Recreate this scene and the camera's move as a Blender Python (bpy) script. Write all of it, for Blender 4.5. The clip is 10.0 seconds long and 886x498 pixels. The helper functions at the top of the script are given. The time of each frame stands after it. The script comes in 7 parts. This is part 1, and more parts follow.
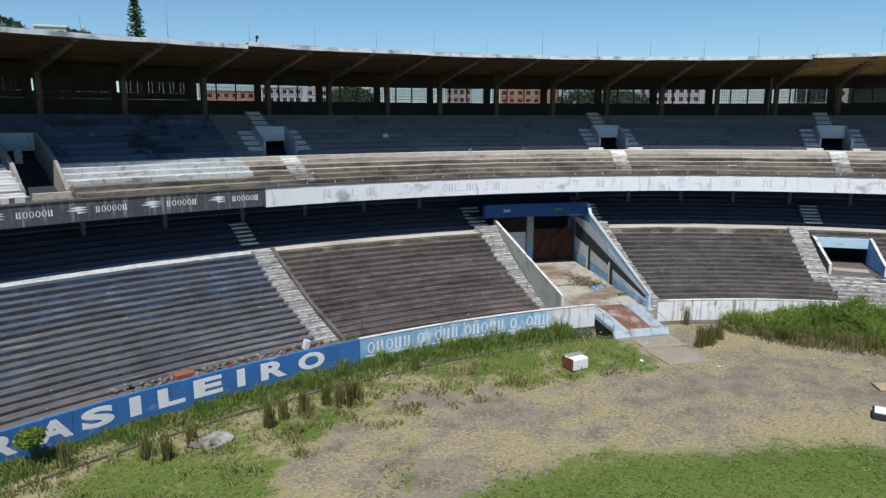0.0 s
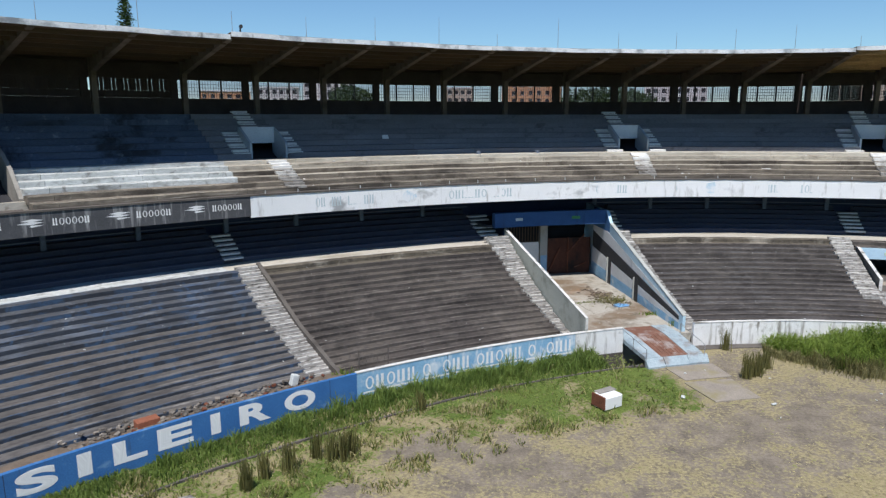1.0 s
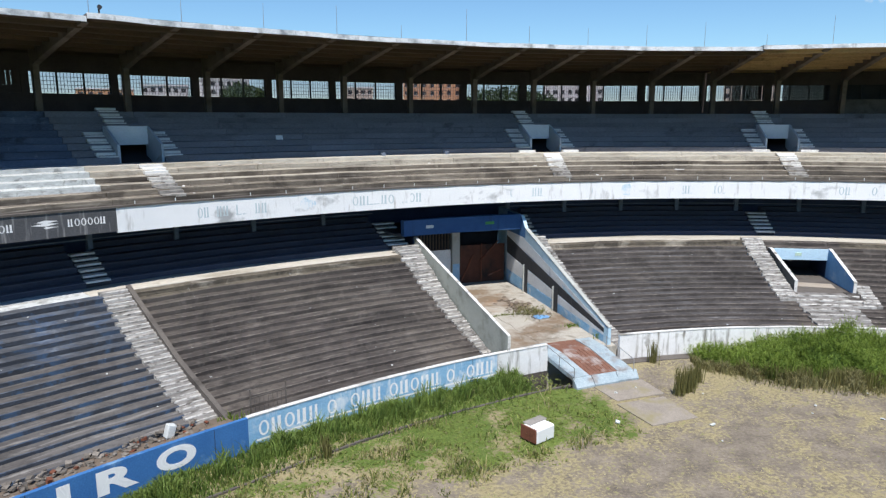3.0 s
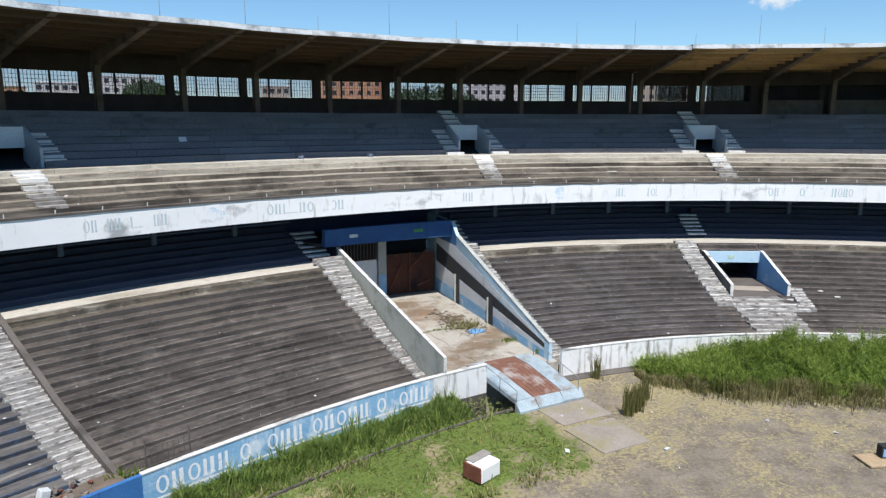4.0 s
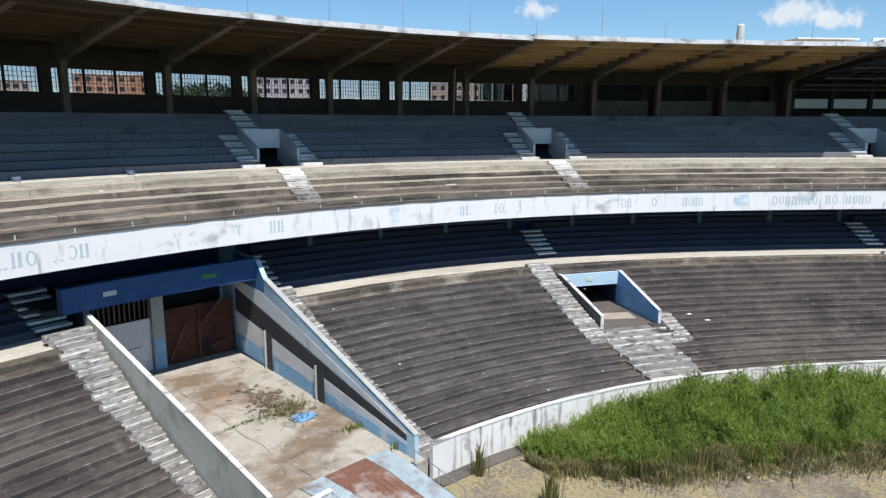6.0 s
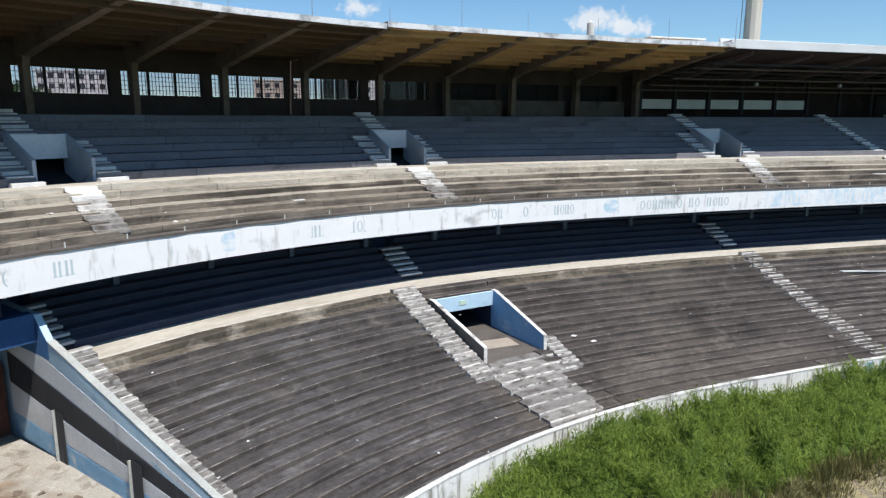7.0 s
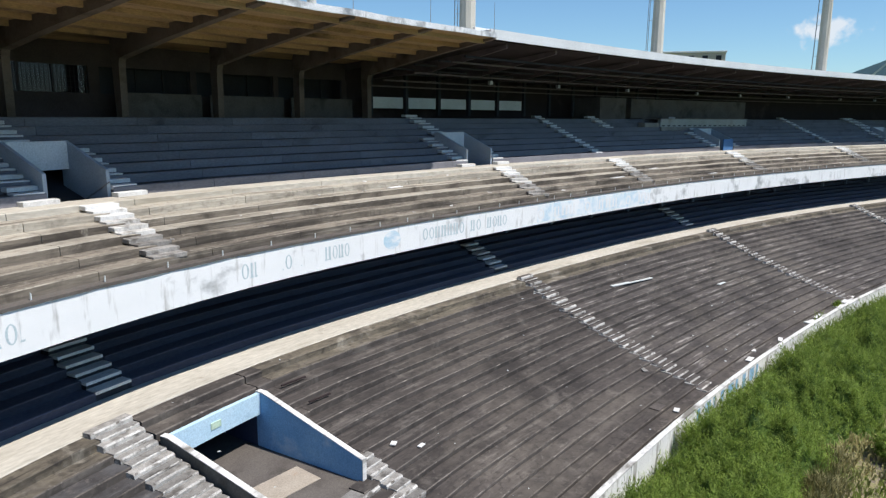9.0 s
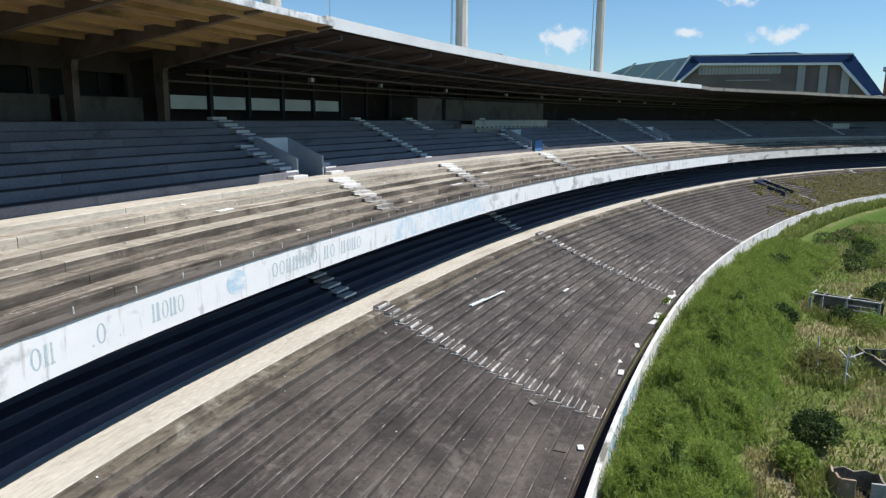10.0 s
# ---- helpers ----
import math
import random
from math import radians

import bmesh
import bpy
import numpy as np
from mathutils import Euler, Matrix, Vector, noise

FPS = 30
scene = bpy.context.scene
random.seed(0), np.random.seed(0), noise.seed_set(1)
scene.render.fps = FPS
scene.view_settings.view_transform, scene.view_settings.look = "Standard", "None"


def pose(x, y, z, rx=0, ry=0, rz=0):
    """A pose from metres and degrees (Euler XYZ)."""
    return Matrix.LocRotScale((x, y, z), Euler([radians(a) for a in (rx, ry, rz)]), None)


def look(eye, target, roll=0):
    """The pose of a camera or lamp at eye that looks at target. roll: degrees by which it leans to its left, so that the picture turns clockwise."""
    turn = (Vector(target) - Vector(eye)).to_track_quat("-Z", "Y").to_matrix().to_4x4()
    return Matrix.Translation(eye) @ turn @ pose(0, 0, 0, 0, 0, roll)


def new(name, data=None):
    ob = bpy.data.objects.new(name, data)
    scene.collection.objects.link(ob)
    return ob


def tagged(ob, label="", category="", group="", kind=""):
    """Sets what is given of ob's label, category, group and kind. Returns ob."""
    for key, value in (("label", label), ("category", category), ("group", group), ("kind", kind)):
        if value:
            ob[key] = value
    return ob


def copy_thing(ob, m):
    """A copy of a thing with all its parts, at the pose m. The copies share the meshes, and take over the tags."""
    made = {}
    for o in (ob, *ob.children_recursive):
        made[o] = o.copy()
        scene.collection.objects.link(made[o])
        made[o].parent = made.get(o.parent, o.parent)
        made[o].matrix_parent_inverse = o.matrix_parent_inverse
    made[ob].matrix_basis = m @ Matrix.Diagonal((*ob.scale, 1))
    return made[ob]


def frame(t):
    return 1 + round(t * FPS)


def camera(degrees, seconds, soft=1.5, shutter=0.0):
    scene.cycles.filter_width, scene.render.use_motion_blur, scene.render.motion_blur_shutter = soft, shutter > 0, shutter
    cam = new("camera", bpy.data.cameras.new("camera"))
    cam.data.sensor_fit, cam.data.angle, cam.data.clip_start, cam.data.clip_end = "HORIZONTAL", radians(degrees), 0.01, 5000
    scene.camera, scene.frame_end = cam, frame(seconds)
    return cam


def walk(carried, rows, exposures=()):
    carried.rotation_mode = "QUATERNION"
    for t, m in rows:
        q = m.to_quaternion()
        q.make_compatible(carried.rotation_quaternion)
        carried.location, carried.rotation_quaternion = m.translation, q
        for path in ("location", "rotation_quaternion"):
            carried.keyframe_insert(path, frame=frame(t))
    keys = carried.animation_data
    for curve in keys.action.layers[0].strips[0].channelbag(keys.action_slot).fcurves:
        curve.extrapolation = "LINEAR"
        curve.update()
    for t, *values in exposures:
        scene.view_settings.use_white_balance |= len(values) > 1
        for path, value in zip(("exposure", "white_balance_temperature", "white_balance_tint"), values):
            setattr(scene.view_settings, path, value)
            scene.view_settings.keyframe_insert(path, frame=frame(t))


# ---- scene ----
cam = camera(66.2, 10.0, soft=1.35)
# seconds, eye x y z, turn about x y z
ROWS = [
    (0, -0.64, -0.39, 16.20, 79.04, -0.02, -0.70),
    (0.5, -0.96, 3.02, 16.05, 79.08, -0.01, -0.89),
    (1, -1.18, 5.95, 16.03, 79.14, 0.08, -0.80),
    (1.5, -1.31, 7.72, 15.99, 79.19, 0.19, -0.74),
    (2, -1.23, 8.80, 15.92, 79.22, 0.20, -2.32),
    (2.5, -1.20, 9.76, 15.84, 79.22, 0.09, -5.58),
    (4, -0.74, 15.27, 15.83, 79.24, -0.10, -15.64),
    (4.5, -0.40, 17.84, 15.88, 79.24, -0.09, -19.11),
    (5, 0.22, 21.19, 15.90, 79.23, -0.11, -23.11),
    (6.5, 3.65, 31.89, 16.03, 79.32, -0.08, -40.00),
    (7, 5.61, 35.47, 16.15, 79.23, -0.06, -47.69),
    (7.5, 7.61, 38.93, 16.38, 79.04, -0.11, -56.04),
    (8, 10.13, 42.68, 16.46, 79.05, -0.20, -65.30),
    (8.5, 12.88, 46.02, 16.52, 79.04, -0.27, -70.90),
    (9, 15.65, 48.85, 16.62, 78.97, -0.35, -76.68),
    (9.5, 19.15, 51.83, 16.73, 79.02, -0.36, -86.62),
    (10, 22.40, 54.19, 16.85, 79.01, -0.38, -95.50),
]
walk(cam, [(r[0], pose(*r[1:])) for r in ROWS], exposures=[(0, 0.03, 6420, 12), (1.5, 0.16, 6420, 12), (2.5, 0.33, 6420, 12), (5, 0.3, 6480, 12), (10, 0.27, 6520, 12)])

# ---- daylight: high sun from over the pitch ----
SUN_EL, SUN_TO = radians(62), Vector((-0.17, -0.985, 0)).normalized()
world = bpy.data.worlds.new("sky")
scene.world = world
world.use_nodes = True
wn = world.node_tree.nodes
sky = wn.new("ShaderNodeTexSky")
sky.sky_type, sky.sun_disc = "NISHITA", False
sky.sun_elevation, sky.sun_rotation = SUN_EL, radians(190)
sky.air_density, sky.dust_density, sky.ozone_density = 1.0, 0.0, 4.0
wn["Background"].inputs[1].default_value = 0.105
tint = wn.new("ShaderNodeMix")
tint.data_type, tint.blend_type = "RGBA", "MULTIPLY"
tint.inputs[0].default_value, tint.inputs[7].default_value = 1.0, (0.72, 0.91, 1.0, 1)
world.node_tree.links.new(sky.outputs[0], tint.inputs[6])
world.node_tree.links.new(tint.outputs[2], wn["Background"].inputs[0])
sun = new("sun", bpy.data.lights.new("sun", "SUN"))
sun.data.energy, sun.data.angle, sun.data.color = 5.0, radians(0.5), (1.0, 0.965, 0.91)
to_sun = SUN_TO * math.cos(SUN_EL) + Vector((0, 0, math.sin(SUN_EL)))
sun.matrix_world = look(to_sun * 200, (0, 0, 0))

# ---- plan: the pitch-side wall as a line of changing heading, s metres along it, d metres outward ----
HEAD_S = (-75, -60, -40, -25, -12, 0, 10, 20, 32, 45, 60, 80, 110, 150, 190, 240, 300, 360)
HEAD_A = (72, 65.2, 50.1, 38.9, 29.1, 17.9, 4.8, -10, -24.7, -28.5, -31.4, -36, -42, -49.4, -60, -78.1, -103, -130)
CS = np.arange(-75, 360.01, 0.25)
CH = np.radians(np.interp(CS, HEAD_S, HEAD_A))
CX = np.concatenate([[0], np.cumsum((np.cos(CH[1:]) + np.cos(CH[:-1])) / 8)])
CY = np.concatenate([[0], np.cumsum((np.sin(CH[1:]) + np.sin(CH[:-1])) / 8)])
CX += 10.08 - np.interp(0, CS, CX)
CY += 50.43 - np.interp(0, CS, CY)


def at(s, d, z):
    """World place s along the wall line, d outward of it, z up."""
    x, y, h = np.interp(s, CS, CX), np.interp(s, CS, CY), np.interp(s, CS, CH)
    return Vector((x - math.sin(h) * d, y + math.cos(h) * d, z))


def stand_at(s, d=0.0, z=0.0):
    """Pose with x along the stand, y outward, z up."""
    return Matrix.Translation(at(s, d, z)) @ Matrix.Rotation(float(np.interp(s, CS, CH)), 4, "Z")


def plan_sd(x, y):
    """s and d of points given as arrays."""
    s_out, d_out = np.empty(len(x)), np.empty(len(x))
    for i in range(0, len(x), 2000):
        dx, dy = x[i:i + 2000, None] - CX[None, ::4], y[i:i + 2000, None] - CY[None, ::4]
        k = np.argmin(dx * dx + dy * dy, axis=1)
        r = np.arange(len(k))
        h = CH[::4][k]
        s_out[i:i + 2000] = CS[::4][k] + dx[r, k] * np.cos(h) + dy[r, k] * np.sin(h)
        d_out[i:i + 2000] = -dx[r, k] * np.sin(h) + dy[r, k] * np.cos(h)
    return s_out, d_out


def steps_s(a, b, gap=2.0):
    n = max(1, int(math.ceil((b - a) / gap)))
    return [a + (b - a) * i / n for i in range(n + 1)]


# ---- materials ----
def surface(name, dark, light, scale=0.6, rough=0.85, spec=0.3, bump=0.15, fine=14.0, stain=None, stain_scale=0.25, stain_at=(0.52, 0.66),
            coord="uv", stretch=(1, 1, 1), metal=0.0, per_piece=0.0, streak=None, streak_at=(0.5, 0.68), streak_size=(2.2, 0.25, 1), island=0.0, blots=(), scuff=None):
    m = bpy.data.materials.new(name)
    m.use_nodes = True
    n, l = m.node_tree.nodes, m.node_tree.links
    b = n["Principled BSDF"]
    b.inputs["Roughness"].default_value, b.inputs["Metallic"].default_value = rough, metal
    b.inputs["Specular IOR Level"].default_value = spec
    if coord == "uv":
        src = n.new("ShaderNodeUVMap").outputs[0]
    else:
        src = n.new("ShaderNodeNewGeometry").outputs["Position"]

    def tex(size, sx, sy, sz, detail=6.0):
        mp = n.new("ShaderNodeMapping")
        mp.inputs["Scale"].default_value = (sx, sy, sz)
        l.new(src, mp.inputs[0])
        t = n.new("ShaderNodeTexNoise")
        t.inputs["Scale"].default_value, t.inputs["Detail"].default_value, t.inputs["Roughness"].default_value = size, detail, 0.62
        l.new(mp.outputs[0], t.inputs["Vector"])
        return t.outputs["Fac"]

    def ramp(fac, lo, hi):
        r = n.new("ShaderNodeMapRange")
        r.inputs["From Min"].default_value, r.inputs["From Max"].default_value = lo, hi
        l.new(fac, r.inputs["Value"])
        return r.outputs["Result"]

    def mix(fac, a, c, how="MIX"):
        x = n.new("ShaderNodeMix")
        x.data_type, x.blend_type = "RGBA", how
        for sock, v in ((x.inputs[0], fac), (x.inputs[6], a), (x.inputs[7], c)):
            if isinstance(v, (int, float)):
                sock.default_value = v
            elif isinstance(v, tuple):
                sock.default_value = (*v, 1)
            else:
                l.new(v, sock)
        return x.outputs[2]

    base = mix(ramp(tex(scale, *stretch), 0.32, 0.68), dark, light)
    grain = tex(fine, *stretch, detail=4.0)
    base = mix(0.45, base, mix(ramp(grain, 0.25, 0.75), tuple(c * 0.55 for c in dark), tuple(min(1, c * 1.25) for c in light)))
    if stain:
        base = mix(ramp(tex(stain_scale, *stretch, detail=8.0), *stain_at), base, stain)
    if streak:
        base = mix(ramp(tex(1.0, *streak_size, detail=7.0), *streak_at), base, streak)
    if scuff:
        # pale scrapes along the rows, gathered in wide patches
        both = n.new("ShaderNodeMath")
        both.operation = "MULTIPLY"
        l.new(ramp(tex(1.0, 0.3, 2.4, 1, detail=8.0), 0.54, 0.64), both.inputs[0])
        l.new(ramp(tex(0.1, 1.0, 0.6, 1, detail=3.0), 0.44, 0.6), both.inputs[1])
        base = mix(both.outputs[0], base, scuff)
    for b_col, b_size, b_lo, b_hi, b_most in blots:
        place = n.new("ShaderNodeNewGeometry").outputs["Position"]
        t = n.new("ShaderNodeTexNoise")
        t.inputs["Scale"].default_value, t.inputs["Detail"].default_value, t.inputs["Roughness"].default_value, t.inputs["Distortion"].default_value = b_size, 9.0, 0.66, 0.6
        l.new(place, t.inputs["Vector"])
        r = n.new("ShaderNodeMapRange")
        r.inputs["From Min"].default_value, r.inputs["From Max"].default_value, r.inputs["To Max"].default_value = b_lo, b_hi, b_most
        l.new(t.outputs["Fac"], r.inputs["Value"])
        base = mix(r.outputs["Result"], base, b_col)
    if per_piece or island:
        info = n.new("ShaderNodeObjectInfo" if per_piece else "ShaderNodeNewGeometry")
        per_piece = per_piece or island
        r = n.new("ShaderNodeMapRange")
        r.inputs["To Min"].default_value, r.inputs["To Max"].default_value = 1 - per_piece, 1 + per_piece
        l.new(info.outputs["Random" if "Random" in info.outputs else "Random Per Island"], r.inputs["Value"])
        hsv = n.new("ShaderNodeHueSaturation")
        l.new(r.outputs["Result"], hsv.inputs["Value"])
        l.new(base, hsv.inputs["Color"])
        base = hsv.outputs[0]
    l.new(base, b.inputs["Base Color"])
    if bump:
        bp = n.new("ShaderNodeBump")
        bp.inputs["Strength"].default_value, bp.inputs["Distance"].default_value = bump, 0.04
        l.new(grain, bp.inputs["Height"])
        l.new(bp.outputs[0], b.inputs["Normal"])
    return m


ALONG = (0.45, 1.0, 1)
LOW_LOOK = dict(stretch=ALONG, fine=4.0, bump=0.35, stain_scale=0.22, stain_at=(0.52, 0.74), per_piece=0.12, streak_at=(0.52, 0.68), streak_size=(0.35, 5.0, 1))
LOW_BLOTS = (((0.15, 0.13, 0.108), 0.11, 0.47, 0.66, 0.5), ((0.024, 0.021, 0.02), 0.3, 0.48, 0.64, 0.6), ((0.23, 0.205, 0.18), 0.7, 0.56, 0.72, 0.4), ((0.022, 0.019, 0.018), 2.6, 0.53, 0.66, 0.6), ((0.19, 0.172, 0.152), 3.4, 0.58, 0.7, 0.45))
LOW_BLOTS_DIM = (((0.12, 0.107, 0.093), 0.11, 0.47, 0.66, 0.6), ((0.022, 0.019, 0.018), 0.3, 0.48, 0.64, 0.55), ((0.2, 0.182, 0.162), 0.7, 0.54, 0.7, 0.5), ((0.14, 0.125, 0.11), 3.0, 0.55, 0.68, 0.5))
BLUE_BLOTS = (((0.13, 0.16, 0.21), 0.16, 0.47, 0.66, 0.55), ((0.05, 0.085, 0.15), 0.5, 0.52, 0.62, 0.6), ((0.03, 0.033, 0.04), 0.35, 0.52, 0.66, 0.55), ((0.25, 0.28, 0.32), 0.9, 0.58, 0.72, 0.5), ((0.025, 0.028, 0.034), 2.6, 0.54, 0.66, 0.5))
M_LOWER = surface("sooty_concrete", (0.038, 0.033, 0.03), (0.084, 0.072, 0.065), 0.3, streak=(0.038, 0.033, 0.031), blots=LOW_BLOTS, scuff=(0.17, 0.153, 0.136), **LOW_LOOK)
# riser tones set apart from treads: soot plus upright-face shading put in colour
M_LOWER_RISER = surface("sooty_shade_toned_riser", (0.04, 0.035, 0.032), (0.1, 0.086, 0.078), 0.3, streak=(0.028, 0.024, 0.023), blots=LOW_BLOTS_DIM, **LOW_LOOK)
M_LOWER_TAN = surface("mossy_tan_concrete", (0.06, 0.05, 0.038), (0.19, 0.165, 0.125), 0.3, streak=(0.045, 0.038, 0.03), blots=LOW_BLOTS[1:] + (((0.36, 0.33, 0.275), 0.35, 0.55, 0.68, 0.7),), **LOW_LOOK)
M_NOSING = surface("worn_concrete_nosing", (0.045, 0.039, 0.036), (0.17, 0.15, 0.132), 0.9, blots=LOW_BLOTS[:2] + (((0.32, 0.292, 0.258), 1.1, 0.56, 0.66, 0.6), ((0.03, 0.026, 0.024), 2.3, 0.54, 0.64, 0.7)), **LOW_LOOK)
M_LOWER_BLUE = surface("sooty_blue_concrete", (0.04, 0.043, 0.049), (0.096, 0.102, 0.114), 0.3, streak=(0.034, 0.037, 0.043), blots=BLUE_BLOTS, **LOW_LOOK)
M_LOWER_BLUE_RISER = surface("sooty_blue_shade_toned_riser", (0.022, 0.026, 0.034), (0.06, 0.069, 0.086), 0.3, streak=(0.022, 0.025, 0.03), blots=(((0.05, 0.1, 0.18), 0.7, 0.5, 0.6, 0.75), ((0.03, 0.033, 0.04), 0.35, 0.52, 0.66, 0.55)), **LOW_LOOK)
M_LOWER_WORN = surface("scraped_sooty_concrete", (0.042, 0.037, 0.035), (0.098, 0.086, 0.08), 0.3, streak=(0.038, 0.033, 0.031), blots=LOW_BLOTS, scuff=(0.34, 0.315, 0.29), **LOW_LOOK)
M_LOWER_ASHY = surface("ashy_sooty_concrete", (0.042, 0.039, 0.039), (0.094, 0.087, 0.086), 0.3, streak=(0.04, 0.036, 0.036), blots=(((0.13, 0.135, 0.142), 0.16, 0.5, 0.62, 0.5),) + LOW_BLOTS[1:], scuff=(0.19, 0.19, 0.19), **LOW_LOOK)
M_LOWER_GREY = surface("sooty_grey_concrete", (0.055, 0.051, 0.049), (0.125, 0.116, 0.11), 0.3, streak=(0.05, 0.047, 0.046), scuff=(0.24, 0.23, 0.215), blots=(((0.16, 0.155, 0.15), 0.14, 0.48, 0.66, 0.45), ((0.035, 0.033, 0.032), 0.35, 0.52, 0.66, 0.5), ((0.3, 0.285, 0.25), 0.5, 0.66, 0.72, 0.7), ((0.035, 0.033, 0.032), 2.6, 0.54, 0.66, 0.5)), **LOW_LOOK)
# navy puts the blue shade under the tier into the rows, risers deepest
M_SHADE = surface("shade_navy_terrace", (0.055, 0.06, 0.085), (0.12, 0.125, 0.16), 0.6, stretch=ALONG, per_piece=0.15)
M_SHADE_RISER = surface("shade_navy_riser", (0.03, 0.034, 0.052), (0.06, 0.065, 0.095), 0.6, stretch=ALONG, per_piece=0.15)
M_CROSS = surface("pale_walkway_concrete", (0.37, 0.34, 0.285), (0.55, 0.52, 0.45), 0.5, stretch=(0.4, 1.3, 1), stain=(0.27, 0.24, 0.18), stain_scale=0.3, stain_at=(0.54, 0.7), fine=5.0, blots=(((0.2, 0.17, 0.12), 1.2, 0.62, 0.72, 0.6),))
UP_LOOK = dict(stretch=(0.3, 2.0, 1), stain_scale=0.5, per_piece=0.12, fine=6.0, streak_at=(0.56, 0.7), streak_size=(0.25, 5.0, 1))
M_UPPER = surface("weathered_concrete", (0.125, 0.106, 0.084), (0.32, 0.282, 0.228), 0.6, stain=(0.055, 0.046, 0.038), stain_at=(0.48, 0.64), streak=(0.4, 0.37, 0.31), blots=(((0.05, 0.042, 0.034), 0.4, 0.5, 0.66, 0.7), ((0.45, 0.42, 0.36), 0.8, 0.6, 0.7, 0.6), ((0.06, 0.05, 0.04), 2.6, 0.52, 0.64, 0.6), ((0.45, 0.42, 0.36), 3.6, 0.59, 0.68, 0.5)), **UP_LOOK)
# upper risers darkened too: weathering and shading of their faces in the colour
M_UPPER_RISER = surface("weathered_shade_toned_riser", (0.095, 0.08, 0.064), (0.25, 0.217, 0.175), 0.6, stain=(0.045, 0.038, 0.032), stain_at=(0.48, 0.64), streak=(0.3, 0.27, 0.225), blots=(((0.045, 0.037, 0.03), 0.4, 0.48, 0.64, 0.75), ((0.4, 0.37, 0.31), 0.9, 0.62, 0.72, 0.5)), **UP_LOOK)
M_UPPER_PALE = surface("pale_weathered_concrete", (0.24, 0.213, 0.172), (0.47, 0.435, 0.365), 0.6, stain=(0.13, 0.112, 0.09), stain_at=(0.52, 0.66), blots=(((0.1, 0.085, 0.068), 0.4, 0.54, 0.68, 0.6), ((0.12, 0.1, 0.08), 2.6, 0.54, 0.66, 0.5)), **UP_LOOK)
M_UPPER_GREY = surface("grey_seat_concrete", (0.125, 0.125, 0.14), (0.215, 0.215, 0.238), 0.6, stretch=ALONG, stain=(0.055, 0.056, 0.06), stain_scale=0.3, stain_at=(0.58, 0.75), per_piece=0.12, blots=(((0.05, 0.05, 0.053), 0.5, 0.58, 0.7, 0.6),))
M_UPPER_BLUE = surface("faded_blue_seat_concrete", (0.05, 0.068, 0.11), (0.115, 0.14, 0.19), 1.2, stretch=ALONG, stain=(0.03, 0.035, 0.045), stain_scale=0.3, stain_at=(0.54, 0.7), per_piece=0.18, blots=(((0.018, 0.019, 0.022), 0.22, 0.53, 0.62, 0.85), ((0.28, 0.31, 0.35), 0.9, 0.6, 0.7, 0.5)))
# grey treads far darker than risers: shadow lines between rows put into colour
M_SEAT_TREAD = surface("shadow_toned_seat_tread", (0.03, 0.03, 0.034), (0.085, 0.085, 0.093), 0.6, stretch=ALONG, stain=(0.04, 0.04, 0.043), stain_scale=0.4, stain_at=(0.54, 0.7), per_piece=0.15)
M_SEAT_TREAD_BLUE = surface("grimy_blue_seat_tread", (0.045, 0.06, 0.088), (0.12, 0.145, 0.19), 0.8, stretch=ALONG, stain=(0.025, 0.028, 0.035), stain_scale=0.4, stain_at=(0.52, 0.68), per_piece=0.2)
M_PALE_BLOCK = surface("pale_grey_block", (0.36, 0.385, 0.38), (0.58, 0.6, 0.59), 0.9, stretch=(0.6, 1.5, 1), stain=(0.17, 0.17, 0.155), stain_scale=0.7, stain_at=(0.54, 0.68), per_piece=0.12, fine=5.0, blots=(((0.14, 0.135, 0.12), 1.4, 0.55, 0.66, 0.7),))
M_STEP = surface("whitewashed_step", (0.16, 0.151, 0.14), (0.36, 0.345, 0.32), 2.2, coord="pos", stain=(0.1, 0.091, 0.081), stain_scale=1.3, stain_at=(0.47, 0.66), per_piece=0.25, fine=20.0)
M_STEP_GREY = surface("worn_grey_step", (0.11, 0.104, 0.097), (0.27, 0.26, 0.243), 1.6, coord="pos", stain=(0.07, 0.064, 0.058), stain_scale=1.2, stain_at=(0.5, 0.66), per_piece=0.2, fine=20.0)
M_STEP_RISER = surface("white_step_riser", (0.25, 0.242, 0.225), (0.47, 0.46, 0.435), 2.2, coord="pos", stain=(0.12, 0.11, 0.098), stain_scale=1.5, stain_at=(0.5, 0.64), per_piece=0.25, fine=20.0)
M_STEP_SOOT = surface("sooty_step", (0.05, 0.043, 0.04), (0.12, 0.105, 0.095), 1.5, coord="pos", stain=(0.24, 0.225, 0.2), stain_scale=1.4, stain_at=(0.6, 0.72), per_piece=0.25, fine=7.0)
M_STEP_EDGE = surface("chipped_white_edge", (0.24, 0.232, 0.215), (0.56, 0.55, 0.52), 2.4, coord="pos", stain=(0.1, 0.09, 0.08), stain_scale=2.0, stain_at=(0.49, 0.62), per_piece=0.25, fine=20.0)
M_STEP_WHITE = surface("white_painted_step", (0.52, 0.515, 0.5), (0.75, 0.75, 0.73), 1.6, coord="pos", stain=(0.28, 0.27, 0.25), stain_scale=1.1, stain_at=(0.6, 0.76), per_piece=0.12, fine=20.0)
M_STEP_DIRTY = surface("dirty_white_step", (0.3, 0.29, 0.27), (0.6, 0.59, 0.56), 1.8, coord="pos", stain=(0.15, 0.135, 0.115), stain_scale=1.2, stain_at=(0.52, 0.66), per_piece=0.2, fine=20.0)
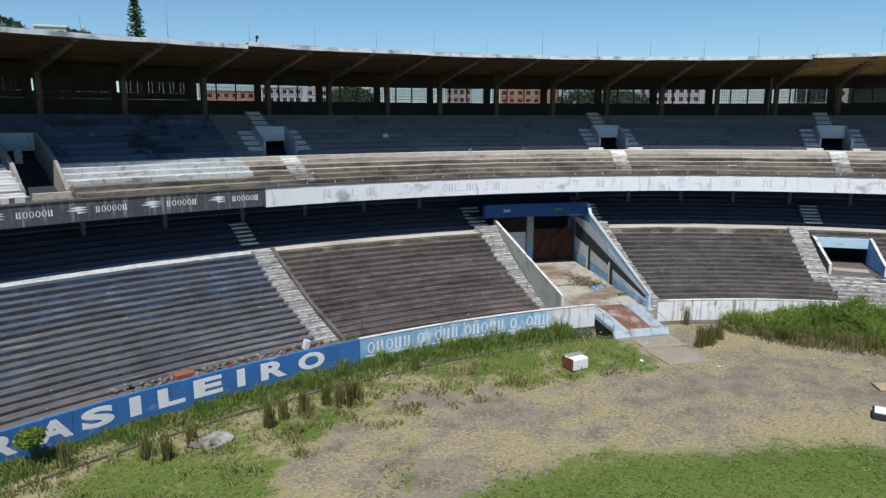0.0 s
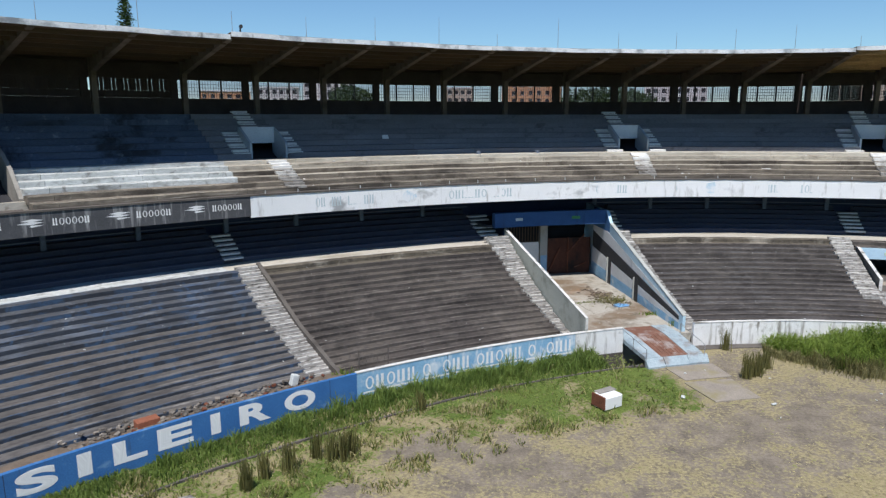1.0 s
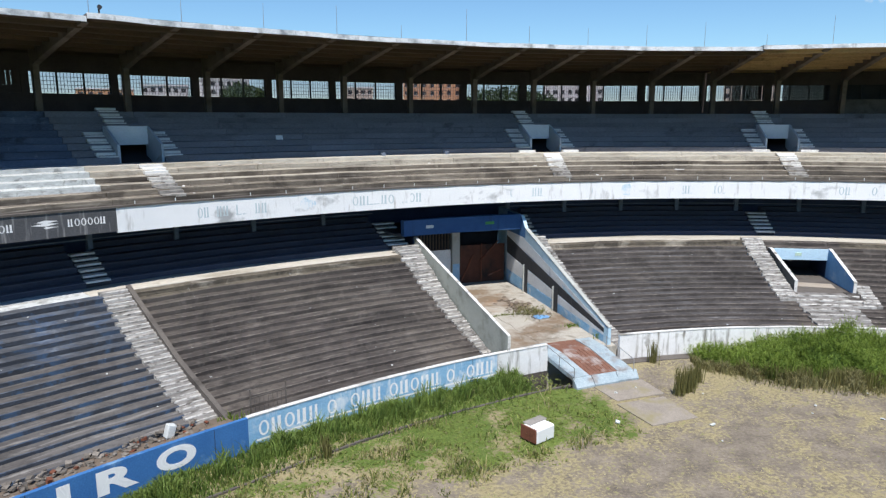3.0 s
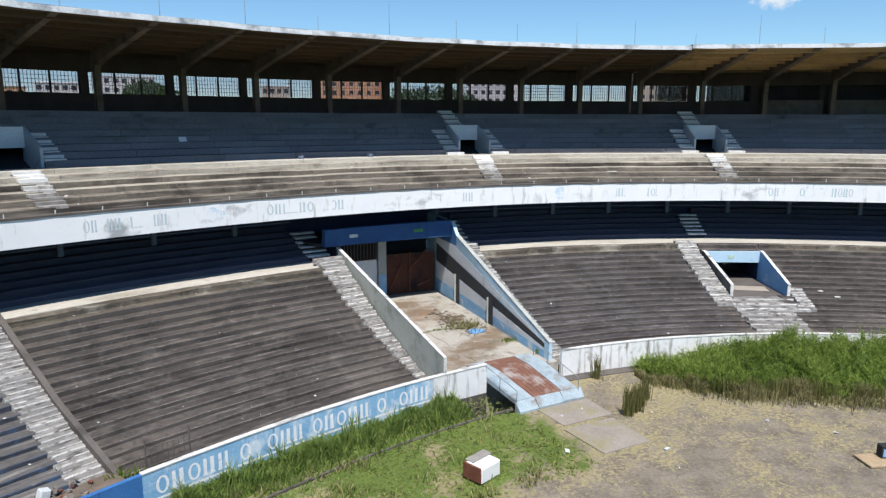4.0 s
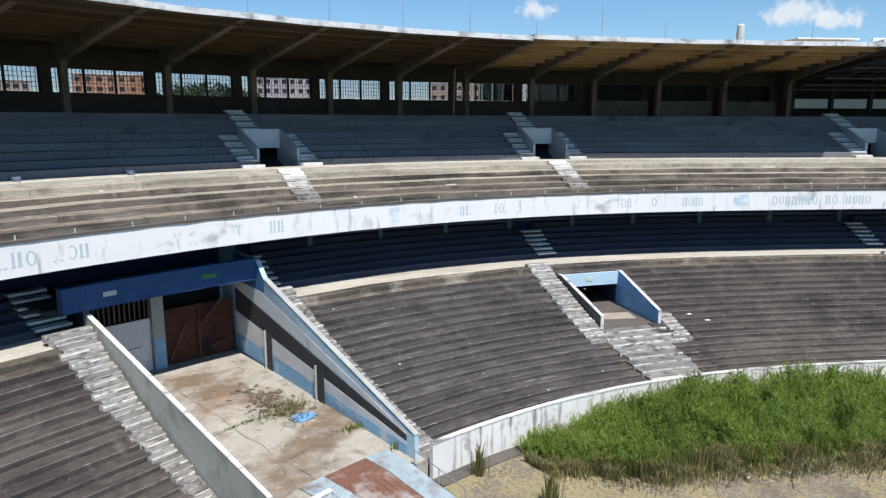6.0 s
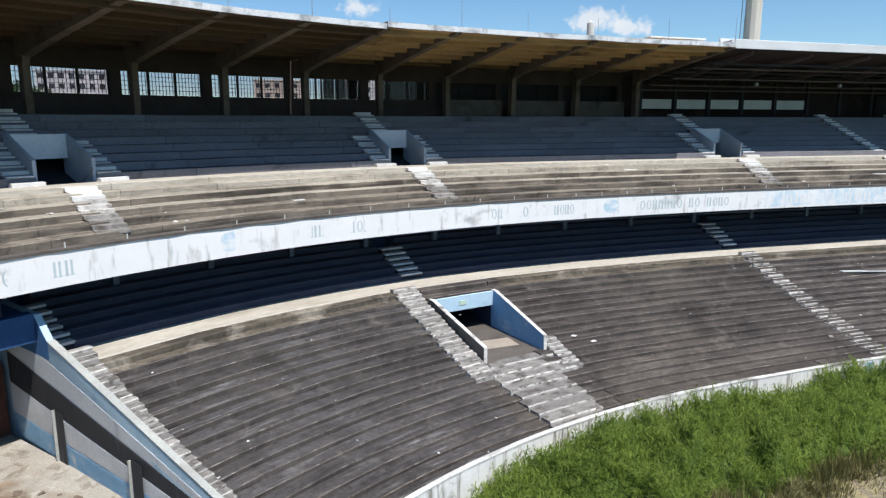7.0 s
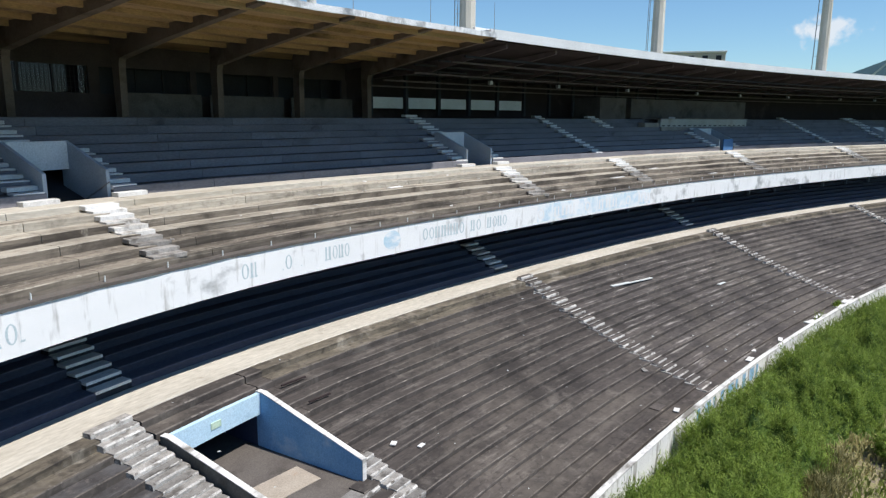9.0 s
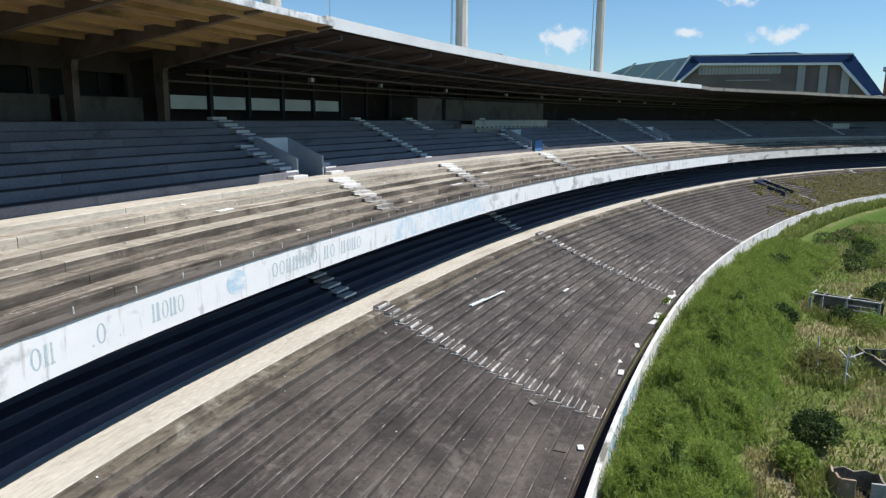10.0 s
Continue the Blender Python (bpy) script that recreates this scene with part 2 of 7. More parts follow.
M_WALL_WHITE = surface("streaked_white_wall_paint", (0.66, 0.66, 0.64), (0.86, 0.87, 0.86), 0.9, fine=60.0, stain=(0.3, 0.29, 0.26), stain_scale=0.55, stain_at=(0.57, 0.66), streak=(0.2, 0.185, 0.155), streak_at=(0.52, 0.68), streak_size=(2.6, 0.3, 1), bump=0.08)
M_COPING = surface("pale_coping", (0.45, 0.445, 0.42), (0.76, 0.755, 0.73), 0.9, stretch=(0.6, 1.5, 1), stain=(0.17, 0.16, 0.14), stain_scale=0.5, stain_at=(0.54, 0.66), fine=6.0)
M_WHITE = surface("flaking_white_paint", (0.78, 0.8, 0.8), (0.87, 0.88, 0.88), 0.5, fine=70.0, stain=(0.36, 0.37, 0.37), stain_scale=0.35, stain_at=(0.56, 0.66), streak=(0.36, 0.35, 0.33), streak_at=(0.56, 0.74), streak_size=(2.6, 0.35, 1), bump=0.05)
M_BLACK = surface("weathered_black_paint", (0.05, 0.052, 0.057), (0.11, 0.112, 0.118), 0.5, streak=(0.3, 0.3, 0.3), streak_at=(0.54, 0.7), streak_size=(3.5, 0.25, 1))
M_BLUE = surface("faded_blue_paint", (0.026, 0.11, 0.30), (0.05, 0.175, 0.42), 0.5, stain=(0.16, 0.3, 0.48), stain_scale=0.9, stain_at=(0.57, 0.72), streak=(0.05, 0.07, 0.12), streak_at=(0.6, 0.8))
M_PALE_BLUE = surface("washed_blue_paint", (0.13, 0.32, 0.54), (0.3, 0.5, 0.66), 0.7, stain=(0.66, 0.71, 0.74), stain_scale=0.5, stain_at=(0.54, 0.66), streak=(0.62, 0.68, 0.72), streak_at=(0.56, 0.7), streak_size=(3.0, 0.4, 1))
M_SKY_BLUE = surface("sky_blue_paint", (0.13, 0.31, 0.56), (0.23, 0.43, 0.66), 0.7, coord="pos", stain=(0.5, 0.62, 0.7), stain_scale=0.5, stain_at=(0.55, 0.75), streak=(0.12, 0.2, 0.3), streak_at=(0.62, 0.8), streak_size=(1.5, 1.5, 0.2))
M_DEEP_BLUE = surface("deep_blue_paint", (0.04, 0.12, 0.28), (0.07, 0.18, 0.36), 0.7, coord="pos", streak=(0.03, 0.05, 0.1), streak_at=(0.6, 0.8), streak_size=(1.5, 1.5, 0.2))
M_VOM_GREY = surface("pale_grey_wall_paint", (0.30, 0.36, 0.42), (0.42, 0.48, 0.54), 0.7, coord="pos", stain=(0.2, 0.22, 0.24), stain_scale=0.8, stain_at=(0.62, 0.78))
M_CONC = surface("raw_concrete", (0.20, 0.19, 0.17), (0.34, 0.32, 0.29), 0.6, coord="pos", stain=(0.1, 0.09, 0.08), stain_scale=0.4, stain_at=(0.55, 0.72))
M_CONC_DARK = surface("stained_concrete", (0.07, 0.06, 0.055), (0.14, 0.125, 0.11), 0.6, coord="pos", stain=(0.04, 0.035, 0.03), stain_scale=0.4, stain_at=(0.55, 0.72))
# bright and dim copies of one soffit: bounced sun and staining, both in colour
M_ROOF = surface("bounce_lit_ochre_soffit", (0.23, 0.15, 0.08), (0.56, 0.385, 0.2), 0.35, stretch=(0.5, 1.4, 1), stain=(0.1, 0.07, 0.045), stain_scale=0.3, stain_at=(0.54, 0.7), blots=(((0.07, 0.045, 0.03), 0.25, 0.54, 0.66, 0.6),))
M_ROOF_DIM = surface("dim_bounce_soffit", (0.045, 0.029, 0.02), (0.12, 0.077, 0.048), 0.35, stretch=(0.5, 1.4, 1), stain=(0.06, 0.045, 0.036), stain_scale=0.3, stain_at=(0.5, 0.68))
M_RIB = surface("stained_rib_concrete", (0.1, 0.078, 0.062), (0.185, 0.148, 0.12), 0.5, coord="pos", stain=(0.07, 0.055, 0.04), stain_scale=0.6, stain_at=(0.5, 0.7))
M_LIP = surface("chalky_roof_edge", (0.5, 0.54, 0.57), (0.84, 0.86, 0.87), 1.0, stain=(0.24, 0.26, 0.28), stain_scale=0.6, stain_at=(0.5, 0.64), streak=(0.2, 0.2, 0.2), streak_at=(0.56, 0.7), streak_size=(1.4, 0.4, 1))
M_METAL_ROOF = surface("galvanised_roofing", (0.55, 0.57, 0.58), (0.75, 0.77, 0.78), 0.4, rough=0.45, spec=0.5, bump=0.02)
# near-black: shade under the long roof and in recesses put into the colour
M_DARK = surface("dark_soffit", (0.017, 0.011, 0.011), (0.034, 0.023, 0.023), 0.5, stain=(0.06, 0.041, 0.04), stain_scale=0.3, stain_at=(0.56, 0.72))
# near-black; on soffits and inner walls the deep shade is put into it
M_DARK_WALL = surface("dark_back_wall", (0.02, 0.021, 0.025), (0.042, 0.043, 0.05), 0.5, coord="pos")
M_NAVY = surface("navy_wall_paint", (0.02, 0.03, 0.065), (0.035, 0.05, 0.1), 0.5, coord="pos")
M_STEEL = surface("dull_steel", (0.3, 0.3, 0.31), (0.45, 0.45, 0.46), 2.0, coord="pos", rough=0.5, metal=0.6, bump=0.02)
M_RUST = surface("rusted_sheet", (0.10, 0.035, 0.02), (0.2, 0.075, 0.045), 1.2, coord="pos", stain=(0.28, 0.2, 0.17), stain_scale=0.5, stain_at=(0.62, 0.75))
M_PANEL = surface("white_board", (0.45, 0.48, 0.47), (0.6, 0.63, 0.62), 0.5, coord="pos", bump=0.02)
M_GATE_FLOOR = surface("cracked_forecourt", (0.26, 0.24, 0.2), (0.47, 0.44, 0.38), 0.3, coord="pos", stain=(0.19, 0.14, 0.095), stain_scale=0.22, stain_at=(0.5, 0.62), blots=(((0.12, 0.1, 0.07), 0.8, 0.55, 0.66, 0.65), ((0.3, 0.17, 0.09), 0.35, 0.58, 0.68, 0.5), ((0.52, 0.5, 0.45), 1.3, 0.58, 0.68, 0.5)))
M_BUILD_A = surface("beige_stucco", (0.5, 0.42, 0.33), (0.6, 0.52, 0.42), 0.1, coord="pos", bump=0)
M_BUILD_B = surface("white_stucco", (0.6, 0.6, 0.58), (0.72, 0.72, 0.7), 0.1, coord="pos", bump=0)
M_BUILD_C = surface("orange_stucco", (0.5, 0.27, 0.14), (0.6, 0.35, 0.2), 0.1, coord="pos", bump=0)
M_PLASTER = surface("mast_concrete", (0.42, 0.40, 0.34), (0.55, 0.53, 0.46), 0.3, coord="pos", streak=(0.25, 0.24, 0.2), streak_at=(0.55, 0.75), streak_size=(1.2, 1.2, 0.08))


def glass(name, tint, gloss=0.1):
    m = bpy.data.materials.new(name)
    m.use_nodes = True
    n, l = m.node_tree.nodes, m.node_tree.links
    t, g, x = n.new("ShaderNodeBsdfTransparent"), n.new("ShaderNodeBsdfGlossy"), n.new("ShaderNodeMixShader")
    t.inputs[0].default_value, g.inputs["Roughness"].default_value = (*tint, 1), 0.05
    x.inputs[0].default_value = gloss
    l.new(t.outputs[0], x.inputs[1])
    l.new(g.outputs[0], x.inputs[2])
    l.new(x.outputs[0], n["Material Output"].inputs[0])
    return m


M_GLASS = glass("grimy_window_glass", (0.76, 0.73, 0.77), 0.025)


def leafy(name, dark, light, scale=0.5, trans=0.25, blots=()):
    m = surface(name, dark, light, scale, coord="pos", rough=0.6, spec=0.2, bump=0, island=0.35, blots=blots)
    n, l = m.node_tree.nodes, m.node_tree.links
    b, tr, mx = n["Principled BSDF"], n.new("ShaderNodeBsdfTranslucent"), n.new("ShaderNodeMixShader")
    l.new(b.inputs["Base Color"].links[0].from_socket, tr.inputs[0])
    mx.inputs[0].default_value = trans
    l.new(b.outputs[0], mx.inputs[1])
    l.new(tr.outputs[0], mx.inputs[2])
    l.new(mx.outputs[0], n["Material Output"].inputs[0])
    return m


M_BUSH = leafy("bright_bush_leaf", (0.11, 0.19, 0.03), (0.31, 0.4, 0.09), trans=0.5, blots=(((0.055, 0.115, 0.018), 0.45, 0.54, 0.68, 0.6), ((0.3, 0.36, 0.1), 0.7, 0.58, 0.7, 0.5)))
M_BUSH_MID = leafy("shaded_inner_leaf", (0.05, 0.095, 0.017), (0.12, 0.19, 0.038))
M_BUSH_DARK = leafy("dark_leaf", (0.025, 0.055, 0.014), (0.06, 0.10, 0.028))
M_PARAPET = surface("pale_green_grey_plaster", (0.33, 0.35, 0.31), (0.47, 0.49, 0.44), 0.6, coord="pos", stain=(0.24, 0.25, 0.21), stain_scale=0.7, stain_at=(0.52, 0.7))
M_PLASTER_PALE = surface("pale_plaster", (0.3, 0.315, 0.295), (0.45, 0.465, 0.435), 0.6, coord="pos", stain=(0.28, 0.27, 0.24), stain_scale=0.5, stain_at=(0.55, 0.72))
M_LINTEL = surface("pale_sky_blue_paint", (0.36, 0.55, 0.68), (0.5, 0.66, 0.76), 0.7, coord="pos", stain=(0.25, 0.4, 0.52), stain_scale=0.8, stain_at=(0.6, 0.75))
M_GRASS = leafy("green_grass", (0.13, 0.18, 0.04), (0.29, 0.33, 0.1), trans=0.5)
M_TALL = leafy("tall_green_blade", (0.075, 0.14, 0.026), (0.26, 0.34, 0.09), scale=0.9, trans=0.5)
M_STRAW = leafy("dry_grass", (0.28, 0.24, 0.1), (0.48, 0.43, 0.22), trans=0.4)
M_FAR_WEED = leafy("dry_olive_weed", (0.14, 0.14, 0.06), (0.28, 0.26, 0.12), trans=0.45)
M_REED = leafy("brown_reed", (0.1, 0.11, 0.036), (0.25, 0.23, 0.09), trans=0.45)


# ---- mesh helpers ----
def thing(name, label, category, kind="", group="", m=None):
    ob = new(name)
    if m is not None:
        ob.matrix_basis = m
    return tagged(ob, label, category, group, kind)


def mesh_of(name, bm, material):
    me = bpy.data.meshes.new(name)
    bm.to_mesh(me)
    bm.free()
    for m in material if isinstance(material, tuple) else (material,):
        me.materials.append(m)
    return me


def part(name, bm, material, parent, label=""):
    ob = new(name, mesh_of(name, bm, material) if isinstance(bm, bmesh.types.BMesh) else bm)
    ob.parent = parent
    return tagged(ob, label)


def box(bm, x0, x1, y0, y1, z0, z1, bev=0.0):
    vs = [bm.verts.new((x, y, z)) for z in (z0, z1) for x, y in ((x0, y0), (x1, y0), (x1, y1), (x0, y1))]
    fs = [bm.faces.new([vs[i] for i in f]) for f in ((3, 2, 1, 0), (4, 5, 6, 7), (0, 1, 5, 4), (1, 2, 6, 5), (2, 3, 7, 6), (3, 0, 4, 7))]
    if bev:
        es = {e for f in fs for e in f.edges}
        bmesh.ops.bevel(bm, geom=list(es), offset=bev, segments=1, affect="EDGES")
    return bm


def prism(bm, outline, x0, x1):
    """Extrudes a (y, z) outline from x0 to x1."""
    a = [bm.verts.new((x0, y, z)) for y, z in outline]
    b = [bm.verts.new((x1, y, z)) for y, z in outline]
    n = len(a)
    bm.faces.new(a[::-1]), bm.faces.new(b)
    for i in range(n):
        bm.faces.new((a[i], a[(i + 1) % n], b[(i + 1) % n], b[i]))
    bmesh.ops.recalc_face_normals(bm, faces=bm.faces)
    return bm


def cyl(bm, r0, r1, p0, p1, n=10):
    p0, p1 = Vector(p0), Vector(p1)
    q = (p1 - p0).to_track_quat("Z", "Y")
    a = [bm.verts.new(p0 + q @ Vector((r0 * math.cos(6.2832 * i / n), r0 * math.sin(6.2832 * i / n), 0))) for i in range(n)]
    b = [bm.verts.new(p1 + q @ Vector((r1 * math.cos(6.2832 * i / n), r1 * math.sin(6.2832 * i / n), 0))) for i in range(n)]
    for i in range(n):
        bm.faces.new((a[i], a[(i + 1) % n], b[(i + 1) % n], b[i]))
    bm.faces.new(a[::-1]), bm.faces.new(b)
    return bm


def sweep(outline, s0, s1, gap=2.0, wob=0.0, bm=None, skew=0.0, slots=None, cap=0):
    """A closed (d, z) outline carried along the stand from s0 to s1, capped, with s and d + z in metres as UV."""
    bm = bm or bmesh.new()
    uv = bm.loops.layers.uv.verify()
    n = len(outline)
    off = outline[0][0] * 1.37 + outline[0][1] * 2.11
    rings = []
    for s in steps_s(s0, s1, gap):
        dz = wob * noise.noise((s * 0.35, off, 0)) if wob else 0
        rings.append((s, [bm.verts.new(at(s + skew * (d - 16.5), d, z + dz)) for d, z in outline]))
    for (sa, a), (sb, b) in zip(rings[:-1], rings[1:]):
        for i in range(n):
            j = (i + 1) % n
            f = bm.faces.new((a[i], a[j], b[j], b[i]))
            f.material_index = slots.get(i, 0) if slots else 0
            vi, vj = sum(outline[i]), sum(outline[j])
            for lp, c in zip(f.loops, ((sa, vi), (sa, vj), (sb, vj), (sb, vi))):
                lp[uv].uv = c
    for f in (bm.faces.new(rings[0][1][::-1]), bm.faces.new(rings[-1][1])):
        f.material_index = cap
        for lp in f.loops:
            lp[uv].uv = (lp.vert.co.x, lp.vert.co.z + off)
    bmesh.ops.recalc_face_normals(bm, faces=bm.faces)
    return bm


def rect(d0, d1, z0, z1):
    return [(d0, z0), (d1, z0), (d1, z1), (d0, z1)]


def nosed(d0, d1, z0, z1, c=0.04):
    """A row's outline with a worn front edge."""
    return [(d0, z0), (d1, z0), (d1, z1), (d0 + c, z1), (d0, z1 - c)]


def gap_for(s):
    return 2.0 if s < 60 else (3.5 if s < 130 else 6.0)


def loose(name, verts, faces, material, label, category, kind="stuff"):
    me = bpy.data.meshes.new(name)
    me.from_pydata(verts, [], faces)
    me.materials.append(material)
    return tagged(new(name, me), label, category, kind=kind)


S_LEFT, S_END = -60.0, 330.0
BAYS = [-58.1, -53.1, -48.1, -43.1, -38.1, -33.1, -28.1, -23.2, -18.0, -13.4, -8.9, -4.5, -0.3, 3.8, 7.9, 11.7, 15.4, 19.0, 22.9, 26.9, 30.8, 36.1, 42.1, 48.2]
FAR_BAYS = [48.2 + 6.0 * i for i in range(1, 46)]

# ---- ground ----
def spread(lo, hi, step):
    near = list(np.arange(lo, hi + 0.01, step))
    out, k = [], step
    while (out[-1] if out else 0) < 2600:
        k *= 1.7
        out.append((out[-1] if out else 0) + k)
    return np.array([lo - o for o in out[::-1]] + near + [hi + o for o in out])


gx, gy = spread(-45, 150, 0.8), spread(-60, 62, 0.8)
GX, GY = [a.ravel() for a in np.meshgrid(gx, gy)]
g_s, g_d = plan_sd(GX, GY)
def fbm(x, y, f, off=0.0):
    return np.array([noise.fractal((a * f, b * f, off), 0.6, 2.0, 4) for a, b in zip(x, y)])
near_mask = (np.abs(GX - 50) < 105) & (np.abs(GY) < 70)
n1 = np.zeros(len(GX)); n2 = np.zeros(len(GX))
n1[near_mask] = fbm(GX[near_mask], GY[near_mask], 0.12)
n2[near_mask] = fbm(GX[near_mask], GY[near_mask], 0.5, 7.0)


def clamp01(a):
    return np.clip(a, 0, 1)


pitch_d = np.interp(g_s, (-30, -20, -14, -7, 2, 11, 30), (15.4, 15.7, 16.5, 18.3, 19.9, 20.6, 20.6))
pitch = clamp01((-g_d - pitch_d + 0.7 * n1 + 0.9 * n2) / 1.8) * clamp01((46 - g_s) / 10)
verge_w = np.interp(g_s, (-40, -30, -24, -18, -12, -7, 0), (12.5, 11.2, 8.4, 7.4, 8.0, 9.3, 9.6))
verge = clamp01((verge_w + g_d + 1.2 * n1 + 1.0 * n2) / 1.6) * clamp01((2.3 - g_s) / 0.8)
lush = clamp01((9.0 + g_d) / 0.9 + 0.4 * n2) * clamp01((2.5 - g_s) / 0.5) * clamp01((g_s + 9 + 2 * n1) / 3) * clamp01(1.1 + 1.2 * n2)
strip = np.exp(-((g_s + 21.6 - (g_d + 11.4) * 0.84) / 0.5) ** 2) * clamp01((-g_d - 10.6) / 0.8) * clamp01((15.3 + g_d) / 0.8)
wild = clamp01((g_s - 40) / 12 + 0.5 * n1)
far_lawn = clamp01((g_s - 100) / 15) * clamp01((-g_d - 3) / 3) * 1.3
green = clamp01(np.maximum.reduce([pitch * (1.1 + 0.3 * n2), verge * (0.6 + 0.7 * n1 + 0.9 * n2), lush, strip * 1.2, wild * (0.7 + 0.5 * n1 + 0.35 * n2), far_lawn]))
straw = clamp01(0.42 + 0.5 * n1 + 0.5 * n2 + 0.8 * verge + 0.9 * wild + 0.4 * clamp01((-g_d - 15) / 4))
gz = np.where(g_d < 0, 0.015 * n2 + 0.012 * n1, 0.0) * near_mask - 0.02
gz = np.where((g_s > -0.9) & (g_s < 6.6) & (g_d > -2.3) & (g_d < 0.9), -1.4, gz)
gme = bpy.data.meshes.new("ground")
W = len(gx)
gme.from_pydata(np.stack([GX, GY, gz], 1).tolist(), [], [(j * W + i, j * W + i + 1, (j + 1) * W + i + 1, (j + 1) * W + i) for j in range(len(gy) - 1) for i in range(W - 1)])
for nm, val in (("green", green), ("straw", straw), ("lawn", clamp01((g_s - 104) / 8) * clamp01((-g_d - 3) / 3))):
    gme.attributes.new(nm, "FLOAT", "POINT").data.foreach_set("value", val.astype(np.float32))
M_GROUND = bpy.data.materials.new("overgrown_cinder_track")
M_GROUND.use_nodes = True
gn, gl = M_GROUND.node_tree.nodes, M_GROUND.node_tree.links
gpos = gn.new("ShaderNodeNewGeometry").outputs["Position"]


def g_noise(scale, detail=6.0):
    t = gn.new("ShaderNodeTexNoise")
    t.inputs["Scale"].default_value, t.inputs["Detail"].default_value, t.inputs["Roughness"].default_value = scale, detail, 0.65
    gl.new(gpos, t.inputs["Vector"])
    return t.outputs["Fac"]


def g_map(v, lo, hi):
    r = gn.new("ShaderNodeMapRange")
    r.inputs["From Min"].default_value, r.inputs["From Max"].default_value = lo, hi
    gl.new(v, r.inputs["Value"])
    return r.outputs["Result"]


def g_mix(f, a, c):
    x = gn.new("ShaderNodeMix")
    x.data_type = "RGBA"
    for sock, v in ((x.inputs[0], f), (x.inputs[6], a), (x.inputs[7], c)):
        if isinstance(v, tuple):
            sock.default_value = (*v, 1)
        else:
            gl.new(v, sock)
    return x.outputs[2]


def g_math(op, a, c):
    x = gn.new("ShaderNodeMath")
    x.operation = op
    for sock, v in zip(x.inputs, (a, c)):
        if isinstance(v, (int, float)):
            sock.default_value = v
        else:
            gl.new(v, sock)
    return x.outputs[0]


def g_attr(nm):
    a = gn.new("ShaderNodeAttribute")
    a.attribute_name = nm
    return a.outputs["Fac"]


fine_n, mid_n, blade_n = g_noise(5.0, 8.0), g_noise(0.7), g_noise(22.0, 4.0)
dirt = g_mix(g_map(g_noise(7.0, 8.0), 0.28, 0.72), g_mix(g_map(mid_n, 0.35, 0.65), (0.1, 0.085, 0.069), (0.172, 0.147, 0.115)), g_mix(g_map(mid_n, 0.35, 0.65), (0.19, 0.163, 0.13), (0.305, 0.262, 0.208)))
straw_c = g_mix(g_map(fine_n, 0.3, 0.7), (0.17, 0.142, 0.078), (0.4, 0.345, 0.2))
green_c = g_mix(g_map(fine_n, 0.3, 0.7), (0.07, 0.11, 0.022), (0.165, 0.21, 0.055))
green_c = g_mix(g_map(g_noise(0.16, 5.0), 0.4, 0.62), green_c, g_mix(g_map(blade_n, 0.3, 0.7), (0.045, 0.085, 0.018), (0.12, 0.17, 0.04)))
rough_edge = g_math("ADD", g_math("MULTIPLY", g_math("SUBTRACT", fine_n, 0.5), 2.8), g_math("MULTIPLY", g_math("SUBTRACT", g_noise(1.5, 7.0), 0.5), 1.6))
c0 = g_mix(g_map(g_math("ADD", g_attr("straw"), rough_edge), 0.25, 0.75), dirt, straw_c)
c1 = g_mix(g_map(g_math("ADD", g_attr("green"), rough_edge), 0.3, 0.7), c0, green_c)
c1 = g_mix(g_attr("lawn"), c1, g_mix(g_map(mid_n, 0.3, 0.7), (0.045, 0.09, 0.015), (0.08, 0.135, 0.025)))
gb = gn["Principled BSDF"]
gl.new(c1, gb.inputs["Base Color"])
gb.inputs["Roughness"].default_value, gb.inputs["Specular IOR Level"].default_value = 0.95, 0.1
gbump = gn.new("ShaderNodeBump")
gbump.inputs["Strength"].default_value, gbump.inputs["Distance"].default_value = 0.5, 0.08
gl.new(blade_n, gbump.inputs["Height"])
gl.new(gbump.outputs[0], gb.inputs["Normal"])
gme.materials.append(M_GROUND)
tagged(new("ground", gme), "cinder track and pitch overgrown with dry and green grass", "ground", kind="structure")

# ---- lower stand: wall, terrace rows, walkway, shaded rows ----
WALL_Z = 1.72
GATE0, GATE1 = -1.2, 7.5
wall = thing("pitch_wall", "low concrete perimeter wall with worn white and blue paint", "wall", "structure")
blue_panel = part("blue_wall_panel", sweep([(0, -0.1), (0.22, -0.1), (0.22, WALL_Z), (0, WALL_Z)], S_LEFT, -17.5), M_BLUE, wall, "strong blue painted stretch")
pale_panel = part("pale_wall_panel", sweep([(0, -0.1), (0.22, -0.1), (0.22, WALL_Z), (0, WALL_Z)], -17.5, -1.8), M_PALE_BLUE, wall, "washed-out blue and white stretch")
part("grey_wall_panel", sweep([(0, 0.02), (0.22, 0.02), (0.22, WALL_Z), (0, WALL_Z)], -1.8, 1.95), M_WALL_WHITE, wall, "flaking white end of the wall")
part("plinth", sweep(rect(0.01, 0.22, -1.5, 0.02), -1.8, 1.95), M_CONC_DARK, wall, "grey unpainted foot of the wall")
part("white_wall_panel", sweep([(0, 0.06), (0.22, 0.06), (0.22, WALL_Z), (0, WALL_Z)], 7.4, 26), M_WALL_WHITE, wall, "flaking white stretch")
part("white_wall_panel", sweep([(0, 0.06), (0.22, 0.06), (0.22, WALL_Z), (0, WALL_Z)], 26, S_END, 3.0), M_WALL_WHITE, wall, "flaking white stretch")
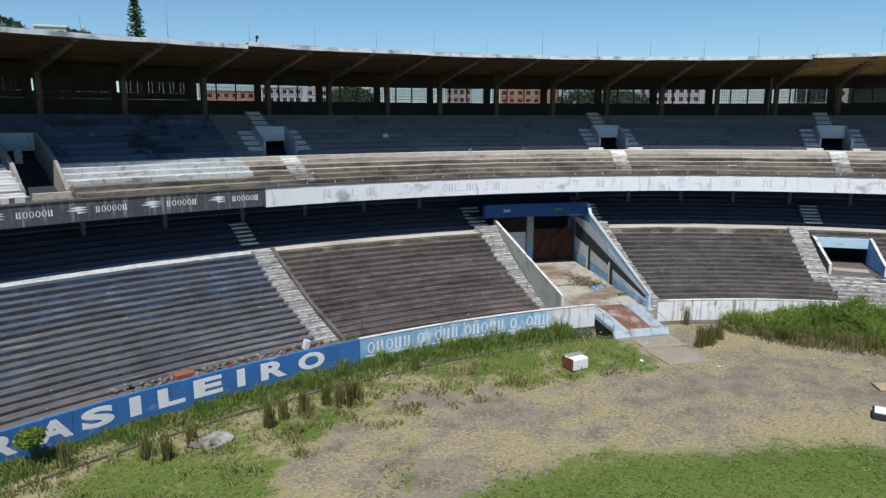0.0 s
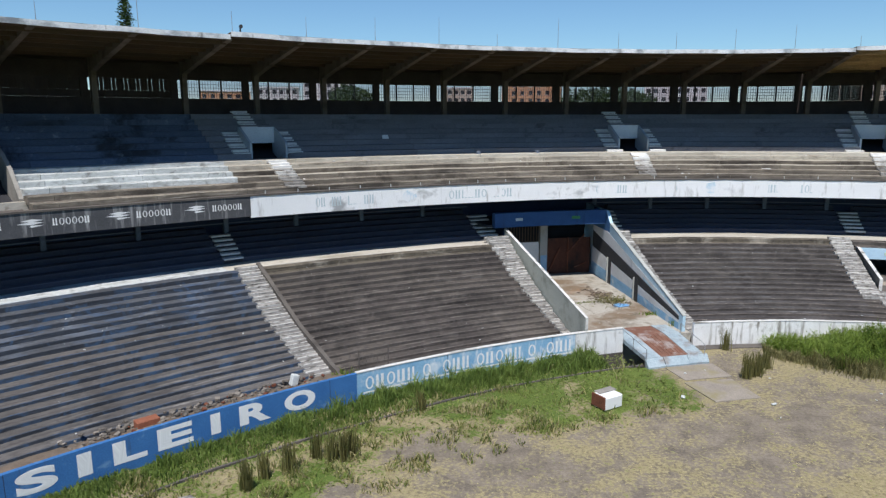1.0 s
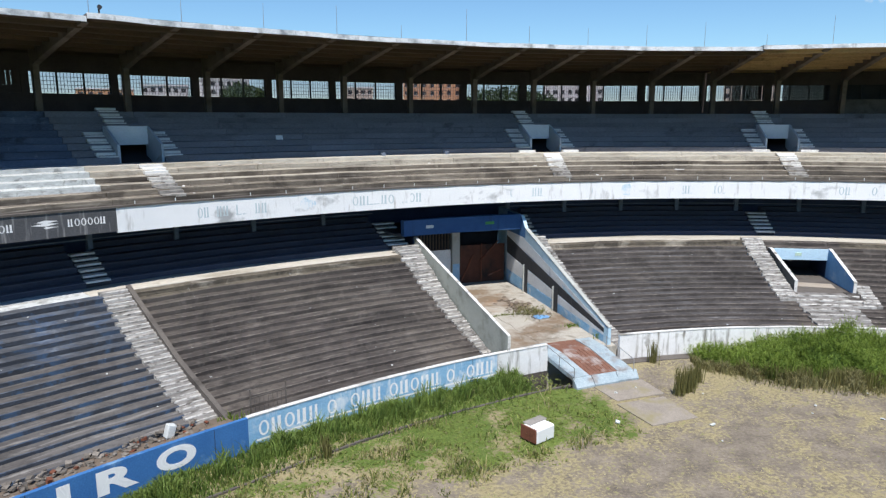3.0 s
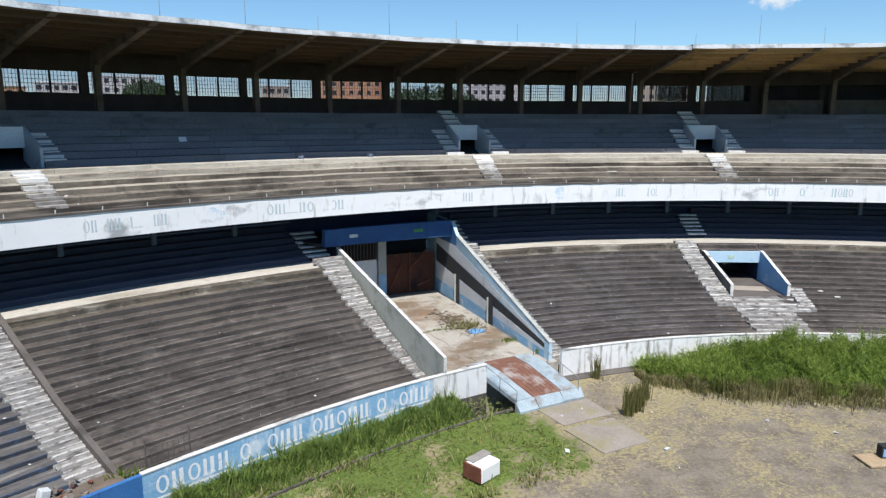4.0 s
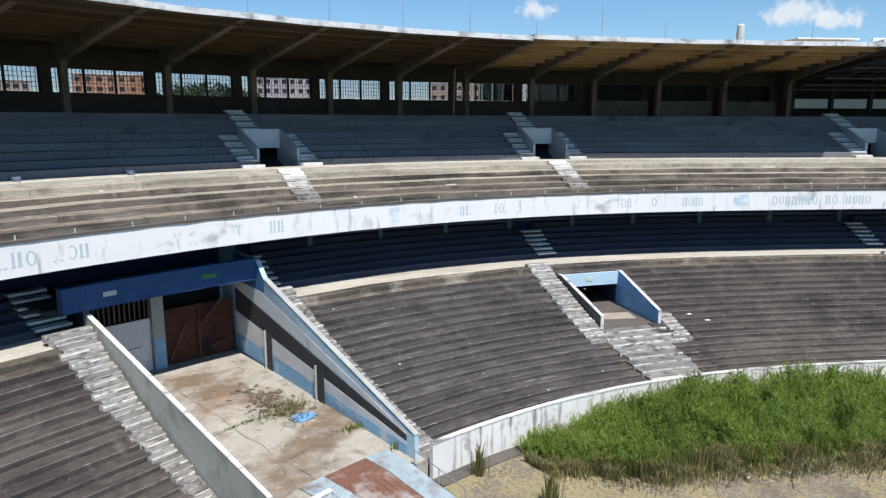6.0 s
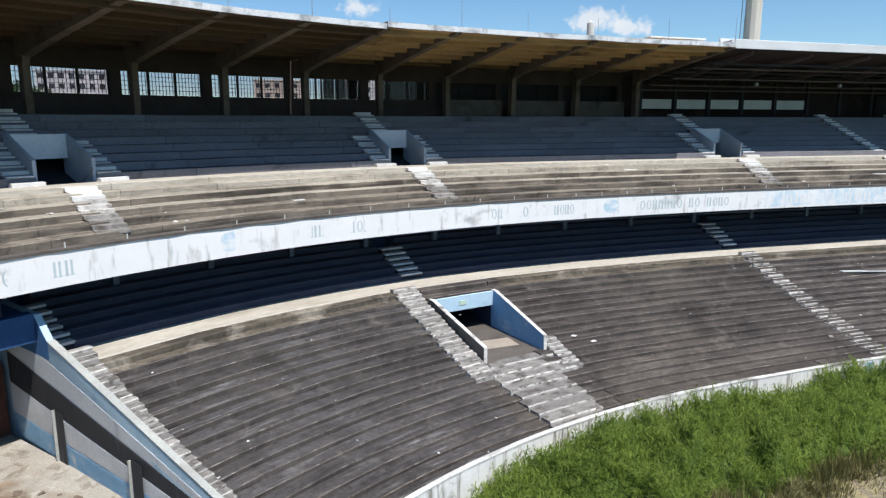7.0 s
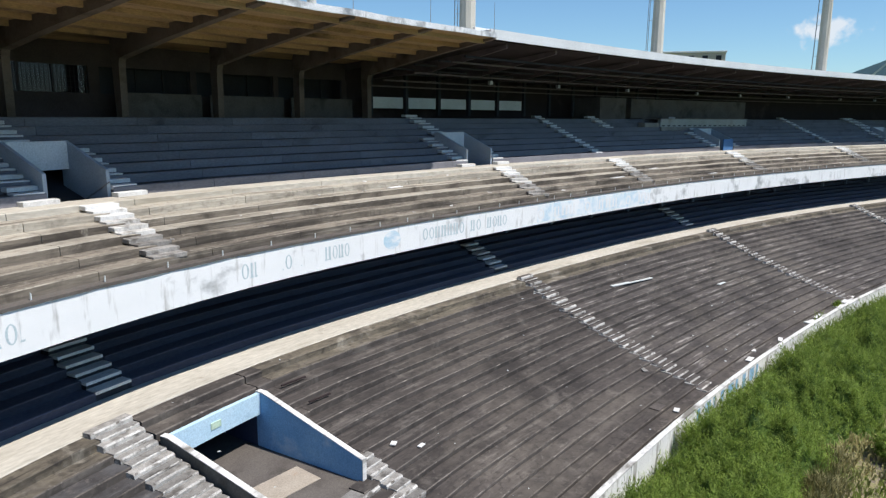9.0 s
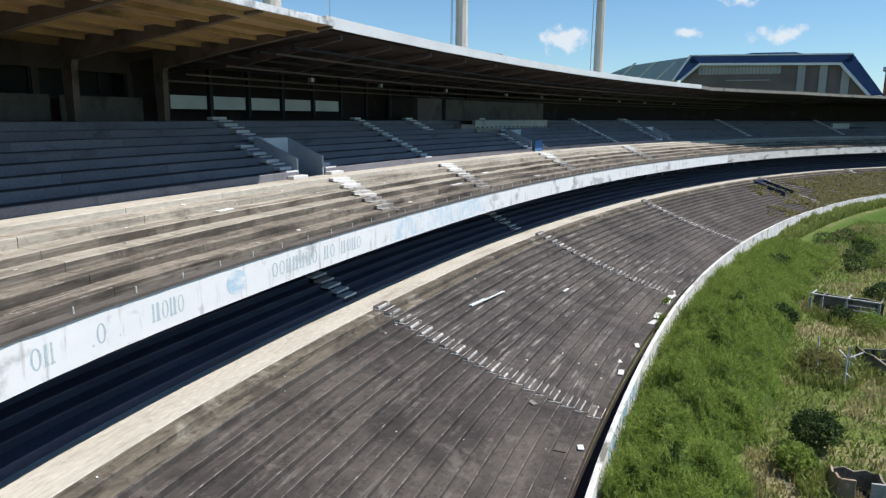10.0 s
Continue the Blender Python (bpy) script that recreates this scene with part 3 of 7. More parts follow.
part("footing", sweep([(-0.75, -0.1), (0.2, -0.1), (0.2, 0.06), (-0.75, 0.04)], 7.4, 30.0, 1.5, 0.02), M_CONC_DARK, wall, "grey concrete footing along the wall")
part("footing", sweep([(-0.05, -0.1), (0.2, -0.1), (0.2, 0.06), (-0.05, 0.06)], 30.0, S_END, 3.0), M_CONC_DARK, wall, "grey concrete footing along the wall")
part("coping", sweep([(-0.03, WALL_Z), (0.24, WALL_Z), (0.24, WALL_Z + 0.06), (-0.03, WALL_Z + 0.06)], 7.4, S_END, 1.5, 0.03), M_COPING, wall, "weathered pale coping")
part("coping", sweep([(-0.03, WALL_Z), (0.24, WALL_Z), (0.24, WALL_Z + 0.05), (-0.03, WALL_Z + 0.05)], -17.5, 1.95, 1.5, 0.02), M_COPING, wall, "weathered pale coping")

M_GUTTER = surface("tan_gutter_dirt", (0.12, 0.095, 0.068), (0.28, 0.225, 0.16), 1.4, coord="pos", stain=(0.3, 0.2, 0.1), stain_scale=0.7, stain_at=(0.56, 0.68), bump=0.4)
N_LOW, D_LOW0, D_LOW1, Z_LOW0, Z_LOW1 = 19, 1.2, 15.3, 0.6, 5.2
TREAD = (D_LOW1 - D_LOW0) / N_LOW


def row_top(i):
    """Tread height of row i: the rake steepens towards the back."""
    f = (i + 1) / N_LOW
    return Z_LOW0 + (Z_LOW1 - Z_LOW0) * (0.66 * f + 0.34 * f * f)


def low_z(d):
    """Tread height of the lower terrace at d."""
    return row_top(min(N_LOW - 1, max(0, math.floor((d - D_LOW0) / TREAD + 1e-6))))


def left_line(d):
    """Run of the gateway's near parapet."""
    return 0.35 + 0.076 * (d - 16.5)


VB0, VB1, VB_D0, VB_D1, VB_Z = 23.25, 27.05, 7.75, 13.5, 2.3      # opening in the lower terrace
low_sections = [(S_LEFT, -19.1, M_LOWER_BLUE), (-17.6, -1.45, M_LOWER), (8.75, 21.8, M_LOWER_ASHY), (27.9, 47.95, M_LOWER), (49.3, 76.8, M_LOWER_WORN), (78.2, 109.5, M_LOWER_WORN), (111.0, 160.0, M_LOWER), (161.5, 198, M_LOWER), (199.5, S_END, M_LOWER)]
terrace = thing("lower_terrace", "stepped concrete standing terrace, sooty brown and bare", "terrace", "structure")
for a, b, mat in low_sections:
    for i in range(N_LOW):
        d0, z1 = D_LOW0 + TREAD * i, row_top(i)
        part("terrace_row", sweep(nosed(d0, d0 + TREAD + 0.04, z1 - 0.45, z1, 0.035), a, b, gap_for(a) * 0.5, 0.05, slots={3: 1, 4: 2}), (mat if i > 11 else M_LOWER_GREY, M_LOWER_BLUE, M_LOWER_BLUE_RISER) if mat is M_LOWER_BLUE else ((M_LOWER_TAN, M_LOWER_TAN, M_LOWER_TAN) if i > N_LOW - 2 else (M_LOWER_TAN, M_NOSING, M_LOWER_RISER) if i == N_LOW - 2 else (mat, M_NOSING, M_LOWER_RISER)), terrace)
for i in range(N_LOW):
    d0, z1 = D_LOW0 + TREAD * i, row_top(i)
    if d0 + TREAD > VB_D1 + 0.07:
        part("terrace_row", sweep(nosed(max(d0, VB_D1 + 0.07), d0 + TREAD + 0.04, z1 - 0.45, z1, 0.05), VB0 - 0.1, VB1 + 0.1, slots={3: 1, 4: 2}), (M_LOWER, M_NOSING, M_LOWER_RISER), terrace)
part("gutter", sweep(rect(0.22, 1.25, -0.1, 0.2), S_LEFT, GATE0, 2.0), M_GUTTER, terrace, "tan dirt in the gutter")
# this gutter is near-black: the wall's shadow on it put into its colour
part("gutter", sweep(rect(0.22, 1.25, -0.2, 0.05), GATE1, S_END, 3.0), M_DARK, terrace)
walkway = thing("walkway", "pale concrete walkway between the lower terraces", "walkway", "structure")
for a, b in ((S_LEFT, -19.6), (-19.58, GATE0), (GATE1, 60), (60, S_END)):
    part("slab", sweep(nosed(D_LOW1, 17.6, 4.6, Z_LOW1 + 0.06), a, b, gap_for(a) * 0.5, 0.04), M_PALE_BLOCK if b < -19 else M_CROSS, walkway)
shade_rows = thing("shaded_terrace", "dark terrace rows under the upper tier", "terrace", "structure")
for i in range(6):
    for a, b in ((S_LEFT, -19.2), (-18.0, -1.35), (8.9, 23.4), (24.6, 48.2), (49.8, 76.8), (78.2, S_END)):
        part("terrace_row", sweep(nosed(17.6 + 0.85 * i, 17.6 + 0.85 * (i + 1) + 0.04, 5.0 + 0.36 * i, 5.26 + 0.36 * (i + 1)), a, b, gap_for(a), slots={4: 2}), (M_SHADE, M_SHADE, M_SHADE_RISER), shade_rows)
back = thing("under_tier_wall", "dark navy wall under the upper tier", "wall", "structure")
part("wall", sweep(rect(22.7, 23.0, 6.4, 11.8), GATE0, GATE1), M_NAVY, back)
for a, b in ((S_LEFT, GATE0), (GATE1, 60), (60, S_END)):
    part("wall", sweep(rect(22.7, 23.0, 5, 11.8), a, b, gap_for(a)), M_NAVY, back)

# ---- aisle steps ----
def flight(s0, s1, d0, d1, z_of, n, mat, label, raise_=0.02, group="aisle steps", thin=False, skew=0.0):
    """Steps between d0 and d1; z_of gives each step's top."""
    ob = thing("aisle_stair", label, "stairs", group=group)
    for k in range(n):
        a, b = d0 + (d1 - d0) * k / n, d0 + (d1 - d0) * (k + 1) / n
        z1 = z_of(k)
        lo = z1 - (0.1 if thin else 0.42)
        part("step", sweep(rect(a, b + 0.03, lo, z1 + raise_), s0 + random.uniform(-0.04, 0.04), s1 + random.uniform(-0.04, 0.04), 1.0, skew=skew), mat, ob)
        if thin:
            part("riser", sweep(rect(a + 0.05, b, lo - 0.4, lo), s0 + 0.03, s1 - 0.03, 1.0), M_DARK_WALL, ob)
    return ob


def block_flight(low, high, i0, i1, top, label):
    """A worn aisle between low(d) and high(d): on each terrace row a half-height block with chipped white edges."""
    ob = thing("aisle_stair", label, "stairs", group="aisle steps")
    for i in range(i0, i1):
        d, zt = D_LOW0 + TREAD * i, row_top(i)
        up = (row_top(i + 1) - zt) * 0.7
        a, b = low(d) + random.uniform(-0.07, 0.07), high(d) + random.uniform(-0.05, 0.05)
        lip = random.uniform(0.04, 0.13)
        part("tread", sweep(nosed(d - 0.02, d + TREAD * 0.6, zt - 0.42, zt + 0.03, 0.035), a, b, 1.0, 0.02, slots={3: 1, 4: 2}, cap=1), (M_STEP_GREY, M_STEP_EDGE, M_STEP_RISER) if top is M_STEP else (M_LOWER, M_STEP_EDGE, M_LOWER_RISER), ob)
        part("block", sweep(nosed(d + TREAD * (0.5 + random.uniform(-0.04, 0.04)), d + TREAD + 0.02, zt - 0.1, zt + up, 0.06), a - lip, b, 1.0, 0.03, slots={3: 1, 4: 2}, cap=1), (top, M_STEP_EDGE, M_STEP_RISER if top is M_STEP else M_STEP_EDGE), ob)
        if top is not M_STEP:
            part("edge_line", sweep(rect(d + 0.01, d + TREAD - 0.02, zt - 0.05, zt + 0.05), a - lip - 0.09, a - lip - 0.01, 1.0), M_STEP_EDGE, ob, "chipped white edging")
    return ob


def fixed(v):
    return lambda d: v


WASHED, SOOTY = "whitewashed concrete aisle steps, chipped, between terrace sections", "sooty concrete aisle steps with worn white edges"
block_flight(fixed(-19.15), fixed(-17.85), 0, N_LOW, M_STEP, WASHED)
block_flight(fixed(-1.42), lambda d: left_line(d) - 0.1, 0, N_LOW + 1, M_STEP, WASHED)
block_flight(lambda d: 7.62 + 0.034 * (d - 16.5), fixed(8.8), 0, N_LOW + 1, M_STEP, WASHED)
for s0, s1 in ((47.95, 49.35), (76.85, 78.1), (109.6, 110.9), (160, 161.5), (198, 199.5)):
    block_flight(fixed(s0), fixed(s1), 0, N_LOW, M_STEP_SOOT, SOOTY)
block_flight(fixed(21.8), fixed(23.05), 7, N_LOW, M_STEP, "whitewashed concrete aisle steps beside a blue stair well")
block_flight(fixed(27.28), fixed(28.15), 6, 10, M_STEP, "short whitewashed steps beside a blue stair well")
for s0, s1 in ((-19.2, -18.0), (-1.35, 0.05), (7.7, 8.95), (23.4, 24.6), (48.3, 49.7), (76.8, 78.2)):
    flight(s0, s1, 17.6, 21.0, lambda k: 5.27 + 0.27 * (k + 1.3), 6, M_STEP_WHITE, "whitewashed steps under the upper tier", 0.03, thin=True)
low = thing("landing_steps", "broad white-stained concrete steps below a blue stair well", "stairs")
for i in range(9):
    a, zt = 1.1 + i * 0.74, 0.72 + (i + 1) * (VB_Z - 0.72) / 9
    lo_s, hi_s = 22.9 + random.uniform(-0.12, 0.08), (27.7 if i == 6 else 27.2 if i > 6 else 26.55) + random.uniform(-0.08, 0.1)
    part("step", sweep(nosed(a, a + 0.78, 0.2, zt, 0.07), lo_s, hi_s, 1.5, 0.04, slots={3: 1, 4: 2}, cap=1), (M_STEP_GREY, M_STEP_EDGE, M_STEP_RISER), low)
for i in range(9):
    d0, z1 = D_LOW0 + TREAD * i, row_top(i)
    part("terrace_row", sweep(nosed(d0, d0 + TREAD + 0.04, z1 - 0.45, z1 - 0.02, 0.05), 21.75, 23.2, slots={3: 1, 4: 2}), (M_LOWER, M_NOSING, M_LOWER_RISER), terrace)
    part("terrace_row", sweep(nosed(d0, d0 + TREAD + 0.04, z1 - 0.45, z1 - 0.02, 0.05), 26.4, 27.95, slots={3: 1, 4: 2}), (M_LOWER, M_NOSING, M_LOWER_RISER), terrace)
for i in range(9, N_LOW):
    d0, z1 = D_LOW0 + TREAD * i, row_top(i)
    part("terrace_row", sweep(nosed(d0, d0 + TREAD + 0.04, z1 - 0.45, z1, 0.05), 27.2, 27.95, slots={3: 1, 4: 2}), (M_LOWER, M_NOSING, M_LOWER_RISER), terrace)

# ---- blue stair well in the lower terrace ----
def slab_wall(name, s, w, outline, mat, parent, label="", skew=0.0):
    """A wall across the stand at s, w thick, with a (d, z) outline."""
    return part(name, sweep(outline, s - w / 2, s + w / 2, 5.0, skew=skew), mat, parent, label)


M_EXIT = surface("faded_exit_sign", (0.3, 0.5, 0.32), (0.62, 0.7, 0.6), 4.0, coord="pos", bump=0)
well = thing("stair_well", "sky blue concrete stair well opening in the terrace", "stair well")
side = [(VB_D0, VB_Z - 0.2), (VB_D1 + 0.1, VB_Z - 0.2), (VB_D1 + 0.1, 4.82), (VB_D1 - 0.3, 4.82), (VB_D0, VB_Z + 0.95)]
M_WELL_OUT = surface("grey_parapet_concrete", (0.1, 0.098, 0.092), (0.19, 0.185, 0.175), 0.8, coord="pos", stain=(0.06, 0.057, 0.052), stain_scale=0.8, stain_at=(0.5, 0.7))
top_edge = [(VB_D0 - 0.02, VB_Z + 0.953), (VB_D1 - 0.3, 4.823), (VB_D1 + 0.1, 4.823), (VB_D1 + 0.1, 4.86), (VB_D1 - 0.3, 4.86), (VB_D0 - 0.02, VB_Z + 0.99)]
for c, out in ((VB0, -1), (VB1, 1)):
    slab_wall("side_wall", c + 0.05 * out, 0.1, side, M_WELL_OUT if out < 0 else M_SKY_BLUE, well, "grey concrete outer face" if out < 0 else "blue outer face")
    slab_wall("side_wall", c - 0.05 * out, 0.1, side, M_SKY_BLUE, well, "blue inner face")
    slab_wall("coping", c, 0.21, top_edge, M_COPING, well, "worn pale top edge")
for c in (VB0, VB1):
    slab_wall("end_face", c, 0.205, [(VB_D0 - 0.03, VB_Z - 0.1), (VB_D0 - 0.002, VB_Z - 0.1), (VB_D0 - 0.002, VB_Z + 0.95), (VB_D0 - 0.03, VB_Z + 0.95)], M_COPING, well, "pale worn end")
part("lintel", sweep(rect(VB_D1 - 0.15, VB_D1 + 0.05, 3.85, 4.8), VB0 + 0.1, VB1 - 0.1, 2), M_LINTEL, well)
part("floor", sweep(rect(VB_D0 - 0.1, VB_D1 + 4.0, VB_Z - 0.3, VB_Z), VB0 + 0.1, VB1 - 0.1, 2), M_CONC_DARK, well)
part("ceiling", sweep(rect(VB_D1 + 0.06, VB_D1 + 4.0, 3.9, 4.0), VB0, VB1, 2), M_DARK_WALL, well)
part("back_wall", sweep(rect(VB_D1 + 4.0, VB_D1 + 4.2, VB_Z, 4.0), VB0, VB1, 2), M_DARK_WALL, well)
part("sign", sweep(rect(VB_D1 - 0.19, VB_D1 - 0.155, 4.2, 4.48), 24.85, 25.25, 2), M_EXIT, well, "small green and white exit sign")
for e0, e1 in ((VB0, VB0 - 0.02), (VB1, VB1 + 0.02)):
    part("tunnel_wall", sweep(rect(VB_D1 + 0.1, VB_D1 + 4.2, VB_Z - 0.2, 4.0), min(e0, e1) - 0.1, max(e0, e1) + 0.1, 2), M_NAVY, well)

# ---- gateway through the lower stand ----
# beam blue darkened to hold the shade cast by the tier above
M_BEAM_SHADE = surface("shaded_beam_blue", (0.022, 0.065, 0.17), (0.04, 0.105, 0.24), 0.7, coord="pos", streak=(0.02, 0.03, 0.06), streak_at=(0.58, 0.78), streak_size=(1.5, 1.5, 0.2))
gate = thing("gateway", "walled gateway cut through the lower stand, striped blue, white and black", "gateway", "structure")
slab_wall("left_wall", 0.35, 0.18, [(0.1, 0.3), (17.1, 0.3), (17.1, 6.17), (0.1, 2.7)], M_PARAPET, gate, "pale green-grey plastered parapet wall", 0.076)
slab_wall("coping", 0.35, 0.2, [(0.08, 2.705), (17.12, 6.175), (17.12, 6.21), (0.08, 2.74)], M_COPING, gate, "pale worn coping", 0.076)
slab_wall("end_face", 0.35, 0.19, [(0.07, 1.3), (0.098, 1.3), (0.098, 2.7), (0.07, 2.7)], M_COPING, gate, "pale worn end", 0.076)
slab_wall("left_return", 0.35, 0.24, [(17.13, 0.3), (23, 0.3), (23, 6.6), (17.13, 6.1)], M_NAVY, gate, "dark inner wall", 0.076)
slab_wall("right_wall", GATE1, 0.22, [(0.6, 0.3), (23, 0.3), (23, 7.6), (16.6, 7.6), (15.5, 6.55), (0.9, 2.12), (0.6, 2.12)], M_LINTEL, gate, "parapet wall with painted stripes", 0.034)
slab_wall("coping", GATE1, 0.26, [(0.58, 2.125), (15.5, 6.56), (15.5, 6.61), (0.58, 2.18)], M_PLASTER_PALE, gate, "pale worn coping", 0.034)
part("rear_closure", sweep(rect(22.5, 22.7, 0.9, 6.5), GATE0, GATE1), M_DARK_WALL, gate)
part("lintel", sweep(rect(16.5, 17.1, 6.4, 7.7), -0.6, GATE1 - 0.14), M_BEAM_SHADE, gate, "blue painted beam with its shade put into the colour")
part("forecourt", sweep(rect(0.3, 23, -1.5, 0.95), -0.7, GATE1 - 0.14), M_GATE_FLOOR, gate, "cracked and stained forecourt floor")
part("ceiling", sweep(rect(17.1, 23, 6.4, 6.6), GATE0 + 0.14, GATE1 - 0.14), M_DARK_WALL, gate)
M_STRIPE_GATE = surface("dirty_white_sheet", (0.62, 0.65, 0.67), (0.8, 0.82, 0.83), 0.6, coord="pos", stain=(0.4, 0.38, 0.35), stain_scale=0.8, stain_at=(0.58, 0.72))
M_RUST_DARK = surface("dark_rusted_sheet", (0.05, 0.022, 0.016), (0.125, 0.05, 0.032), 1.2, coord="pos", stain=(0.028, 0.02, 0.018), stain_scale=0.6, stain_at=(0.5, 0.64))
rusty_gate = part("rusty_gate", sweep(rect(20.2, 20.3, 0.95, 4.5), 4.25, GATE1 - 0.15), M_RUST_DARK, gate, "rust brown sheet gate, broken")
white_gate = part("white_gate", sweep(rect(20.2, 20.3, 0.95, 4.2), GATE0 + 0.15, 3.7), M_STRIPE_GATE, gate, "white sheet metal gate")
pillar = part("pillar", sweep(rect(19.9, 20.5, 0.95, 6.4), 3.72, 4.22), M_PLASTER_PALE, gate, "white and blue pillar")

# ---- upper tier ----
FD = 15.25
fascia = thing("fascia", "curved concrete balcony front with flaking white paint", "balcony front", "structure")
black_band = part("black_band", sweep(rect(FD, FD + 0.25, 9.05, 10.5), S_LEFT, -18.0), M_BLACK, fascia, "black painted stretch with white streaks")
# the farthest stretch takes a greyer base: shade on it put into the colour
for a, b in ((-18.0, 6), (6, 30), (30, 60), (60, 145), (145, S_END)):
    part("white_band", sweep(rect(FD, FD + 0.25, 8.95, 10.5), a, b, gap_for(a)), M_WHITE if a < 140 else M_COPING, fascia)
part("kerb", sweep(rect(FD - 0.05, FD + 0.5, 10.5, 10.62), S_LEFT, S_END, 2.5, 0.03), M_CONC_DARK, fascia, "dark worn kerb")
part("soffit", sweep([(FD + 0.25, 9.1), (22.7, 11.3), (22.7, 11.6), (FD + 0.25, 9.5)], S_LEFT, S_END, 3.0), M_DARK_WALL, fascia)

upper = thing("upper_terrace", "upper seating terrace of weathered concrete rows", "terrace", "structure")
F_ROWS, F_D0, F_D1, F_Z0, F_Z1 = 5, FD + 0.5, 21.0, 10.6, 12.45
B_ROWS, B_D0, B_D1, B_Z0, B_Z1 = 8, 22.6, 31.0, 12.75, 16.45
f_t, f_r = (F_D1 - F_D0) / F_ROWS, (F_Z1 - F_Z0) / F_ROWS
b_t, b_r = (B_D1 - B_D0) / B_ROWS, (B_Z1 - B_Z0) / B_ROWS
VOMS = [-14.67, 10.7, 25.8, 52.2, 92.3, 135.0]
VHALF = 1.6
OLD_WELL = (-31.75, -29.3)


def around(a, b, holes):
    """Splits a..b round the holes."""
    out, cur = [], a
    for lo, hi in holes:
        if hi > cur and lo < b:
            if lo > cur:
                out.append((cur, lo))
            cur = max(cur, hi)
    if cur < b:
        out.append((cur, b))
    return out


up_cuts = sorted([S_LEFT, S_END] + BAYS[1:] + [60, 78, 100, 130, 170, 220, 270])
for a, b in zip(up_cuts[:-1], up_cuts[1:]):
    for i in range(F_ROWS):
        d0, z1 = F_D0 + f_t * i, F_Z0 + f_r * (i + 1)
        for p, q in around(a, b - 0.02, [OLD_WELL]):
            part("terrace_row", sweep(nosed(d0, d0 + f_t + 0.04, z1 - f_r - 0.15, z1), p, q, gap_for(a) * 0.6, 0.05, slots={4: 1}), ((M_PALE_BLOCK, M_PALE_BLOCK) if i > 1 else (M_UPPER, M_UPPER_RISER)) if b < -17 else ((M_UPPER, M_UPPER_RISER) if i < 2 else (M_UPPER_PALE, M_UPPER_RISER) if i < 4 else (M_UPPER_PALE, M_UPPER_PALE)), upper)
    for p, q in around(a, b - 0.02, [OLD_WELL]):
        part("gangway_slab", sweep(nosed(F_D1, B_D0 + 0.04, F_Z1 - 0.3, B_Z0), p, q, gap_for(a), 0.02), M_PALE_BLOCK if b < -17 else M_CROSS, upper, "pale gangway")


def vom_span(s):
    k = 1 + 24.5 * -float(np.gradient(CH, CS)[np.argmin(np.abs(CS - s))])
    return VHALF / max(k, 0.6)


def pieces(a, b, d0, d1):
    """Splits a..b round the openings where the row lies between their walls."""
    return around(a, b, sorted([OLD_WELL] + [(v - vom_span(v), v + vom_span(v)) for v in VOMS])) if d0 < 25.6 else [(a, b)]


for a, b in zip(up_cuts[:-1], up_cuts[1:]):
    for i in range(B_ROWS):
        d0, z1 = B_D0 + b_t * i, B_Z0 + b_r * (i + 1)
        for p, q in pieces(a, b - 0.02, d0, d0 + b_t):
            if q - p > 0.1:
                part("seat_row", sweep(nosed(d0, d0 + b_t + 0.04, z1 - b_r - 0.15, z1), p, q, gap_for(a), 0.02, slots={2: 1, 3: 2}), (M_UPPER_BLUE, M_SEAT_TREAD_BLUE, M_UPPER_BLUE) if b < -17 else (M_UPPER_GREY, M_SEAT_TREAD, M_UPPER_GREY), upper)
part("gallery_floor", sweep(rect(B_D1, 35, 15.9, 16.46), S_LEFT, S_END, 3.0), M_CONC_DARK, upper)
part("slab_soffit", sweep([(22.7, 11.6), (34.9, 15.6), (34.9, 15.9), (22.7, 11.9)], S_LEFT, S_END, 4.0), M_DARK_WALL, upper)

# stair well openings in the upper tier
# paler than the side walls: sky light on the back panel put into its colour
M_WELL_PANEL = surface("skylit_well_panel", (0.55, 0.6, 0.64), (0.7, 0.74, 0.77), 0.7, coord="pos", stain=(0.4, 0.43, 0.46), stain_scale=0.8, stain_at=(0.62, 0.78))


def upper_well():
    ob = thing("upper_stair_well", "pale grey concrete stair well with sloping side walls", "stair well", group="upper stair wells", m=stand_at(VOMS[0]))
    side = [(22.75, 12.2), (26.3, 12.2), (26.3, 15.35), (25.9, 15.35), (22.75, 14.05)]
    part("side_wall", prism(bmesh.new(), side, -VHALF, -VHALF + 0.18), M_VOM_GREY, ob)
    part("side_wall", prism(bmesh.new(), side, VHALF - 0.18, VHALF), M_VOM_GREY, ob)
    part("back_panel", box(bmesh.new(), -VHALF + 0.18, VHALF - 0.18, 25.7, 26.0, 13.95, 15.33), M_WELL_PANEL, ob)
    part("floor", box(bmesh.new(), -VHALF + 0.18, VHALF - 0.18, 22.6, 28.5, 11.2, 11.4), M_DARK_WALL, ob)
    part("inner_wall", box(bmesh.new(), -VHALF + 0.18, VHALF - 0.18, 28.5, 28.7, 11.2, 14.5), M_DARK_WALL, ob)
    bm = bmesh.new()
    cyl(bm, 0.03, 0.03, (VHALF - 0.24, 22.4, 13.5), (VHALF - 0.24, 25.8, 11.9), 6)
    part("handrail", bm, M_STEEL, ob)
    return ob


first_well = upper_well()
for v in VOMS[1:]:
    copy_thing(first_well, stand_at(v))


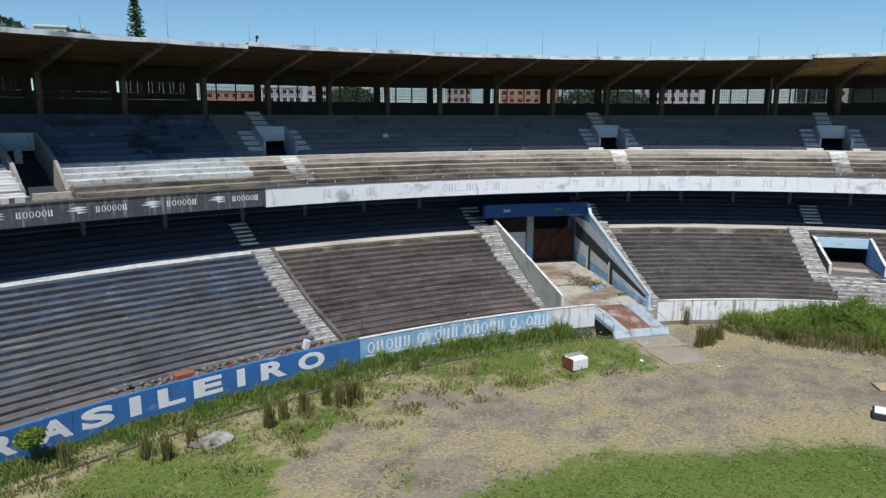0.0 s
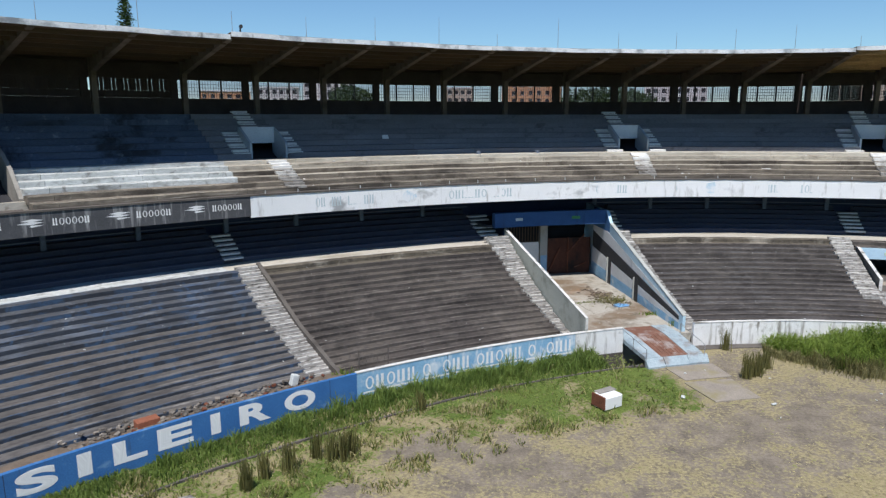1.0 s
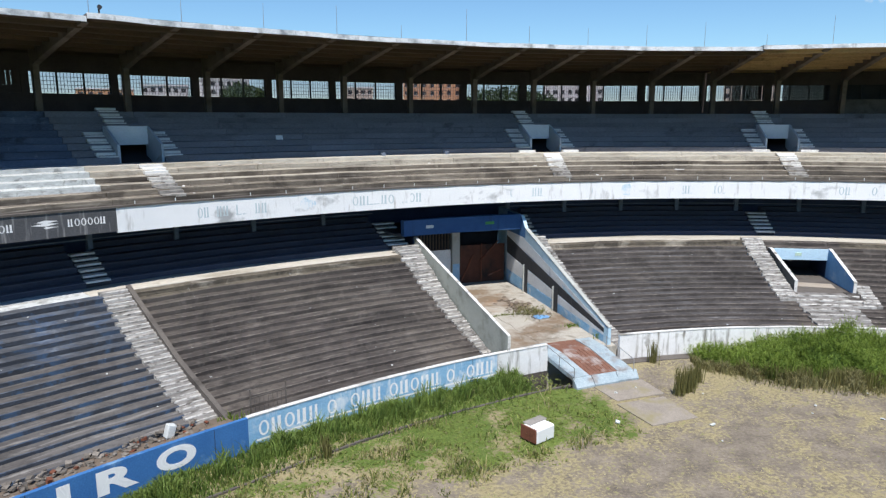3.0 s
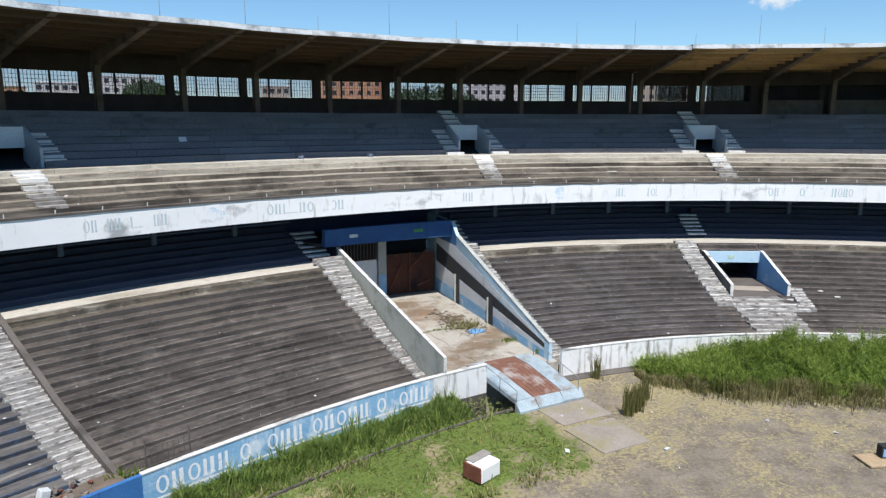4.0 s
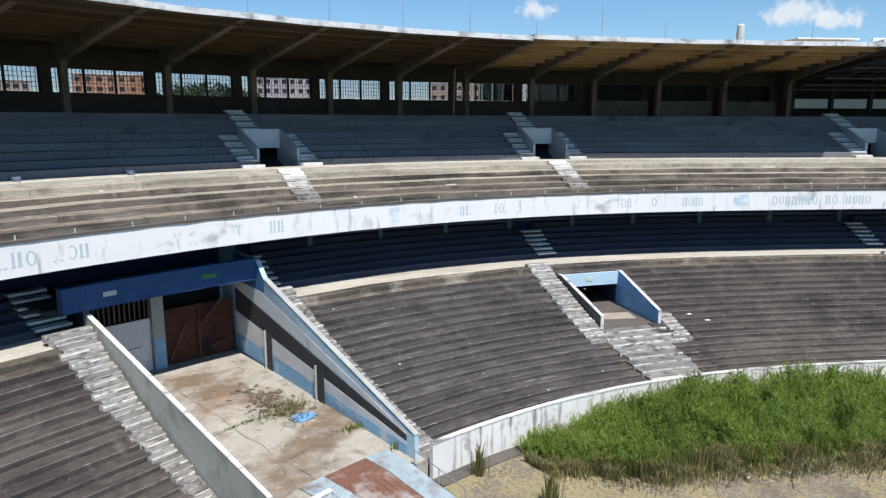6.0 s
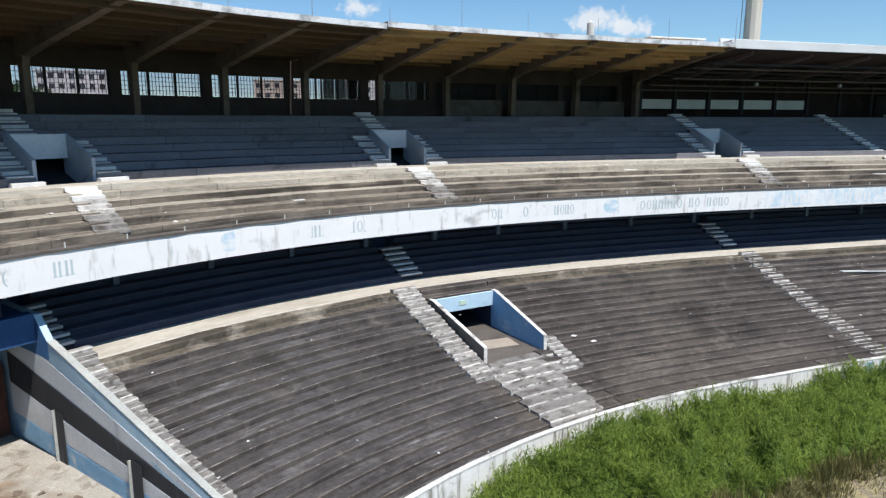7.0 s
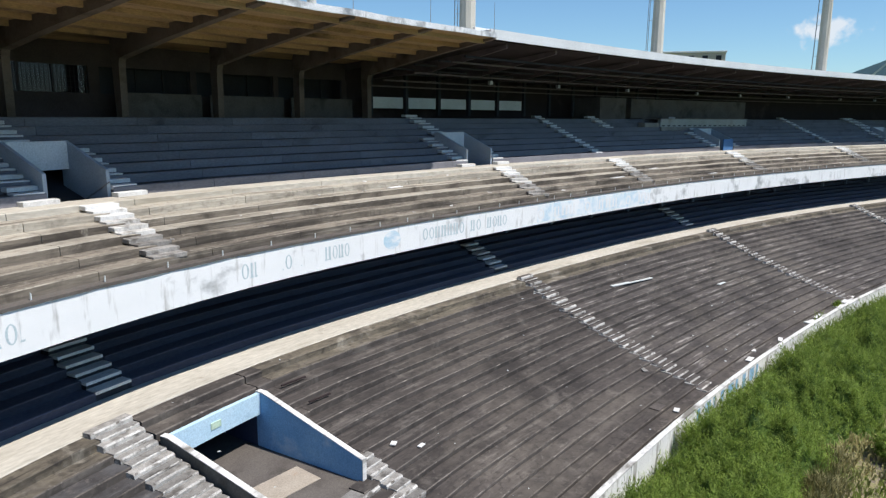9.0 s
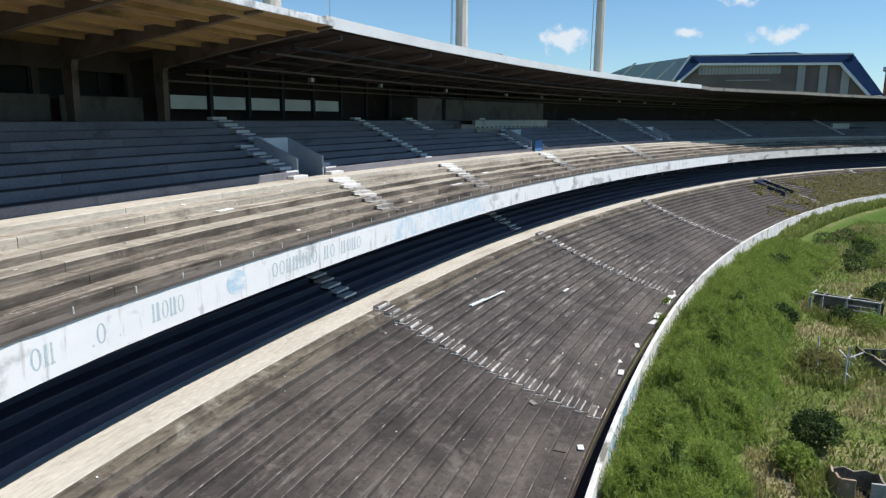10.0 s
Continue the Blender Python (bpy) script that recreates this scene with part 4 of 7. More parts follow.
def upper_steps(name, label, n, y0, y1, z_of, x0, x1, mat):
    ob = thing(name, label, "stairs", group="upper aisle steps")
    mats = mat if isinstance(mat, tuple) else (mat,)
    meshes = [mesh_of("step", box(bmesh.new(), x0, x1, 0, (y1 - y0) / n + 0.02, -0.2, 0.0, 0.015), q) for q in mats]
    for k in range(n):
        p = part("step", meshes[min(len(mats) - 1, k * len(mats) // n)], None, ob)
        p.location = (random.uniform(-0.04, 0.04), y0 + (y1 - y0) * k / n, z_of(k))
    return ob


def front_z(k):
    return F_Z0 + f_r / 2 * (k + 2) + 0.08


def back_z(k):
    return B_Z0 + b_r / 2 * (k + 2) + 0.07


fs = upper_steps("front_steps", "white painted concrete steps down to the balcony front", 2 * F_ROWS, F_D0, F_D1, front_z, -0.78, 0.78, (M_STEP, M_STEP_DIRTY, M_STEP_WHITE))
FRONT_MID = (F_D0 + F_D1) / 2


def turned(s, degrees):
    """Pose of a front flight turned in plan about its middle."""
    return stand_at(s) @ Matrix.Translation((0, FRONT_MID, 0)) @ Matrix.Rotation(radians(-degrees), 4, "Z") @ Matrix.Translation((0, -FRONT_MID, 0))


fs.matrix_basis = turned(-14.78, 2)
for s, a in ((10.3, 10), (25.45, 4), (51.9, 16), (67.4, 18), (89.2, 20), (115.0, 20)):
    copy_thing(fs, turned(s, a))
ls = upper_steps("side_steps", "short white painted steps beside a stair well", 8, B_D0, B_D0 + b_t * 4, back_z, -0.66, 0.66, M_STEP_WHITE)
ls.matrix_basis = stand_at(VOMS[0]) @ Matrix.Translation((-2.28, 0, 0))
copy_thing(ls, stand_at(VOMS[0]) @ Matrix.Translation((2.28, 0, 0)))
for v in VOMS[1:]:
    copy_thing(ls, stand_at(v) @ Matrix.Translation((-2.28, 0, 0)))
    copy_thing(ls, stand_at(v) @ Matrix.Translation((2.28, 0, 0)))
ts = upper_steps("top_steps", "white painted steps from a stair well up to the rear columns", 8, B_D0 + b_t * 4, B_D1, lambda k: back_z(k + 8), -0.72, 0.72, M_STEP_WHITE)
ts.matrix_basis = stand_at(VOMS[0]) @ Matrix.Translation((-0.15, 0, 0))
for v in VOMS[1:]:
    copy_thing(ts, stand_at(v) @ Matrix.Translation((-0.15, 0, 0)))
bs = upper_steps("back_steps", "white painted steps up through the rear seat rows", 2 * B_ROWS, B_D0, B_D1, back_z, -0.55, 0.55, M_STEP_WHITE)
bs.matrix_basis = stand_at(68.5)
for s in (117.0, 133.4, 170.8, 208.0):
    copy_thing(bs, stand_at(s))
hs = upper_steps("high_steps", "short white painted steps below the rear boards", 6, B_D0 + b_t * 5, B_D1, lambda k: back_z(k + 10), -0.7, 0.7, M_STEP_WHITE)
hs.matrix_basis = stand_at(77.0)


def gangway_pad():
    """A thick white step at the foot of a side flight."""
    ob = thing("gangway_step", "thick white painted step on the gangway beside a stair well", "step", group="gangway steps")
    part("step", box(bmesh.new(), -0.8, 0.8, 22.05, 22.6, 12.74, 12.97, 0.02), M_STEP_WHITE, ob)
    return ob


pad = gangway_pad()
pad.matrix_basis = stand_at(VOMS[1]) @ Matrix.Translation((-2.1, 0, 0))
for v, x in ((VOMS[1], 2.3), (VOMS[2], -2.1), (VOMS[2], 2.3), (VOMS[3], -2.1), (VOMS[3], 2.3)):
    copy_thing(pad, stand_at(v) @ Matrix.Translation((x, 0, 0)))

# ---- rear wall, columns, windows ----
# very dark red-brown base for the rear wall, piers and slats
M_REAR_DARK = surface("dark_brown_rear_wall", (0.036, 0.027, 0.027), (0.078, 0.06, 0.058), 0.6, coord="pos")
rear = thing("rear_wall", "rear wall of the upper tier with barred windows", "wall", "structure")
part("parapet", sweep(rect(34.3, 34.6, 16.0, 17.93), S_LEFT, 48.2), M_REAR_DARK, rear)
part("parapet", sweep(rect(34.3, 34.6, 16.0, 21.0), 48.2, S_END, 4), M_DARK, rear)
part("top_beam", sweep(rect(34.3, 34.6, 19.6, 21.4), S_LEFT, 48.2), M_REAR_DARK, rear)
for s in BAYS:
    part("pier", sweep(rect(34.25, 34.65, 17.93, 19.6), s - 0.33, s + 0.08, 5), M_REAR_DARK, rear)
for a, b in zip(BAYS[:-1], BAYS[1:]):
    if b < -17:
        part("spandrel", sweep(rect(34.32, 34.58, 17.94, 18.55), a + 0.09, b - 0.34, 5), M_REAR_DARK, rear)
        for k in range(20):
            s = a + 0.4 + (b - a - 0.8) * k / 19
            part("slat", sweep(rect(34.4, 34.5, 18.56, 19.6), s - 0.115, s + (0.092 if k % 3 else 0.118), 5), M_REAR_DARK, rear)
        continue
    win = thing("window", "wide three-light window with rusty glazing bars", "window", "structure")
    lo, hi = a + 0.09, b - 0.34
    for k in range(3):
        p, q = lo + (hi - lo) * k / 3, lo + (hi - lo) * (k + 1) / 3
        part("mullion", sweep(rect(34.38, 34.5, 17.94, 19.6), q - 0.07, q + 0.03, 5), M_DARK_WALL, win)
        if a > 30:
            continue
        pane = part("pane", sweep(rect(34.44, 34.45, 17.95, 19.58), p + 0.04, q - 0.04, 5), M_GLASS, win)
        pane.visible_shadow = False
        bars = bmesh.new()
        for j in range(1, 8):
            s = p + (q - p) * j / 8
            sweep(rect(34.40, 34.43, 17.95, 19.58), s - 0.012, s + 0.012, 5, bm=bars)
        for j in range(1, 5):
            z = 17.95 + 1.63 * j / 5
            sweep(rect(34.40, 34.43, z - 0.018, z + 0.018), p, q, 5, bm=bars)
        part("glazing_bars", bars, M_DARK_WALL, pane)
# near-black room added behind the panes to keep these openings dark
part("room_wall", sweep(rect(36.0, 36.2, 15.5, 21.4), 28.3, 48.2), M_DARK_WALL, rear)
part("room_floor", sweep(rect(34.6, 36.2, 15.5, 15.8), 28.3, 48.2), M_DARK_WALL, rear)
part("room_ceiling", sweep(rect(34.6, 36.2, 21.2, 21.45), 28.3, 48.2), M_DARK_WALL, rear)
for k in range(17):
    s = 24.45 + 0.158 * k
    part("shutter_slat", sweep(rect(34.62, 34.66, 17.95, 19.6), s, s + (0.15 if k % 4 else 0.12), 5), M_REAR_DARK, rear)
for a, b in ((28.0, 28.3), (48.2, 48.5)):
    part("room_end", sweep(rect(34.6, 36.2, 15.5, 21.4), a, b), M_DARK_WALL, rear)
for a, b in ((31.1, 35.8), (36.4, 41.8), (42.4, 47.9)):
    part("low_panel", sweep(rect(33.0, 33.1, 16.45, 18.0), a, b), M_CONC_DARK, rear, "grey infill panel")


def column():
    ob = thing("column", "tapered concrete column with a curved haunch", "column", group="rear columns", m=stand_at(BAYS[0]))
    prof = [(31.2, 16.4), (31.85, 16.4), (31.95, 19.6), (31.95, 21.0), (30.2, 21.0), (30.5, 20.55), (30.95, 20.15), (31.15, 19.6)]
    bm = prism(bmesh.new(), prof, -0.22, 0.22)
    part("shaft", bm, M_RIB, ob)
    return ob


col = column()
for s in BAYS[1:]:
    copy_thing(col, stand_at(s))

# ---- roof ----
roof = thing("roof", "cantilevered concrete roof on tapering ribs with an ochre soffit", "roof", "structure")
RD, RB = 17.9, 35.2


def roof_z(d, edge):
    return edge + (20.95 - edge) * (d - RD) / (RB - RD)


segs = [(S_LEFT, -17.95, 21.75), (-17.9, 22.85, 21.92), (22.9, 48.2, 22.05)]
for a, b, e in segs:
    part("roof_slab", sweep([(RD, e), (RB, roof_z(RB, e)), (RB, roof_z(RB, e) + 0.3), (RD, e + 0.3)], a, b), M_ROOF if a > 20 else M_ROOF_DIM, roof)
    part("roof_edge", sweep([(RD - 0.12, e - 0.04), (RD + 0.0, e - 0.04), (RD + 0.0, e + 0.3), (RD - 0.12, e + 0.3)], a, b, 1.0, 0.08), M_LIP, roof, "chalky white edge beam with black stains")
    for k in range(6):
        d = RD + 1.0 + 2.2 * k
        z = roof_z(d, e)
        part("purlin", sweep(rect(d, d + 0.25, z - 0.28, z + 0.01), a, b), M_ROOF if a > 20 else M_ROOF_DIM, roof)
for s in BAYS:
    e = next(e for a, b, e in segs if s <= b + 0.1)
    rb = sweep([(RD + 0.1, e - 0.12), (26, roof_z(26, e) - 0.75), (30.9, 19.95), (31.9, 19.9), (31.9, roof_z(31.9, e)), (RD + 0.1, e)], s - 0.17, s + 0.17, 5)
    part("rib", rb, M_RIB, roof)
M_TRUSS = surface("dusty_dark_steel", (0.06, 0.045, 0.045), (0.14, 0.11, 0.108), 1.0, coord="pos", rough=0.6)


def deeper(bm):
    """Past the bright deck, overhang added over the rows to throw them into shade."""
    for v in bm.verts:
        s, d = (float(q[0]) for q in plan_sd(np.array([v.co.x]), np.array([v.co.y])))
        if d < 20 and s > 138.7:
            v.co = at(s, d - 6.0 * min(1.0, (s - 138.7) / 30.0), v.co.z - 0.2)
    return bm


far_roof = thing("metal_roof", "long flat metal roof over the main stand with a dark soffit", "roof", "structure")
for a, b, mat, lab in ((48.25, 138.6, M_METAL_ROOF, "bright galvanised deck"), (138.65, S_END, M_CONC_DARK, "old dull deck")):
    part("roof_deck", deeper(sweep([(18.5, 22.35), (35.5, 21.9), (35.5, 22.15), (18.5, 22.62)], a, b, 3)), mat, far_roof, lab)
    part("edge_board", deeper(sweep(rect(18.38, 18.5, 22.0, 22.68 if b < 200 else 22.5), a, b, 3)), mat if b < 200 else M_CONC, far_roof, "bright white metal edge board" if b < 200 else "weathered edge beam")
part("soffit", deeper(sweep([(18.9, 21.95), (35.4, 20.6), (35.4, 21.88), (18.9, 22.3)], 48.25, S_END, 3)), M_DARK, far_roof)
for k in range(5):
    d = 21 + 2.6 * k
    part("pipe", sweep(rect(d, d + 0.14, 20.9 - 0.18 * k, 21.04 - 0.18 * k), 48.6, 200, 4), M_DARK_WALL, far_roof)
for k in range(26):
    sv = 51.0 + 6.0 * k
    part("truss", sweep([(19.2, 21.9), (34.0, 20.3), (34.0, 19.9), (27.0, 20.2), (19.2, 21.6)], sv - 0.1, sv + 0.1, 5), M_TRUSS, far_roof)
for d, z in ((22.5, 20.6), (26.5, 19.95), (30.0, 19.5), (31.6, 19.1)):
    part("conduit", sweep(rect(d, d + 0.16, z, z + 0.12), 48.8, 180, 4), M_TRUSS, far_roof)
part("end_wall", sweep([(19.5, 21.9), (34.3, 20.5), (34.3, 22.1), (19.5, 22.4)], 48.2, 48.5), M_CONC_DARK, far_roof)

# ---- main stand back: white boards and press cabin ----
boards = thing("white_boarding", "row of white boards along the rear of the main stand", "boarding", "structure")
for k in range(12):
    s = 49.0 + 3.8 * k
    if k < 5:
        part("board", sweep(rect(32.0, 32.1, 17.3, 18.25), s + 0.2, s + 3.4), M_PANEL, boards)
    part("post", sweep(rect(31.9, 32.2, 16.7, 21), s - 0.15, s + 0.15), M_DARK_WALL, boards)
cabin = thing("press_cabin", "grey press cabin with a panelled counter over the seats", "cabin")
part("body", sweep(rect(28.0, 34, 14.0, 15.5), 86.4, 104.6, 3), M_CONC_DARK, cabin)
part("end_block", sweep(rect(27.6, 27.98, 14.2, 15.5), 86.2, 92.4, 3), M_CONC, cabin, "grey rendered block under the counter")
desk = part("desk_front", sweep(rect(27.8, 28.2, 15.52, 16.45), 86.2, 104.5, 3), M_PLASTER_PALE, cabin, "pale counter front")
part("desk_top", sweep(rect(27.7, 30.4, 16.46, 16.54), 86.1, 104.6, 3), M_CONC, cabin)
for k in range(17):
    a = 86.5 + 1.07 * k
    part("vent", sweep(rect(27.77, 27.8, 15.6, 15.72), a, a + 0.5, 3), M_DARK_WALL, desk)
part("upper_box", sweep(rect(30.5, 34, 16.55, 18.9), 84.0, 108.0, 3), M_CONC_DARK, cabin, "grey rendered rear box")
part("side_box", sweep(rect(30.0, 34, 16.45, 18.9), 77.8, 82.4, 3), M_CONC_DARK, cabin, "dim grey box beside the boards")
part("hatch", sweep(rect(29.95, 29.99, 17.6, 18.7), 78.0, 80.6, 3), M_CONC_DARK, cabin)
part("door", sweep(rect(22.5, 22.62, 12.75, 14.1), 91.4, 93.4, 3), M_DEEP_BLUE, cabin, "dark blue board")
part("side_wall", sweep(rect(27.96, 34, 14.0, 16.0), 83.4, 86.3, 3), M_CONC, cabin)

# ---- floodlight masts ----
for mast_s in (63.8, 95.3, 134.0):
    x, y, _ = at(mast_s, 36.0, 0)
    m = thing("floodlight_mast", "tall fluted concrete floodlight mast with a ladder", "mast", group="floodlight masts", m=Matrix.Translation((x, y, 0)))
    bm = bmesh.new()
    cyl(bm, 1.0, 0.72, (0, 0, 0), (0, 0, 48), 10)
    part("shaft", bm, M_PLASTER, m)
    bm = bmesh.new()
    lu, lv = Vector((0.36, 0.93, 0)), Vector((0.93, -0.36, 0))
    for sx in (-0.3, 0.3):
        cyl(bm, 0.04, 0.04, lu * 1.5 + lv * sx + Vector((0, 0, 19)), lu * 1.25 + lv * sx + Vector((0, 0, 46)), 5)
    for k in range(62):
        c = lu * (1.5 - 0.004 * k) + Vector((0, 0, 19.5 + 0.43 * k))
        cyl(bm, 0.02, 0.02, c - lv * 0.3, c + lv * 0.3, 4)
        if k % 6 == 0:
            cyl(bm, 0.025, 0.025, c, lu * 0.75 + Vector((0, 0, c.z)), 4)
    part("ladder", bm, M_STEEL, m)

# ---- old entrance well in the upper tier ----
old_well = thing("old_entrance_well", "wide entrance well with lit forward walls and a steel frame inside", "stair well")
wing = [(18.0, 10.3), (26.2, 10.3), (26.2, 15.05), (25.8, 15.05), (22.0, 13.75), (20.2, 12.9), (18.0, 11.1)]
slab_wall("side_wall", OLD_WELL[0] + 0.1, 0.2, wing, M_CONC, old_well)
slab_wall("side_wall", OLD_WELL[1] - 0.1, 0.2, wing, M_CONC, old_well)
part("back_panel", sweep(rect(25.7, 25.9, 13.6, 15.0), OLD_WELL[0] + 0.2, OLD_WELL[1] - 0.2), M_VOM_GREY, old_well)
part("floor", sweep(rect(16.0, 29, 10.2, 10.5), OLD_WELL[0] + 0.2, OLD_WELL[1] - 0.2), M_CONC_DARK, old_well)
part("inner_wall", sweep(rect(28.6, 28.9, 10.2, 15), OLD_WELL[0], OLD_WELL[1]), M_DARK_WALL, old_well)
part("threshold", sweep(rect(17.6, 18.1, 10.4, 10.95), OLD_WELL[0] + 0.5, OLD_WELL[1] + 0.9), M_CROSS, old_well)
for z in (11.6, 12.9):
    part("cross_beam", sweep(rect(26.6, 26.9, z, z + 0.4), OLD_WELL[0] + 0.2, OLD_WELL[1] - 0.2), M_CONC, old_well)
part("post", sweep(rect(25.0, 25.4, 11.2, 13.7), -30.7, -30.3), M_STEEL, old_well)
flight(-33.4, -31.9, F_D0, F_D1 + 0.8, lambda k: 10.6 + 0.185 * (k + 2), 11, M_STEP_WHITE, "white painted steps beside the old entrance well", 0.03)
flight(-33.2, -32.2, B_D0, B_D1, lambda k: B_Z0 + b_r / 2 * (k + 2), 16, M_UPPER_GREY, "pale worn steps up the old seating", 0.03)

# ---- posts and rail under the upper tier ----
M_NAVY_GREY = surface("blue_grey_post_paint", (0.1, 0.13, 0.18), (0.17, 0.2, 0.26), 0.8, coord="pos")


def tier_post():
    ob = thing("tier_post", "slim concrete post carrying the upper tier", "post", group="posts under the upper tier", m=stand_at(BAYS[0]))
    part("shaft", box(bmesh.new(), -0.17, 0.17, 21.4, 21.74, 6.9, 11.0, 0.02), M_NAVY_GREY, ob)
    return ob


tp = tier_post()
for s in BAYS[1:] + FAR_BAYS[:20]:
    copy_thing(tp, stand_at(s) if not GATE0 < s < GATE1 else stand_at(s) @ Matrix.Translation((0, 0, 2.0)))
rail = thing("rail", "thin steel rail in front of the rear rows", "rail", "structure")
for a, b in ((S_LEFT, GATE0), (GATE1, 130)):
    part("bar", sweep(rect(21.3, 21.36, 7.75, 7.82), a, b, 2), M_NAVY_GREY, rail)

# ---- balcony edge stubs ----
for k in range(60):
    s = -17 + 2.1 * k
    bm = bmesh.new()
    cyl(bm, 0.035, 0.03, at(s, FD + 0.2, 10.6), at(s, FD + 0.2, 10.85), 6)
    part("stub", bm, M_PANEL, fascia)

# ---- painted shapes on the balcony front ----
M_FADED = surface("faded_grey_lettering", (0.36, 0.46, 0.5), (0.56, 0.64, 0.66), 2.0, stain=(0.74, 0.76, 0.76), stain_scale=0.6, stain_at=(0.62, 0.8), bump=0)
M_GLOBE = surface("faded_blue_roundel", (0.35, 0.56, 0.7), (0.62, 0.72, 0.78), 1.5, stain=(0.76, 0.78, 0.79), stain_scale=1.3, stain_at=(0.46, 0.58), bump=0)
M_PAINT_WHITE = surface("white_sign_paint", (0.7, 0.71, 0.71), (0.86, 0.87, 0.86), 1.5, stain=(0.4, 0.41, 0.42), stain_scale=1.5, stain_at=(0.62, 0.75), bump=0)


def ring_shape(s, d, z, w, h, thick, mat, parent, name="painted_ring"):
    """A flat painted ring of short curved strokes."""
    bm = bmesh.new()
    uv = bm.loops.layers.uv.verify()
    n = 18
    vo, vi = [], []
    for i in range(n):
        a = 6.28319 * i / n
        vo.append(bm.verts.new(at(s + w / 2 * math.cos(a), d, z + h / 2 * math.sin(a))))
        vi.append(bm.verts.new(at(s + (w / 2 - thick) * math.cos(a), d, z + (h / 2 - thick * 0.7) * math.sin(a))))
    for i in range(n):
        j = (i + 1) % n
        f = bm.faces.new((vo[i], vo[j], vi[j], vi[i]))
        for lp in f.loops:
            lp[uv].uv = (lp.vert.co.x + lp.vert.co.y, lp.vert.co.z)
    return part(name, bm, mat, parent)


def bar_shape(s0, s1, d, z0, z1, mat, parent):
    return part("painted_bar", sweep(rect(d, d + 0.006, z0, z1), s0, s1, 3), mat, parent)


def faded_word(s0, s1, count, gap_at, d, z0, z1, mat, parent, round_at=()):
    """A run of worn painted marks of letter size: rounds and footed uprights."""
    w = (s1 - s0) / count
    for k in range(count):
        a = s0 + w * k
        if k in gap_at:
            continue
        if k in round_at:
            ring_shape(a + w * 0.45, d, (z0 + z1) / 2, w * 0.8, z1 - z0, w * 0.17, mat, parent, "painted_round")
            continue
        for f, g in ((0.05, 0.27), (0.5, 0.7 + 0.06 * (k % 2))):
            bar_shape(a + w * f, a + w * g, d, z0, z1, mat, parent)
            bar_shape(a + w * (f - 0.06), a + w * (g + 0.06), d - 0.002, z0, z0 + 0.07, mat, parent)


FP = FD - 0.008
for s0, s1, n, g in ((-14.2, -9.8, 12, (0, 3, 6)), (-5.0, 0.3, 11, (7,)), (6.15, 11.85, 15, (7, 9, 10)), (16.55, 20.7, 11, (7,)), (27.3, 33.2, 15, (7, 10)), (38.6, 46.6, 15, (7, 10))):
    faded_word(s0, s1, n, g, FP, 9.38, 10.08, M_FADED, fascia, (0, 1, 6, 9, 12, 14))
for s in (-7.2, 14.2, 36.2):
    for j in range(4):
        ring_shape(s, FP - 0.001 * j, 9.78, 1.3 - 0.3 * j, 1.05 - 0.24 * j, 0.17, M_GLOBE, fascia)
M_FADED_BLUE = surface("rubbed_pale_blue_paint", (0.42, 0.6, 0.74), (0.66, 0.76, 0.81), 0.9, stain=(0.78, 0.8, 0.81), stain_scale=0.7, stain_at=(0.44, 0.58), streak=(0.74, 0.78, 0.8), streak_at=(0.5, 0.64), streak_size=(2.0, 0.4, 1))
bar_shape(50.0, 66.0, FP + 0.003, 9.1, 10.35, M_FADED_BLUE, fascia)
faded_word(50.0, 66.0, 16, (1, 5, 7, 11, 13), FP - 0.004, 9.3, 10.05, M_PAINT_WHITE, fascia, (0, 6, 12))
for s0, s1 in ((-32.7, -30.8), (-28.6, -26.8), (-24.5, -22.6), (-20.3, -18.5)):
    faded_word(s0, s1, 6, (), FP, 9.62, 10.06, M_PAINT_WHITE, black_band, (1, 2, 3, 4))
for s0, s1 in ((-34.3, -33.2), (-30.1, -29.0), (-26.0, -24.8), (-21.8, -20.7)):
    bm = bmesh.new()
    for zc, hh_, sk in ((10.02, 0.1, 0.1), (9.86, 0.09, -0.1), (9.68, 0.07, 0.45)):
        p = [at(s0 + sk, FP, zc), at((s0 + s1) / 2, FP, zc + hh_), at(s1, FP, zc + 0.02), at((s0 + s1) / 2, FP, zc - hh_)]
        bm.faces.new([bm.verts.new(v) for v in p])
    part("painted_arrow", bm, M_PAINT_WHITE, black_band)

# ---- big white word on the blue wall ----
def letter(ch, s0, s1, h, z0, parent):
    cu = bpy.data.curves.new("letter", "FONT")
    cu.body, cu.size, cu.extrude, cu.offset = ch, 1.0, 0.004, 0.045
    tmp = bpy.data.objects.new("letter", cu)
    scene.collection.objects.link(tmp)
    dg = bpy.context.evaluated_depsgraph_get()
    me = bpy.data.meshes.new_from_object(tmp.evaluated_get(dg))
    bpy.data.objects.remove(tmp)
    xs, ys = [v.co.x for v in me.vertices], [v.co.y for v in me.vertices]
    w, t = max(xs) - min(xs), max(ys) - min(ys)
    for v in me.vertices:
        u = s0 + (v.co.x - min(xs)) / w * (s1 - s0)
        v.co = at(u, -0.006 - v.co.z, z0 + (v.co.y - min(ys)) / t * h)
    me.materials.clear()
    me.materials.append(M_PAINT_WHITE)
    ob = new("letter", me)
    ob.parent = parent
    return ob


